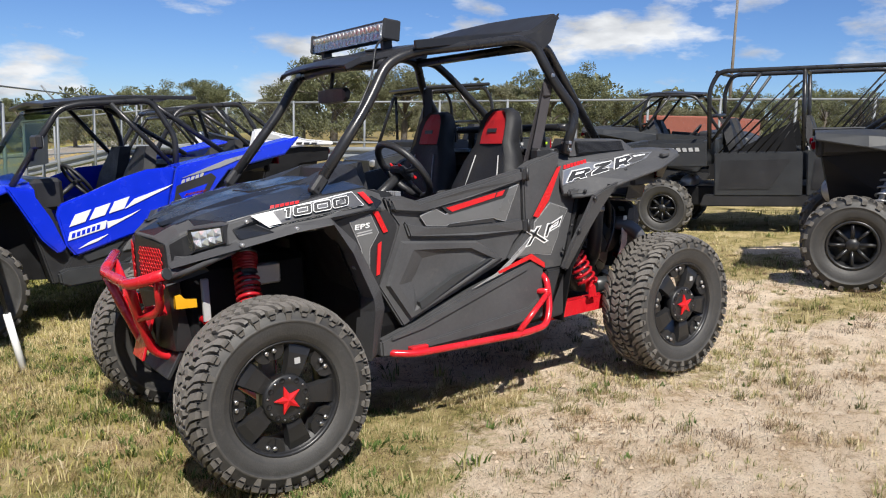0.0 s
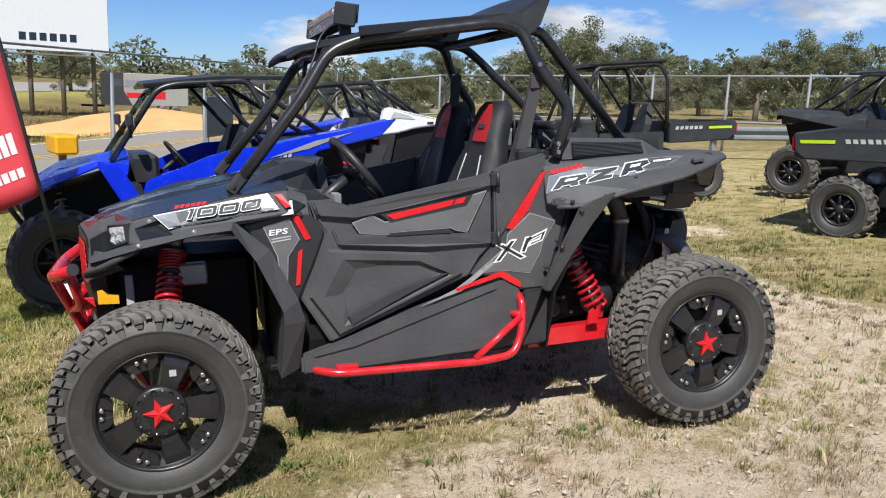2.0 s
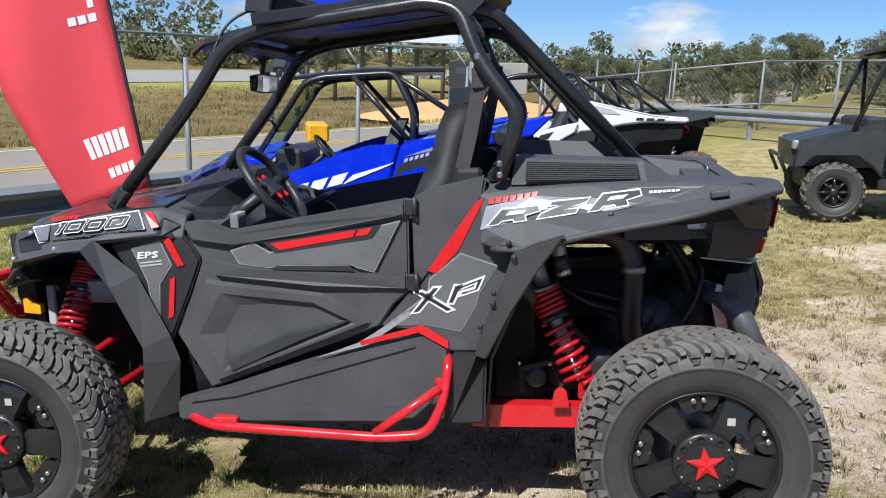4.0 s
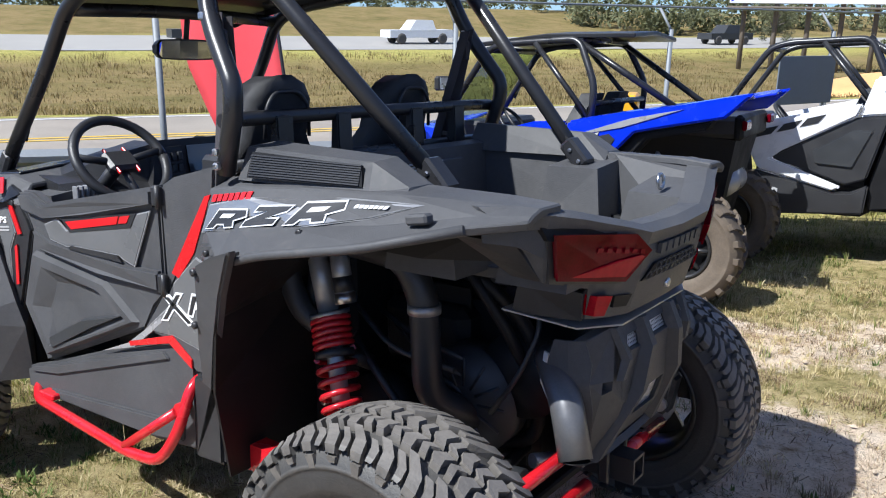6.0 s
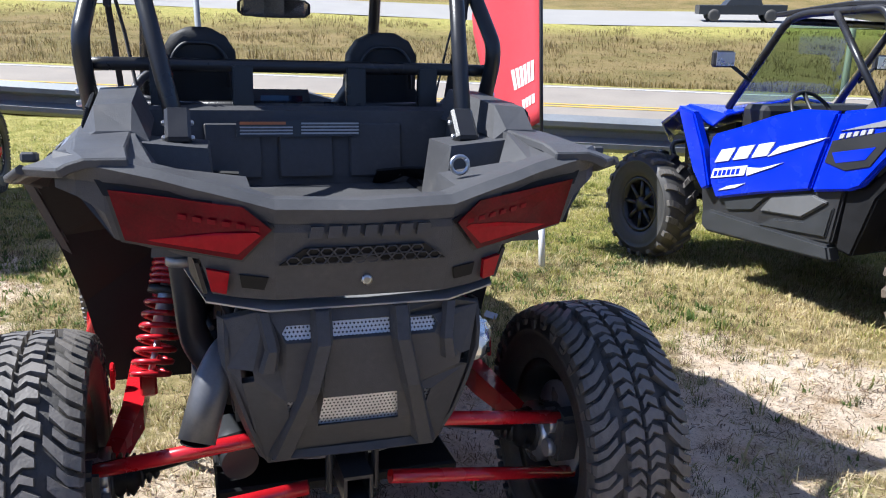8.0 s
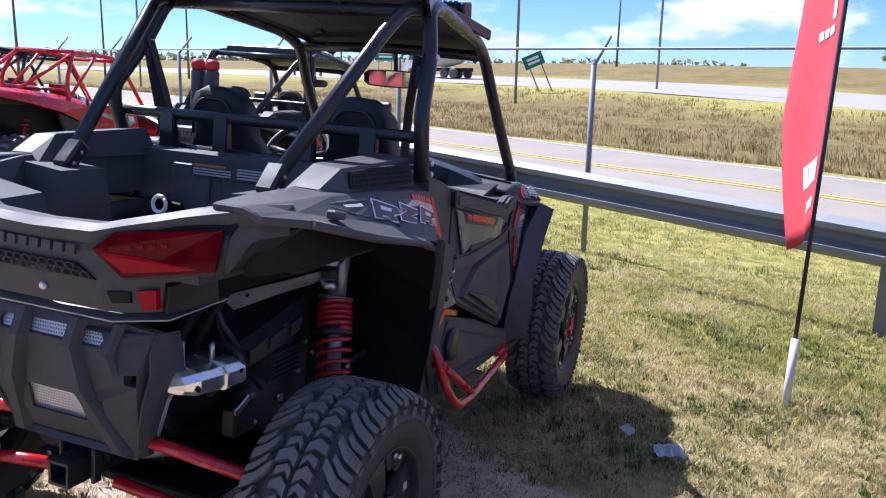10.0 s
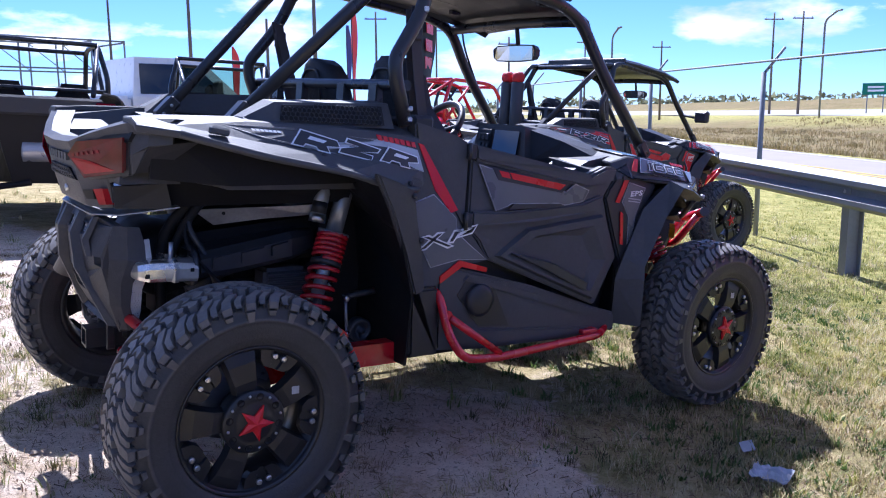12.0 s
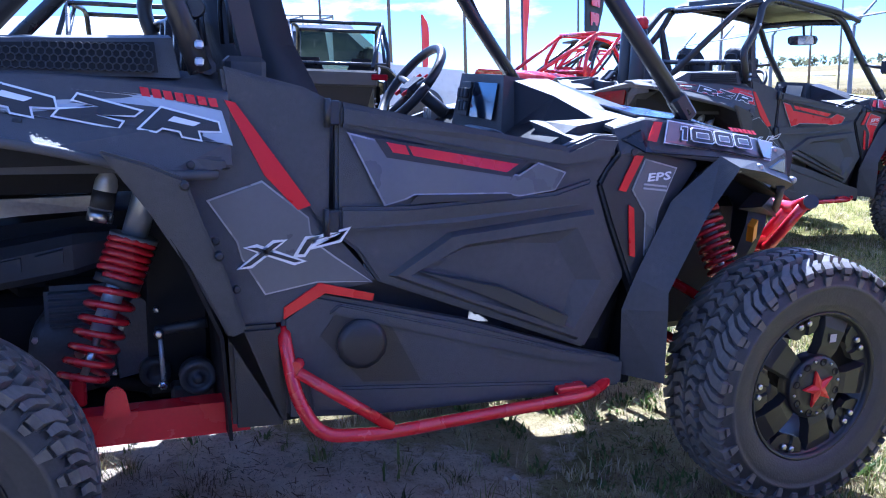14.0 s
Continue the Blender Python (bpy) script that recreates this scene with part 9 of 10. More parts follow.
# ---- poles, signs, far vehicles and buildings ----
def utility_pole(x, y, h, arm=True):
    p = thing("utility_pole", on_ground(x, y, 60), "weathered wooden utility pole", "utility pole", "poles along the highway")
    part("shaft", tube([(0, 0, -0.4), (0, 0, h)], 0.15, 8, 0, taper=0.09), WOOD, p)
    if arm:
        part("cross_arm", box((0.10, 2.2, 0.12), (0, 0, h - 0.7), 0.01), WOOD, p)
        for k in (-0.95, 0.0, 0.95):
            part("insulator", lathe([(0.04, 0), (0.06, 0.05), (0.03, 0.14)], 8, axis="z", centre=(0, k, h - 0.64)), LABELM, p)
    return p


def lamp_post(x, y, h, turn):
    p = thing("street_lamp", on_ground(x, y, turn), "grey steel highway lamp", "street lamp", "lamps along the highway")
    part("shaft", tube([(0, 0, -0.2), (0, 0, h - 0.6), (1.8, 0, h)], 0.09, 8, 0.6), GALV, p)
    part("lamp_head", bevel(box((0.7, 0.28, 0.14), (2.1, 0, h), 0), 0.03), GALV, p)


def polar(cx, cy, az, d):
    return cx + d * math.cos(radians(az)), cy + d * math.sin(radians(az))


for az, d, h in ((-149.5, 95, 10.5), (-147.8, 100, 11.0), (-114.9, 62, 8.0), (-118.2, 48, 9.0), (-122, 85, 11), (-126, 105, 12), (-131, 85, 9), (-136, 110, 11), (-141, 100, 9), (-156, 130, 12), (-169.5, 110, 10), (-110, 58, 11), (-105, 80, 12), (-98, 70, 12), (34.0, 60, 12)):
    utility_pole(*polar(2.4, 2.5, az, d), h, arm=(d > 70))
for az, d, tn in ((-150.9, 82, 60), (-162.5, 55, 60), (-172, 66, 60), (-138, 80, 60)):
    lamp_post(*polar(2.5, 2.4, az, d), 9.0, tn)
for az, d, w, h, z in ((-153.9, 90, 2.3, 1.1, 1.75), (-164.6, 62, 1.5, 0.95, 1.9)):
    x, y = polar(2.5, 2.4, az, d)
    sg = thing("road_sign", on_ground(x, y, az + 180) @ pose(0, 0, 0, 24 if d < 70 else 0, 0, 0), "green highway sign on steel posts", "road sign", "green signs")
    part("sign_face", box((0.04, w, h), (0, 0, z + h / 2), 0.01), SIGN, sg)
    for k in range(2):
        part("sign_bar", box((0.006, w * 0.6, 0.18), (0.025, 0, z + h * (0.35 + 0.3 * k))), WHITE, sg)
    for k in (-1, 1):
        part("sign_post", tube([(-0.06, k * w * 0.3, -0.3), (-0.06, k * w * 0.3, z + h)], 0.05, 8, 0), GALV, sg)


def along_highway(u, v, lift=0.05):
    p = RAIL0 + RAILN * u + RAILD * v
    return pose(p.x, p.y, float(ground_z(p.x, p.y)) + lift, 0, 0, rail_turn)


def pickup(m, mat, label):
    car = thing("pickup_truck", m, label, "pickup truck")
    part("body", bevel(loft([[(-2.7, -0.9, 0.45), (-2.7, 0.9, 0.45), (-2.7, 0.88, 1.0), (-2.7, -0.88, 1.0)], [(2.7, -0.9, 0.45), (2.7, 0.9, 0.45), (2.7, 0.88, 1.05), (2.7, -0.88, 1.05)]], closed=True), 0.06, 2), mat, car)
    part("cab", bevel(loft([[(-1.1, -0.86, 1.0), (1.2, -0.86, 1.0), (1.2, 0.86, 1.0), (-1.1, 0.86, 1.0)], [(-0.5, -0.74, 1.75), (0.95, -0.74, 1.75), (0.95, 0.74, 1.75), (-0.5, 0.74, 1.75)]], closed=True), 0.06, 2), mat, car)
    for s in (-1, 1):
        part("window", side_panel([(-0.78, 1.12), (0.98, 1.12), (0.86, 1.62), (-0.46, 1.62)], s, 0.850, 0.02, 0, bulge=lambda x, z: -0.16 * (z - 1.0)), TINT, car)
        for x in (-1.75, 1.75):
            part("tyre", mirror_y(lathe([(0.2, -0.12), (0.38, -0.12), (0.40, 0), (0.38, 0.12), (0.2, 0.12)], 20, centre=(x, s * 0.8, 0.40)), 1), RUBBER, car)
    return car


pickup(along_highway(51, 32), WHITEP, "white pickup truck on the highway")
pickup(along_highway(50, 16), GREYBODY, "dark pickup truck on the highway")
pickup(along_highway(50, 64), GREYBODY, "dark grey pickup truck on the highway")

mixer = thing("cement_mixer_truck", along_highway(52, -56), "white cement mixer truck on the highway", "mixer truck")
part("cab", bevel(loft([[(-4.6, -1.15, 0.7), (-2.4, -1.15, 0.7), (-2.4, 1.15, 0.7), (-4.6, 1.15, 0.7)], [(-4.4, -1.1, 1.7), (-2.4, -1.1, 1.7), (-2.4, 1.1, 1.7), (-4.4, 1.1, 1.7)], [(-3.6, -1.05, 2.7), (-2.5, -1.05, 2.7), (-2.5, 1.05, 2.7), (-3.6, 1.05, 2.7)]], closed=True), 0.1, 2), WHITEP, mixer)
part("drum", lathe([(0.5, -2.1), (1.15, -1.2), (1.3, 0.4), (1.0, 2.2), (0.5, 3.4)], 24, axis="x", centre=(0.2, 0, 2.35)), CONC, mixer)
part("chassis", box((8.0, 1.0, 0.35), (0, 0, 0.85), 0.03), UNDER, mixer)
part("chute", box((1.4, 0.8, 0.5), (3.9, 0, 1.9), 0.08, (0, 30, 0)), WHITEP, mixer)
part("cab_window", side_panel([(-3.9, 1.75), (-2.6, 1.75), (-2.6, 2.45), (-3.5, 2.45)], 1, 1.12, 0.02, 0), TINT, mixer)
part("cab_window", side_panel([(-3.9, 1.75), (-2.6, 1.75), (-2.6, 2.45), (-3.5, 2.45)], -1, 1.12, 0.02, 0), TINT, mixer)
for x in (-3.4, 1.4, 2.7):
    for s in (-1, 1):
        part("tyre", lathe([(0.25, -0.15), (0.5, -0.15), (0.52, 0), (0.5, 0.15), (0.25, 0.15)], 20, centre=(x, s * 1.0, 0.52)), RUBBER, mixer)

# billboard and trailer beyond the field
bx, by = polar(-0.6, -3.7, 99.5, 62)
bill = thing("billboard", on_ground(bx, by, 99.5 - 180 + 8), "blue and white billboard on timber posts", "billboard")
part("panel", box((0.25, 12.0, 4.2), (0, 0, 6.4), 0.03), WHITEP, bill)
part("blue_field", fill([(-5.9, 4.4), (-5.9, 8.4), (0.5, 8.4), (-2.0, 6.0)]), BLUE, bill, m=Matrix(((0, 0, 1, 0.13), (1, 0, 0, 0), (0, 1, 0, 0), (0, 0, 0, 1))))
for k in range(6):
    part("text_bar", box((0.01, 0.42, 0.5), (0.135, 0.6 + k * 0.62, 5.2), 0), SCREEN, bill)
part("catwalk", box((1.0, 12.2, 0.12), (0.4, 0, 4.05), 0.02), WOOD, bill)
for k in range(6):
    part("post", tube([(-0.2, -5.0 + k * 2.0, -0.6), (-0.2, -5.0 + k * 2.0, 7.8)], 0.16, 8, 0), WOOD, bill)
tx, ty = polar(-0.6, -3.7, 92.0, 66)
trailer = thing("box_trailer", on_ground(tx, ty, 2), "pale box trailer with red bars on its side", "trailer")
part("box", bevel(box((6.0, 2.4, 2.3), (0, 0, 1.9), 0), 0.04), CONCR, trailer)
part("red_bar", box((1.0, 0.02, 0.55), (0.9, -1.212, 1.55)), REDV, trailer)
part("red_bar", box((1.3, 0.02, 0.35), (-0.6, -1.212, 1.50)), REDV, trailer)
for k in range(4):
    part("grey_bar", box((0.9, 0.02, 0.5), (-2.0 + k * 1.1, -1.212, 2.35)), GREYM, trailer)
for x in (1.2, 2.1):
    part("tyre", lathe([(0.2, -1.2), (0.4, -1.2), (0.4, 1.2), (0.2, 1.2)], 16, centre=(x, 0, 0.4)), RUBBER, trailer)
part("hitch_tongue", box((1.6, 0.2, 0.15), (-3.6, 0, 0.65), 0.02), UNDER, trailer)
sx, sy = polar(-1.2, -3.7, 90.8, 44)
bm = bmesh.new()
rows = []
for i in range(14):
    r = 4.0 * (1 - i / 13) ** 0.8
    rows.append([bm.verts.new((r * math.cos(a) * (1 + 0.12 * noise.noise(Vector((math.cos(a), math.sin(a), i * 0.3)))) * 1.7, r * math.sin(a), 1.25 * (i / 13) ** 0.85 - 0.2)) for a in [k * math.pi / 12 for k in range(24)]])
for a, b in zip(rows, rows[1:]):
    for k in range(24):
        bm.faces.new((a[k], a[(k + 1) % 24], b[(k + 1) % 24], b[k]))
tagged(part("sand_pile", bm, SAND, None, smooth=True, m=on_ground(sx, sy, 10)), "long heap of orange sand beyond the fence", "sand pile")

# the rear boundary: chain-link fence with a pale top rail behind the parked machines
back = thing("boundary_fence", Matrix.Identity(4), "tall chain-link fence with pale rails behind the parked machines", "fence")
line = [polar(0, 0, az, d) for az, d in ((88, 30), (72, 23), (55, 20), (38, 20), (22, 21), (5, 24))]
for (x0, y0), (x1, y1) in zip(line, line[1:]):
    n = 3
    for k in range(n):
        x, y = x0 + (x1 - x0) * k / n, y0 + (y1 - y0) * k / n
        z = float(ground_z(x, y))
        part("fence_post", tube([(x, y, z - 0.3), (x, y, z + 2.0)], 0.035, 8, 0), GALV, back)
    z0, z1 = float(ground_z(x0, y0)), float(ground_z(x1, y1))
    for h in (0.75, 1.95):
        part("fence_rail", tube([(x0, y0, z0 + h), (x1, y1, z1 + h)], 0.03, 6, 0), GALV, back)
    wires = bmesh.new()
    d = Vector((x1 - x0, y1 - y0))
    m = int(d.length / 0.16)
    for k in range(m):
        for dirn in (1, -1):
            a = k / m
            b = min(1, max(0, a + dirn * 1.9 / d.length))
            p, q = (x0 + d.x * a, y0 + d.y * a, z0 + (z1 - z0) * a + 0.05), (x0 + d.x * b, y0 + d.y * b, z0 + (z1 - z0) * b + 1.95)
            n_ = Vector((d.y, -d.x)).normalized() * 0.004
            vs = [wires.verts.new((p[0] - 0.004, p[1] - 0.004, p[2])), wires.verts.new((p[0] + 0.004, p[1] + 0.004, p[2])), wires.verts.new((q[0] + 0.004, q[1] + 0.004, q[2])), wires.verts.new((q[0] - 0.004, q[1] - 0.004, q[2]))]
            wires.faces.new(vs)
    tagged(part("fence_mesh", wires, GALV, back), kind="stuff")
far_rail = thing("guard_rail", Matrix.Identity(4), "pale galvanised W-beam guard rail before the rear fence", "guard rail")
beam = [Vector(polar(0, 0, az, d)) for az, d in ((86, 24), (72, 19), (55, 16.8), (38, 16.8), (24, 17.5), (8, 20))]
for p, q in zip(beam, beam[1:]):
    d = (q - p).normalized()
    side_ = Vector((d.y, -d.x))
    part("rail_beam", shell(loft([[(c.x + side_.x * w, c.y + side_.y * w, float(ground_z(c.x, c.y)) + 0.44 + h) for w, h in prof] for c in (p, p + (q - p) * 0.5, q + d * 0.05)]), 0.004), GALV, far_rail)
    for k in range(3):
        c = p + (q - p) * (k / 3)
        part("rail_post", box((0.12, 0.12, 1.0), (c.x - side_.x * 0.12, c.y - side_.y * 0.12, float(ground_z(c.x, c.y)) + 0.20), 0.01), GALV, far_rail)
bd = Vector((-0.41, 9.10))
notice = thing("notice_board", pose(bd.x, bd.y, float(ground_z(bd.x, bd.y)), 0, 0, rail_turn), "blank slate-grey board standing on two posts by the fence", "board")
hz = 0.93 - float(ground_z(bd.x, bd.y))
part("panel", box((1.02, 0.02, 0.58), (0, 0, hz), 0.004), SLATE, notice)
for k in (-0.4, 0.4):
    part("post", box((0.04, 0.04, hz + 0.45), (k, 0.031, (hz + 0.05) / 2), 0.004), GALV, notice)
x, y = polar(-2, -3, 37, 27)
shed = thing("steel_container", on_ground(x, y, 25), "rust-red corrugated steel container beyond the fence", "container")
part("wall", bevel(box((5.5, 2.4, 1.5), (0, 0, 0.75), 0), 0.03), BRICKR, shed)
for k in range(22):
    part("corrugation", box((0.12, 0.04, 1.36), (-2.6 + k * 0.248, -1.21, 0.75), 0.01), BRICKR, shed)
yx, yy = polar(-0.57, -3.73, 99.0, 12.5)
mb = thing("yellow_box", on_ground(yx, yy, 20), "yellow roadside box on a short post", "post box")
part("case", bevel(box((0.30, 0.55, 0.26), (0, 0, 1.05), 0), 0.03), YELLOW, mb)
part("post", box((0.09, 0.09, 1.1), (0, 0, 0.45), 0.01), WOOD, mb)

# behind the machine's far side: low building, white truck and steelwork
hx, hy = polar(0.7, 2.4, -88, 48)
shop = thing("workshop_building", on_ground(hx, hy, 0), "long low workshop with a pale metal roof", "building")
part("wall", box((18, 9, 3.2), (4, 0, 1.6), 0.02), GREYSTEEL, shop)
part("roof", bevel(loft([[(-6, -5.4, 3.2), (-6, 5.4, 3.2), (-6, 0.2, 4.6), (-6, -0.2, 4.6)], [(14, -5.4, 3.2), (14, 5.4, 3.2), (14, 0.2, 4.6), (14, -0.2, 4.6)]], closed=True), 0.02), GALV, shop)
for k in range(5):
    w = part("window", box((1.8, 0.06, 1.3), (-2.5 + k * 3.4, 4.52, 1.7)), TINT, shop)
    part("window_frame", box((2.0, 0.04, 1.5), (-2.5 + k * 3.4, 4.505, 1.7)), WHITEP, w)
work = thing("pickup_truck", on_ground(-2.6, -12.6, 6) @ pose(0, 0, -0.02), "white crew-cab pickup truck parked on the lot", "pickup truck")
part("bed", bevel(box((2.3, 1.9, 0.72), (1.75, 0, 0.92), 0), 0.05, 2), WHITEP, work)
part("body", bevel(loft([[(-3.0, -0.92, 0.50), (-3.0, 0.92, 0.50), (-2.95, 0.84, 1.12), (-2.95, -0.84, 1.12)], [(-1.4, -0.96, 0.48), (-1.4, 0.96, 0.48), (-1.4, 0.93, 1.26), (-1.4, -0.93, 1.26)], [(0.58, -0.96, 0.48), (0.58, 0.96, 0.48), (0.58, 0.93, 1.28), (0.58, -0.93, 1.28)]], closed=True), 0.05, 2), WHITEP, work)
part("cab", bevel(loft([[(-1.5, -0.90, 1.24), (0.56, -0.90, 1.24), (0.56, 0.90, 1.24), (-1.5, 0.90, 1.24)], [(-0.75, -0.76, 1.95), (0.44, -0.76, 1.95), (0.44, 0.76, 1.95), (-0.75, 0.76, 1.95)]], closed=True), 0.06, 2), WHITEP, work)
for s in (-1, 1):
    for x0, x1 in ((-1.16, -0.36), (-0.28, 0.42)):
        part("window", side_panel([(x0, 1.32), (x1, 1.32), (x1 - 0.04, 1.84), (max(x0, -0.66) + 0.02, 1.84)], s, 0.910, 0.03, 0, bulge=lambda x, z: -0.197 * (z - 1.24)), TINT, work)
    part("mirror", bevel(box((0.12, 0.22, 0.26), (-0.95, s * 1.04, 1.42), 0), 0.03), BLACKP, work)
    part("headlamp", bevel(box((0.08, 0.34, 0.20), (-2.98, s * 0.66, 0.98), 0), 0.02), CHROME, work)
    part("tail_lamp", box((0.05, 0.16, 0.34), (2.90, s * 0.86, 1.05), 0.01), LENSB, work)
    for x in (-2.05, 1.75):
        tyre_ = part("tyre", mirror_y(lathe([(0.22, -0.14), (0.40, -0.14), (0.42, 0), (0.40, 0.14), (0.22, 0.14)], 24, centre=(x, 0.84, 0.42)), s), RUBBER, work)
        part("rim", mirror_y(lathe([(0.22, 0.06), (0.21, 0.13), (0.05, 0.10), (0.02, 0.12)], 20, centre=(x, 0.84, 0.42)), s), GREYM, tyre_)
part("windscreen", loft([[(-1.47, -0.80, 1.30), (-1.47, 0.80, 1.30)], [(-0.84, -0.68, 1.90), (-0.84, 0.68, 1.90)]]), TINT, work)
part("front_bumper", bevel(box((0.16, 1.84, 0.22), (-3.05, 0, 0.58), 0), 0.03), CHROME, work)
gx, gy = polar(1.7, 2.9, -99.8, 84)
sub_ = thing("substation_frame", on_ground(gx, gy, 10), "grey steel lattice of a distant substation", "steel frame")
for i in range(5):
    for j in range(2):
        part("column", box((0.12, 0.12, 7.6), (-6 + i * 3, j * 6, 3.8)), GALV, sub_)
    part("beam", box((0.1, 6, 0.14), (-6 + i * 3, 3, 7.4)), GALV, sub_)
    part("brace", tube([(-6 + i * 3, 0, 5.0), (-6 + i * 3 + (3 if i < 4 else -3), 0, 7.4)], 0.05, 6, 0), GALV, sub_)
for j in range(2):
    for h in (3.4, 5.0, 7.5):
        part("beam", box((12, 0.1, 0.14), (0, j * 6, h)), GALV, sub_)
rag = bmesh.new()
bmesh.ops.create_grid(rag, x_segments=10, y_segments=10, size=0.09)
for v in rag.verts:
    v.co.z = 0.030 + 0.032 * noise.noise(v.co * 22) + 0.02 * noise.noise(v.co * 55)
    v.co.x *= 1 + 0.25 * noise.noise(v.co * 9)
tagged(part("crumpled_paper", shell(rag, 0.0015), PAPER, None, m=on_lot(-0.653, 1.40, 20) @ Matrix.Scale(0.75, 4)), "crumpled pale paper lying in the grass", "litter")
tagged(part("paper_scrap", shell(box((0.07, 0.05, 0.004), (0, 0, 0.02), 0, (20, 10, 0)), 0.001), PAPER, None, m=on_lot(-0.80, 1.20, 50)), "small torn paper scrap in the grass", "litter")


# ---- trees ----
def blade_material(name, stops, thin=0.35):
    """Leaves whose colour differs blade by blade and in patches, and that let some light through."""
    mat = bpy.data.materials.new(name)
    mat.use_nodes = True
    n, l = mat.node_tree.nodes, mat.node_tree.links
    p, out = n["Principled BSDF"], n["Material Output"]
    p.inputs["Roughness"].default_value, p.inputs["Specular IOR Level"].default_value = 0.65, 0.25
    geo, co, tex, mix = n.new("ShaderNodeNewGeometry"), n.new("ShaderNodeTexCoord"), n.new("ShaderNodeTexNoise"), n.new("ShaderNodeMath")
    tex.inputs["Scale"].default_value, tex.inputs["Detail"].default_value = 1.3, 5.0
    l.new(co.outputs["Object"], tex.inputs["Vector"])
    mix.operation = "MULTIPLY_ADD"
    mix.inputs[1].default_value = 0.55
    l.new(geo.outputs["Random Per Island"], mix.inputs[0])
    shift = n.new("ShaderNodeMath")
    shift.operation = "MULTIPLY_ADD"
    shift.inputs[1].default_value, shift.inputs[2].default_value = 1.5, -0.545
    l.new(tex.outputs["Fac"], shift.inputs[0])
    l.new(shift.outputs[0], mix.inputs[2])
    ramp = n.new("ShaderNodeValToRGB")
    ramp.color_ramp.elements[0].position, ramp.color_ramp.elements[0].color = stops[0][0], (*stops[0][1], 1)
    ramp.color_ramp.elements[1].position, ramp.color_ramp.elements[1].color = stops[-1][0], (*stops[-1][1], 1)
    for pos, c in stops[1:-1]:
        ramp.color_ramp.elements.new(pos).color = (*c, 1)
    l.new(mix.outputs[0], ramp.inputs["Fac"])
    l.new(ramp.outputs["Color"], p.inputs["Base Color"])
    tr, ms = n.new("ShaderNodeBsdfTranslucent"), n.new("ShaderNodeMixShader")
    l.new(ramp.outputs["Color"], tr.inputs["Color"])
    ms.inputs[0].default_value = thin
    l.new(p.outputs[0], ms.inputs[1])
    l.new(tr.outputs[0], ms.inputs[2])
    l.new(ms.outputs[0], out.inputs["Surface"])
    return mat


# paler than real leaves: the haze of distance is put into these colours
LEAF = [blade_material("foliage", [(0.10, tuple(0.55 * v for v in c)), (0.50, c), (0.95, tuple(1.6 * v for v in c))], 0.45) for c in ((0.185, 0.195, 0.105), (0.205, 0.210, 0.120), (0.230, 0.225, 0.140))]


def leaf_cloud(rng, centres, per, size):
    """Many small leaf clumps scattered about limb ends."""
    n = len(centres) * per
    c = np.repeat(np.array(centres), per, 0)
    d = rng.normal(size=(n, 3))
    d /= np.linalg.norm(d, axis=1)[:, None]
    r = rng.uniform(0.15, 1.0, n) ** 0.6
    p = c[:, :3] + d * (r * c[:, 3])[:, None] * np.array([1, 1, 0.72])
    a, b = rng.normal(size=(n, 3)), rng.normal(size=(n, 3))
    a /= np.linalg.norm(a, axis=1)[:, None]
    b -= a * (a * b).sum(1)[:, None]
    b /= np.linalg.norm(b, axis=1)[:, None]
    sz = size * rng.uniform(0.5, 1.4, n)[:, None]
    v = np.stack([p - a * sz, p - b * sz * 0.5, p + a * sz, p + b * sz * 0.5], 1).reshape(-1, 3)
    f = np.arange(n * 4).reshape(-1, 4)
    return v, f


def tree(m, seed, h, mat, label, spread=0.42, per=330):
    rng = np.random.default_rng(seed)
    t = thing("tree", m, label, "tree", "trees beyond the fence")
    bm = tube([(0, 0, -0.3), (0.1 * h * 0.1, 0, h * 0.3), (0.0, 0.05 * h * 0.3, h * 0.6)], 0.045 * h, 8, 0.3, taper=0.02 * h)
    cs = []
    for k in range(13):
        a, zz = rng.uniform(0, 6.28), rng.uniform(0.28, 0.62) * h
        ln = rng.uniform(0.22, spread) * h
        e = (ln * math.cos(a), ln * math.sin(a), zz + rng.uniform(0.12, 0.34) * h)
        tube([(0, 0, zz * 0.85), (e[0] * 0.5, e[1] * 0.5, (zz + e[2]) / 2 + 0.02 * h), e], 0.016 * h, 5, 0.2, bm, taper=0.005 * h)
        for q in range(3):
            cs.append((e[0] + rng.normal() * 0.07 * h, e[1] + rng.normal() * 0.07 * h, e[2] + rng.normal() * 0.05 * h, rng.uniform(0.07, 0.15) * h))
    for q in range(7):
        cs.append((rng.normal() * 0.10 * h, rng.normal() * 0.10 * h, h * rng.uniform(0.62, 0.93), rng.uniform(0.08, 0.14) * h))
    for q in range(12):
        a, ln = rng.uniform(0, 6.28), rng.uniform(0.15, spread) * h
        cs.append((ln * math.cos(a), ln * math.sin(a), h * rng.uniform(0.10, 0.42), rng.uniform(0.08, 0.16) * h))
    part("trunk", bm, BARK, t)
    v, f = leaf_cloud(rng, cs, per, 0.0125 * h)
    me = bpy.data.meshes.new("crown")
    me.from_pydata(v.tolist(), [], f.tolist())
    me.materials.append(mat)
    c = new("crown", me)
    c.parent = t
    return t


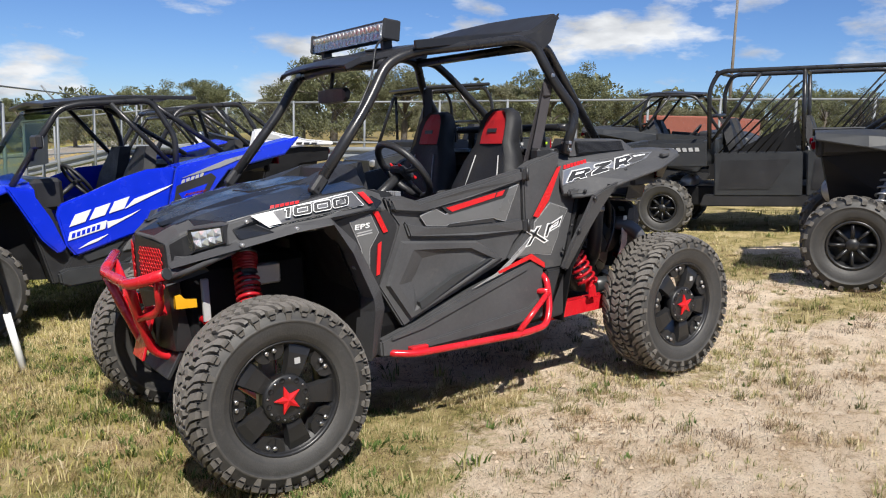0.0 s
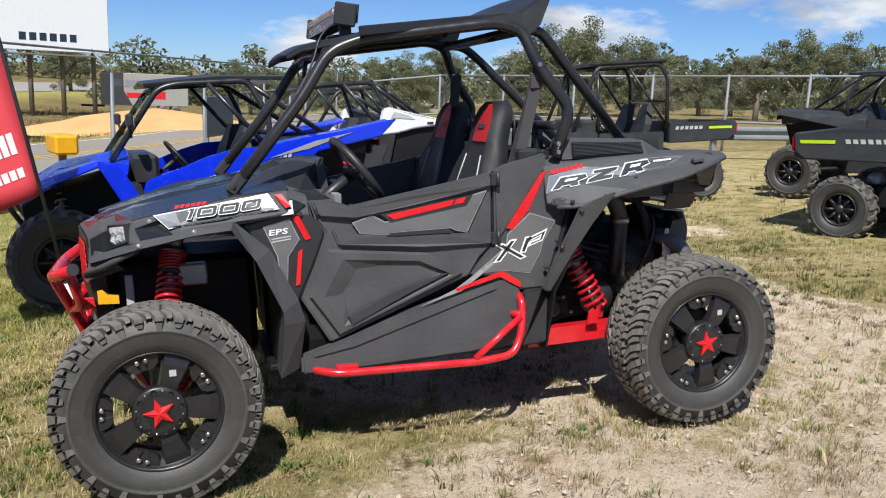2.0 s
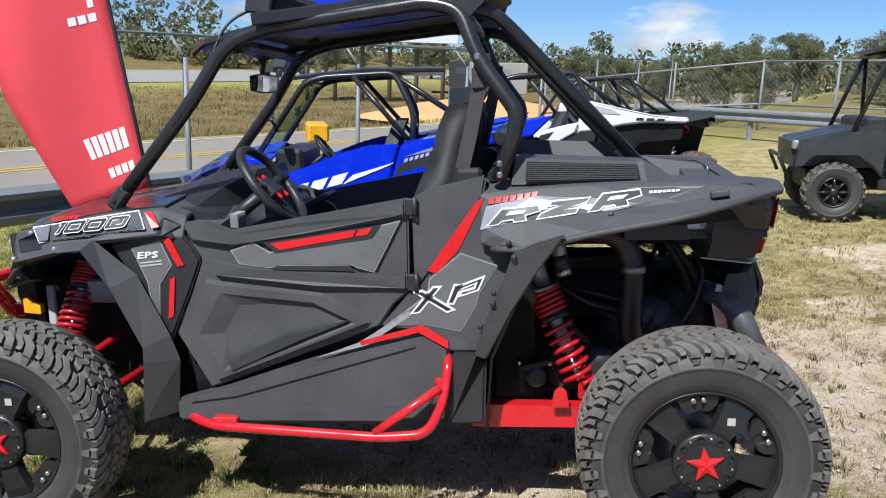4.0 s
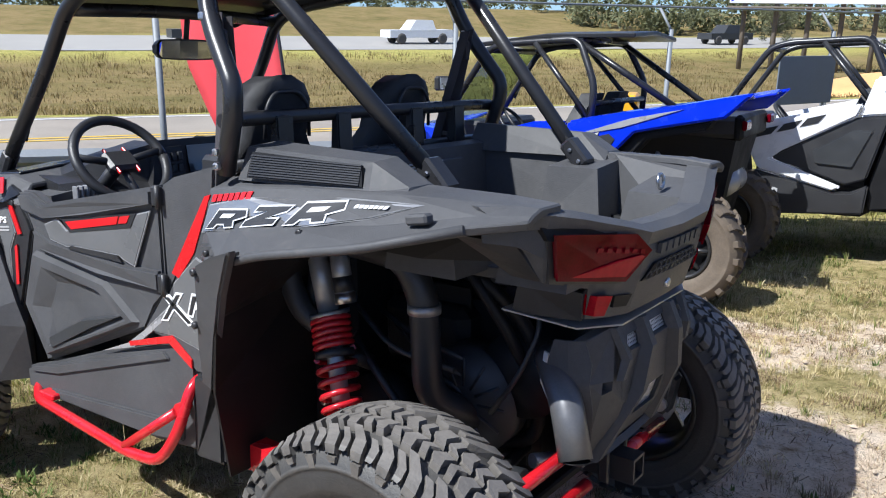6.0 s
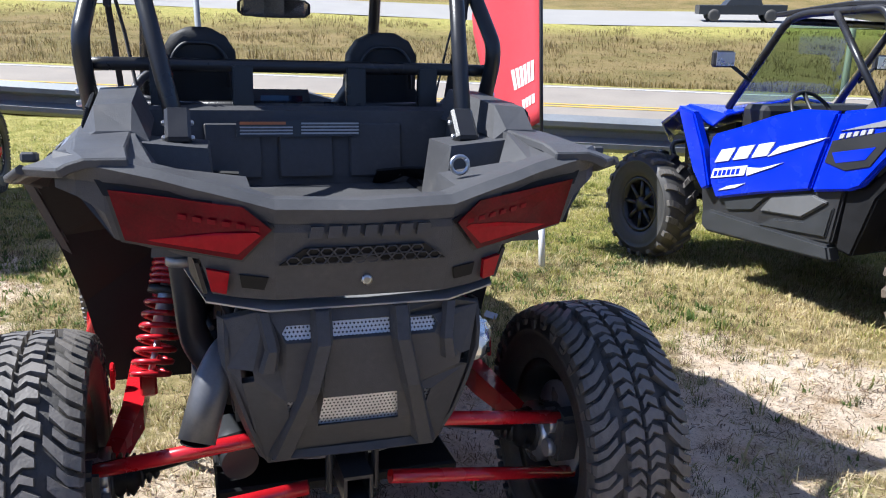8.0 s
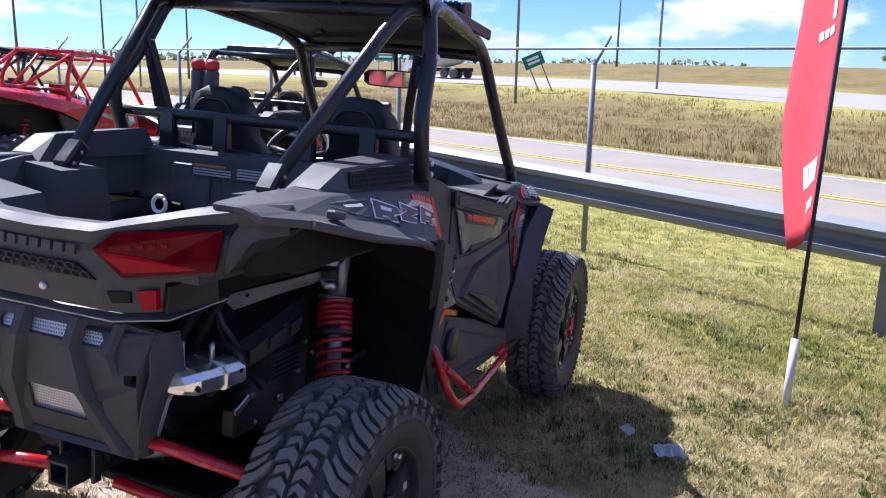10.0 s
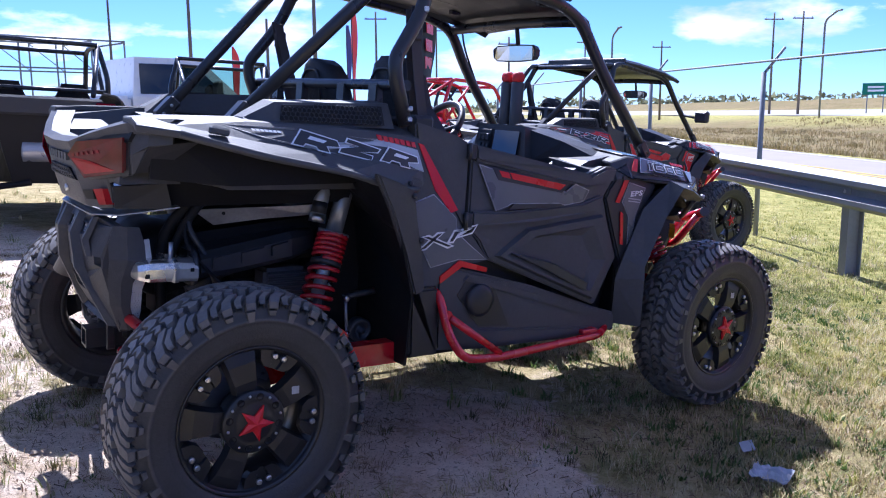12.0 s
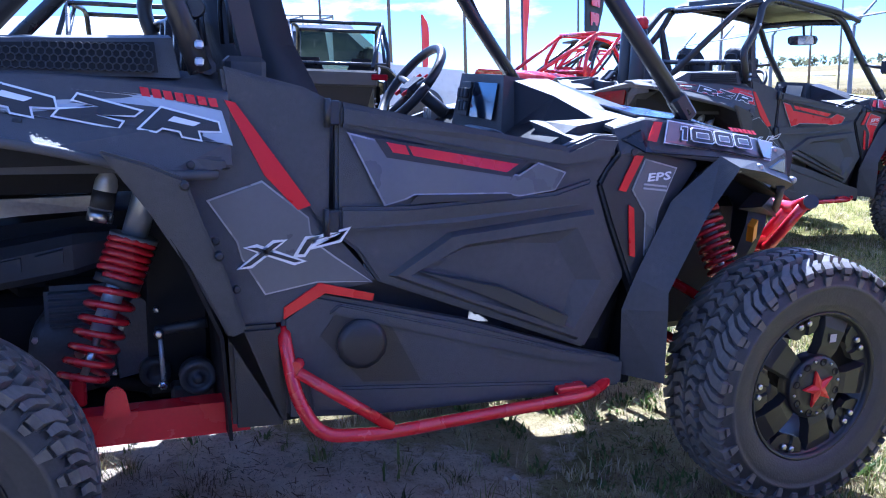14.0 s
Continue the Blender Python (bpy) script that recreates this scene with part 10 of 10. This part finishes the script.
kinds = [tree(on_ground(*polar(-1, -3.7, az, d)), 5 + k, h, LEAF[k % 3], "live oak with an uneven grey-green crown", sp) for k, (az, d, h, sp) in enumerate(((64, 46, 5.0, 0.50), (59, 50, 4.6, 0.45), (51.5, 52, 3.9, 0.54), (72, 60, 4.3, 0.50)))]
rng = np.random.default_rng(3)
spots = [(74, 52), (66, 49), (57, 47), (53, 60), (49, 47), (45, 60), (41, 50), (37, 62), (33, 52), (29, 52), (24, 55), (19, 56), (14, 58), (62, 52), (78, 66), (83, 60), (76, 58), (80, 64), (68, 56), (55, 58), (47, 54), (43, 52), (39, 58), (35, 55), (31, 60), (27, 57), (22, 60), (61.5, 60), (85, 72), (17, 62), (12, 60), (90, 95), (96, 100), (103, 90)]
for k, (az, d) in enumerate(spots):
    x, y = polar(-1, -3.7, az, d)
    sc = float(rng.uniform(0.62, 1.0)) * (0.85 if az < 46 else 1.0)
    copy_thing(kinds[k % 4], on_ground(x, y, float(rng.uniform(0, 360))) @ Matrix.Scale(sc, 4))

# far woods: one uneven belt of clumps round the horizon
cs = []
for az in np.arange(-20, 172, 0.55):
    d = 120 + 20 * math.sin(az * 0.21) + rng.uniform(-8, 8) if az > 95 else 92 + rng.uniform(-8, 8)
    x, y = polar(0, 0, float(az), float(d))
    z = float(ground_z(x, y))
    top = (3.8 + 1.6 * math.sin(az * 0.9) + 1.2 * math.sin(az * 2.3 + 1) + rng.uniform(-0.6, 1.2)) * (1.25 if az > 95 else 0.9)
    for q in range(4):
        cs.append((x + rng.normal() * 1.2, y + rng.normal() * 1.2, z + top * (0.15 + 0.25 * q), 1.5))
v, f = leaf_cloud(rng, cs, 60, 0.32)
me = bpy.data.meshes.new("woods")
me.from_pydata(v.tolist(), [], f.tolist())
me.materials.append(LEAF[0])
tagged(new("far_woods", me), "low belt of dark scrub oak woods far off", "woods", kind="stuff")
cs = []
for az in np.arange(-178, -85, 0.8):
    d = 300 + rng.uniform(-30, 30)
    x, y = polar(0, 0, float(az), float(d))
    cs.append((x, y, float(ground_z(x, y)) + 1.5, 3.0))
v, f = leaf_cloud(rng, cs, 20, 1.2)
me = bpy.data.meshes.new("scrub")
me.from_pydata(v.tolist(), [], f.tolist())
me.materials.append(LEAF[1])
tagged(new("far_scrub", me), "thin dark line of scrub on the horizon", "woods", kind="stuff")

# ---- grass ----
BLADE = blade_material("grass_blade", [(0.15, (0.11, 0.145, 0.035)), (0.40, (0.24, 0.255, 0.08)), (0.54, (0.46, 0.40, 0.20)), (0.76, (0.66, 0.55, 0.33)), (1.0, (0.78, 0.68, 0.47))])
GREEN = blade_material("green_grass_blade", [(0.12, (0.15, 0.185, 0.032)), (0.40, (0.30, 0.310, 0.072)), (0.57, (0.48, 0.43, 0.145)), (0.82, (0.60, 0.52, 0.24)), (1.0, (0.72, 0.63, 0.36))])
DRY = blade_material("dry_grass_blade", [(0.10, (0.20, 0.19, 0.07)), (0.34, (0.40, 0.34, 0.15)), (0.55, (0.60, 0.49, 0.26)), (1.0, (0.78, 0.66, 0.42))])
STRAW = blade_material("dead_straw", [(0.10, (0.07, 0.042, 0.024)), (0.40, (0.17, 0.11, 0.062)), (0.65, (0.36, 0.26, 0.15)), (0.95, (0.60, 0.50, 0.34))], 0.10)
SCRUB = blade_material("scrubby_weed", [(0.15, (0.05, 0.062, 0.022)), (0.45, (0.12, 0.125, 0.045)), (0.65, (0.25, 0.20, 0.095)), (0.95, (0.42, 0.32, 0.18))], 0.2)
FIELDG = blade_material("field_grass", [(0.15, (0.15, 0.125, 0.045)), (0.45, (0.23, 0.175, 0.075)), (0.70, (0.30, 0.225, 0.11)), (1.0, (0.37, 0.28, 0.15))])
WEED = blade_material("weed_leaf", [(0.15, (0.06, 0.10, 0.02)), (0.60, (0.13, 0.19, 0.05)), (0.95, (0.24, 0.25, 0.09))])


def sheet_mesh(name, quads, tips, mat, label):
    """Many loose leaves as one mesh: quads (n, 4, 3) and, on each, a tip."""
    n = len(quads)
    if tips is None:
        verts, faces = quads.reshape(-1, 3), np.arange(n * 4).reshape(n, 4).tolist()
    else:
        verts = np.concatenate([quads, tips[:, None, :]], 1).reshape(-1, 3)
        b = np.arange(n) * 5
        faces = np.stack([b, b + 1, b + 2, b + 3], 1).tolist() + np.stack([b + 3, b + 2, b + 4], 1).tolist()
    me = bpy.data.meshes.new(name)
    me.from_pydata(verts.tolist(), [], faces)
    me.materials.append(mat)
    return tagged(new(name, me), label, "grass", kind="stuff")


def tufts(n, per, seed, lo, hi, tall, width, spread, keep):
    """Tufts of blades: their roots close together, the blades leaning out."""
    rng = np.random.default_rng(seed)
    x, y = rng.uniform(lo[0], hi[0], n), rng.uniform(lo[1], hi[1], n)
    d = dirt_at(x, y)
    clump = np.array([noise.noise(Vector((a * 1.7, b * 1.7, 7.7 + seed))) for a, b in zip(x, y)])
    ok = rng.uniform(0, 1, n) < keep(d, clump)
    x, y, clump = x[ok], y[ok], clump[ok]
    size = rng.uniform(0.45, 1.0, len(x)) * (0.75 + 0.8 * np.clip(clump, 0, 1))
    return blades_at(rng, x, y, size, per, tall, width, spread)


def blades_at(rng, x, y, size, per, tall, width, spread):
    x, y, size = np.repeat(x, per), np.repeat(y, per), np.repeat(size, per)
    k = len(x)
    a = rng.uniform(0, 2 * np.pi, k)
    x, y = x + np.cos(a) * spread * rng.uniform(0, 1, k), y + np.sin(a) * spread * rng.uniform(0, 1, k)
    z = ground_z(x, y) - 0.012
    hgt = tall * size * rng.uniform(0.4, 1.1, k) + 0.012
    a = a + rng.normal(0, 0.7, k)
    lean = rng.uniform(0.15, 1.3, k) * hgt
    w = width * rng.uniform(0.7, 1.3, k)
    wx, wy = np.cos(a + 1.57) * w, np.sin(a + 1.57) * w
    mx, my = x + np.cos(a) * lean * 0.32, y + np.sin(a) * lean * 0.32
    mz = z + hgt * 0.62
    q = np.stack([np.stack([x - wx, y - wy, z], 1), np.stack([x + wx, y + wy, z], 1), np.stack([mx + wx * 0.8, my + wy * 0.8, mz], 1), np.stack([mx - wx * 0.8, my - wy * 0.8, mz], 1)], 1)
    return q, np.stack([x + np.cos(a) * lean, y + np.sin(a) * lean, z + hgt], 1)


def lawn(d, c):
    return np.clip((1.12 - d * 1.05) * (0.75 + 0.9 * c), 0.0, 1)


def stray(d, c):
    return np.clip((0.9 - d) + 1.4 * (c - 0.12), 0.03, 1)


LABEL = "short dry grass, green to straw, over the lot"
sheet_mesh("grass", *tufts(15000, 12, 21, (-6.2, -4.4), (5.5, 7.0), 0.050, 0.0020, 0.035, lawn), BLADE, LABEL)
sheet_mesh("grass", *tufts(13000, 14, 22, (-4.4, -4.4), (2.5, -0.2), 0.028, 0.0015, 0.035, lawn), BLADE, LABEL)
sheet_mesh("grass", *tufts(5200, 13, 23, (-5.2, 0.4), (-1.9, 4.6), 0.050, 0.0020, 0.035, lawn), GREEN, LABEL)
sheet_mesh("grass", *tufts(7000, 12, 28, (-2.1, 0.4), (2.8, 4.2), 0.036, 0.0018, 0.035, lawn), DRY, LABEL)
rng = np.random.default_rng(40)
u, v = rng.uniform(-3.4, 4.6, 9000), rng.uniform(-7, 13, 9000)
x, y = RAIL0.x + RAILN.x * u + RAILD.x * v, RAIL0.y + RAILN.y * u + RAILD.y * v
sheet_mesh("grass", *blades_at(rng, x, y, rng.uniform(0.35, 1.0, 9000), 8, 0.055, 0.0030, 0.07), GREEN, "greener grass along the guard rail")
sheet_mesh("grass", *tufts(3200, 10, 24, (-9.5, -8.0), (9.0, 9.0), 0.090, 0.0042, 0.07, lawn), BLADE, LABEL)
sheet_mesh("grass", *tufts(2600, 10, 25, (-2.0, -4.2), (5.0, 3.2), 0.030, 0.0016, 0.028, stray), SCRUB, "stray tufts of grass on the bare dirt")
sheet_mesh("grass", *tufts(420, 8, 26, (-4.0, -4.2), (5.0, 4.0), 0.13, 0.0014, 0.04, lawn), BLADE, "taller thin grass stems over the lot")
sheet_mesh("weeds", *tufts(1500, 9, 27, (-4.5, -4.2), (4.5, 4.0), 0.022, 0.0048, 0.03, lambda d, c: np.clip(0.25 + 1.6 * c, 0, 0.8)), WEED, "low broad-leaved green weeds in the dirt")

# mats of low dead weeds and seedlings, dark against the sand
rng = np.random.default_rng(29)
n = 620
x, y = rng.uniform(-3.0, 4.6, n), rng.uniform(-4.0, 3.4, n)
x, y = np.repeat(x, 3) + rng.normal(0, 0.07, 3 * n), np.repeat(y, 3) + rng.normal(0, 0.05, 3 * n)
sheet_mesh("dead_weeds", *blades_at(rng, x, y, rng.uniform(0.4, 1.0, 3 * n), 34, 0.020, 0.0011, 0.065), STRAW, "mats of dead brown weeds on the dirt")
x, y = rng.uniform(-3.2, 4.6, 420), rng.uniform(-4.0, 3.4, 420)
sheet_mesh("seedlings", *blades_at(rng, x, y, rng.uniform(0.4, 1.0, 420), 26, 0.030, 0.0022, 0.040), SCRUB, "small dark green seedlings on the dirt")
x, y = rng.uniform(-4.0, -0.4, 900), rng.uniform(-3.6, 2.6, 900)
sheet_mesh("weeds", *blades_at(rng, x, y, rng.uniform(0.4, 1.0, 900), 16, 0.030, 0.0050, 0.045), WEED, "low broad-leaved green weeds in the grass")

rng = np.random.default_rng(30)
n = 7000
u, v = 13.0 + 29.0 * rng.uniform(0, 1, n) ** 1.3, rng.uniform(-62, 62, n)
x, y = RAIL0.x + RAILN.x * u + RAILD.x * v, RAIL0.y + RAILN.y * u + RAILD.y * v
size = np.clip(0.55 + 0.9 * np.array([noise.noise(Vector((p * 0.16, q * 0.16, 2.2))) for p, q in zip(x, y)]), 0.15, 1.3)
sheet_mesh("tall_grass", *blades_at(rng, x, y, size, 10, 0.40, 0.013, 0.55), FIELDG, "tall dry grass in the field between the roads")

rng = np.random.default_rng(31)
n = 170000
x, y = rng.uniform(-5.0, 5.0, n), rng.uniform(-4.3, 4.5, n)
patch = np.array([noise.fractal(Vector((p * 2.1, q * 2.1, 1.7)), 0.8, 2.0, 4) for p, q in zip(x, y)])
ok = rng.uniform(0, 1, n) < np.clip(0.42 + 0.9 * patch, 0.04, 1)
x, y = x[ok], y[ok]
n = len(x)
a, ln, w = rng.uniform(0, np.pi, n), 0.003 + 0.020 * rng.uniform(0, 1, n) ** 2.2, rng.uniform(0.0009, 0.0024, n)
z = ground_z(x, y) - 0.006 + rng.uniform(0, 0.010, n)
dz = rng.normal(0, 0.006, n)
cx, cy, sx, sy = np.cos(a) * ln, np.sin(a) * ln, -np.sin(a) * w, np.cos(a) * w
q = np.stack([np.stack([x - cx - sx, y - cy - sy, z - dz], 1), np.stack([x + cx - sx, y + cy - sy, z + dz], 1), np.stack([x + cx + sx, y + cy + sy, z + dz + 0.001], 1), np.stack([x - cx + sx, y - cy + sy, z - dz + 0.001], 1)], 1)
sheet_mesh("straw_litter", q, None, STRAW, "dead straw and leaf litter strewn over the lot")

# stones and clods on the bare ground
rng = np.random.default_rng(12)
bm = bmesh.new()
for k in range(9000):
    x, y = rng.uniform(-3.0, 5.0), rng.uniform(-4.0, 3.2)
    if float(dirt_at(np.array([x]), np.array([y]))[0]) < 0.55:
        continue
    r = 0.002 + 0.017 * float(rng.uniform(0, 1)) ** 4
    z = float(ground_z(x, y)) - 0.004
    vs = [bm.verts.new((x + r * a * rng.uniform(0.7, 1.3), y + r * b * rng.uniform(0.7, 1.3), z + r * 0.7 * c)) for a, b, c in ((1, 0, 0), (0, 1, 0), (-1, 0, 0), (0, -1, 0), (0.2, 0.1, 1))]
    for q in range(4):
        bm.faces.new((vs[q], vs[(q + 1) % 4], vs[4]))
tagged(part("pebbles", bm, material("pale_stone", (0.44, 0.35, 0.26), 0.9, vary=0.25, scale=30), None), "pale pebbles and clods strewn over the dirt", "stones", kind="stuff")
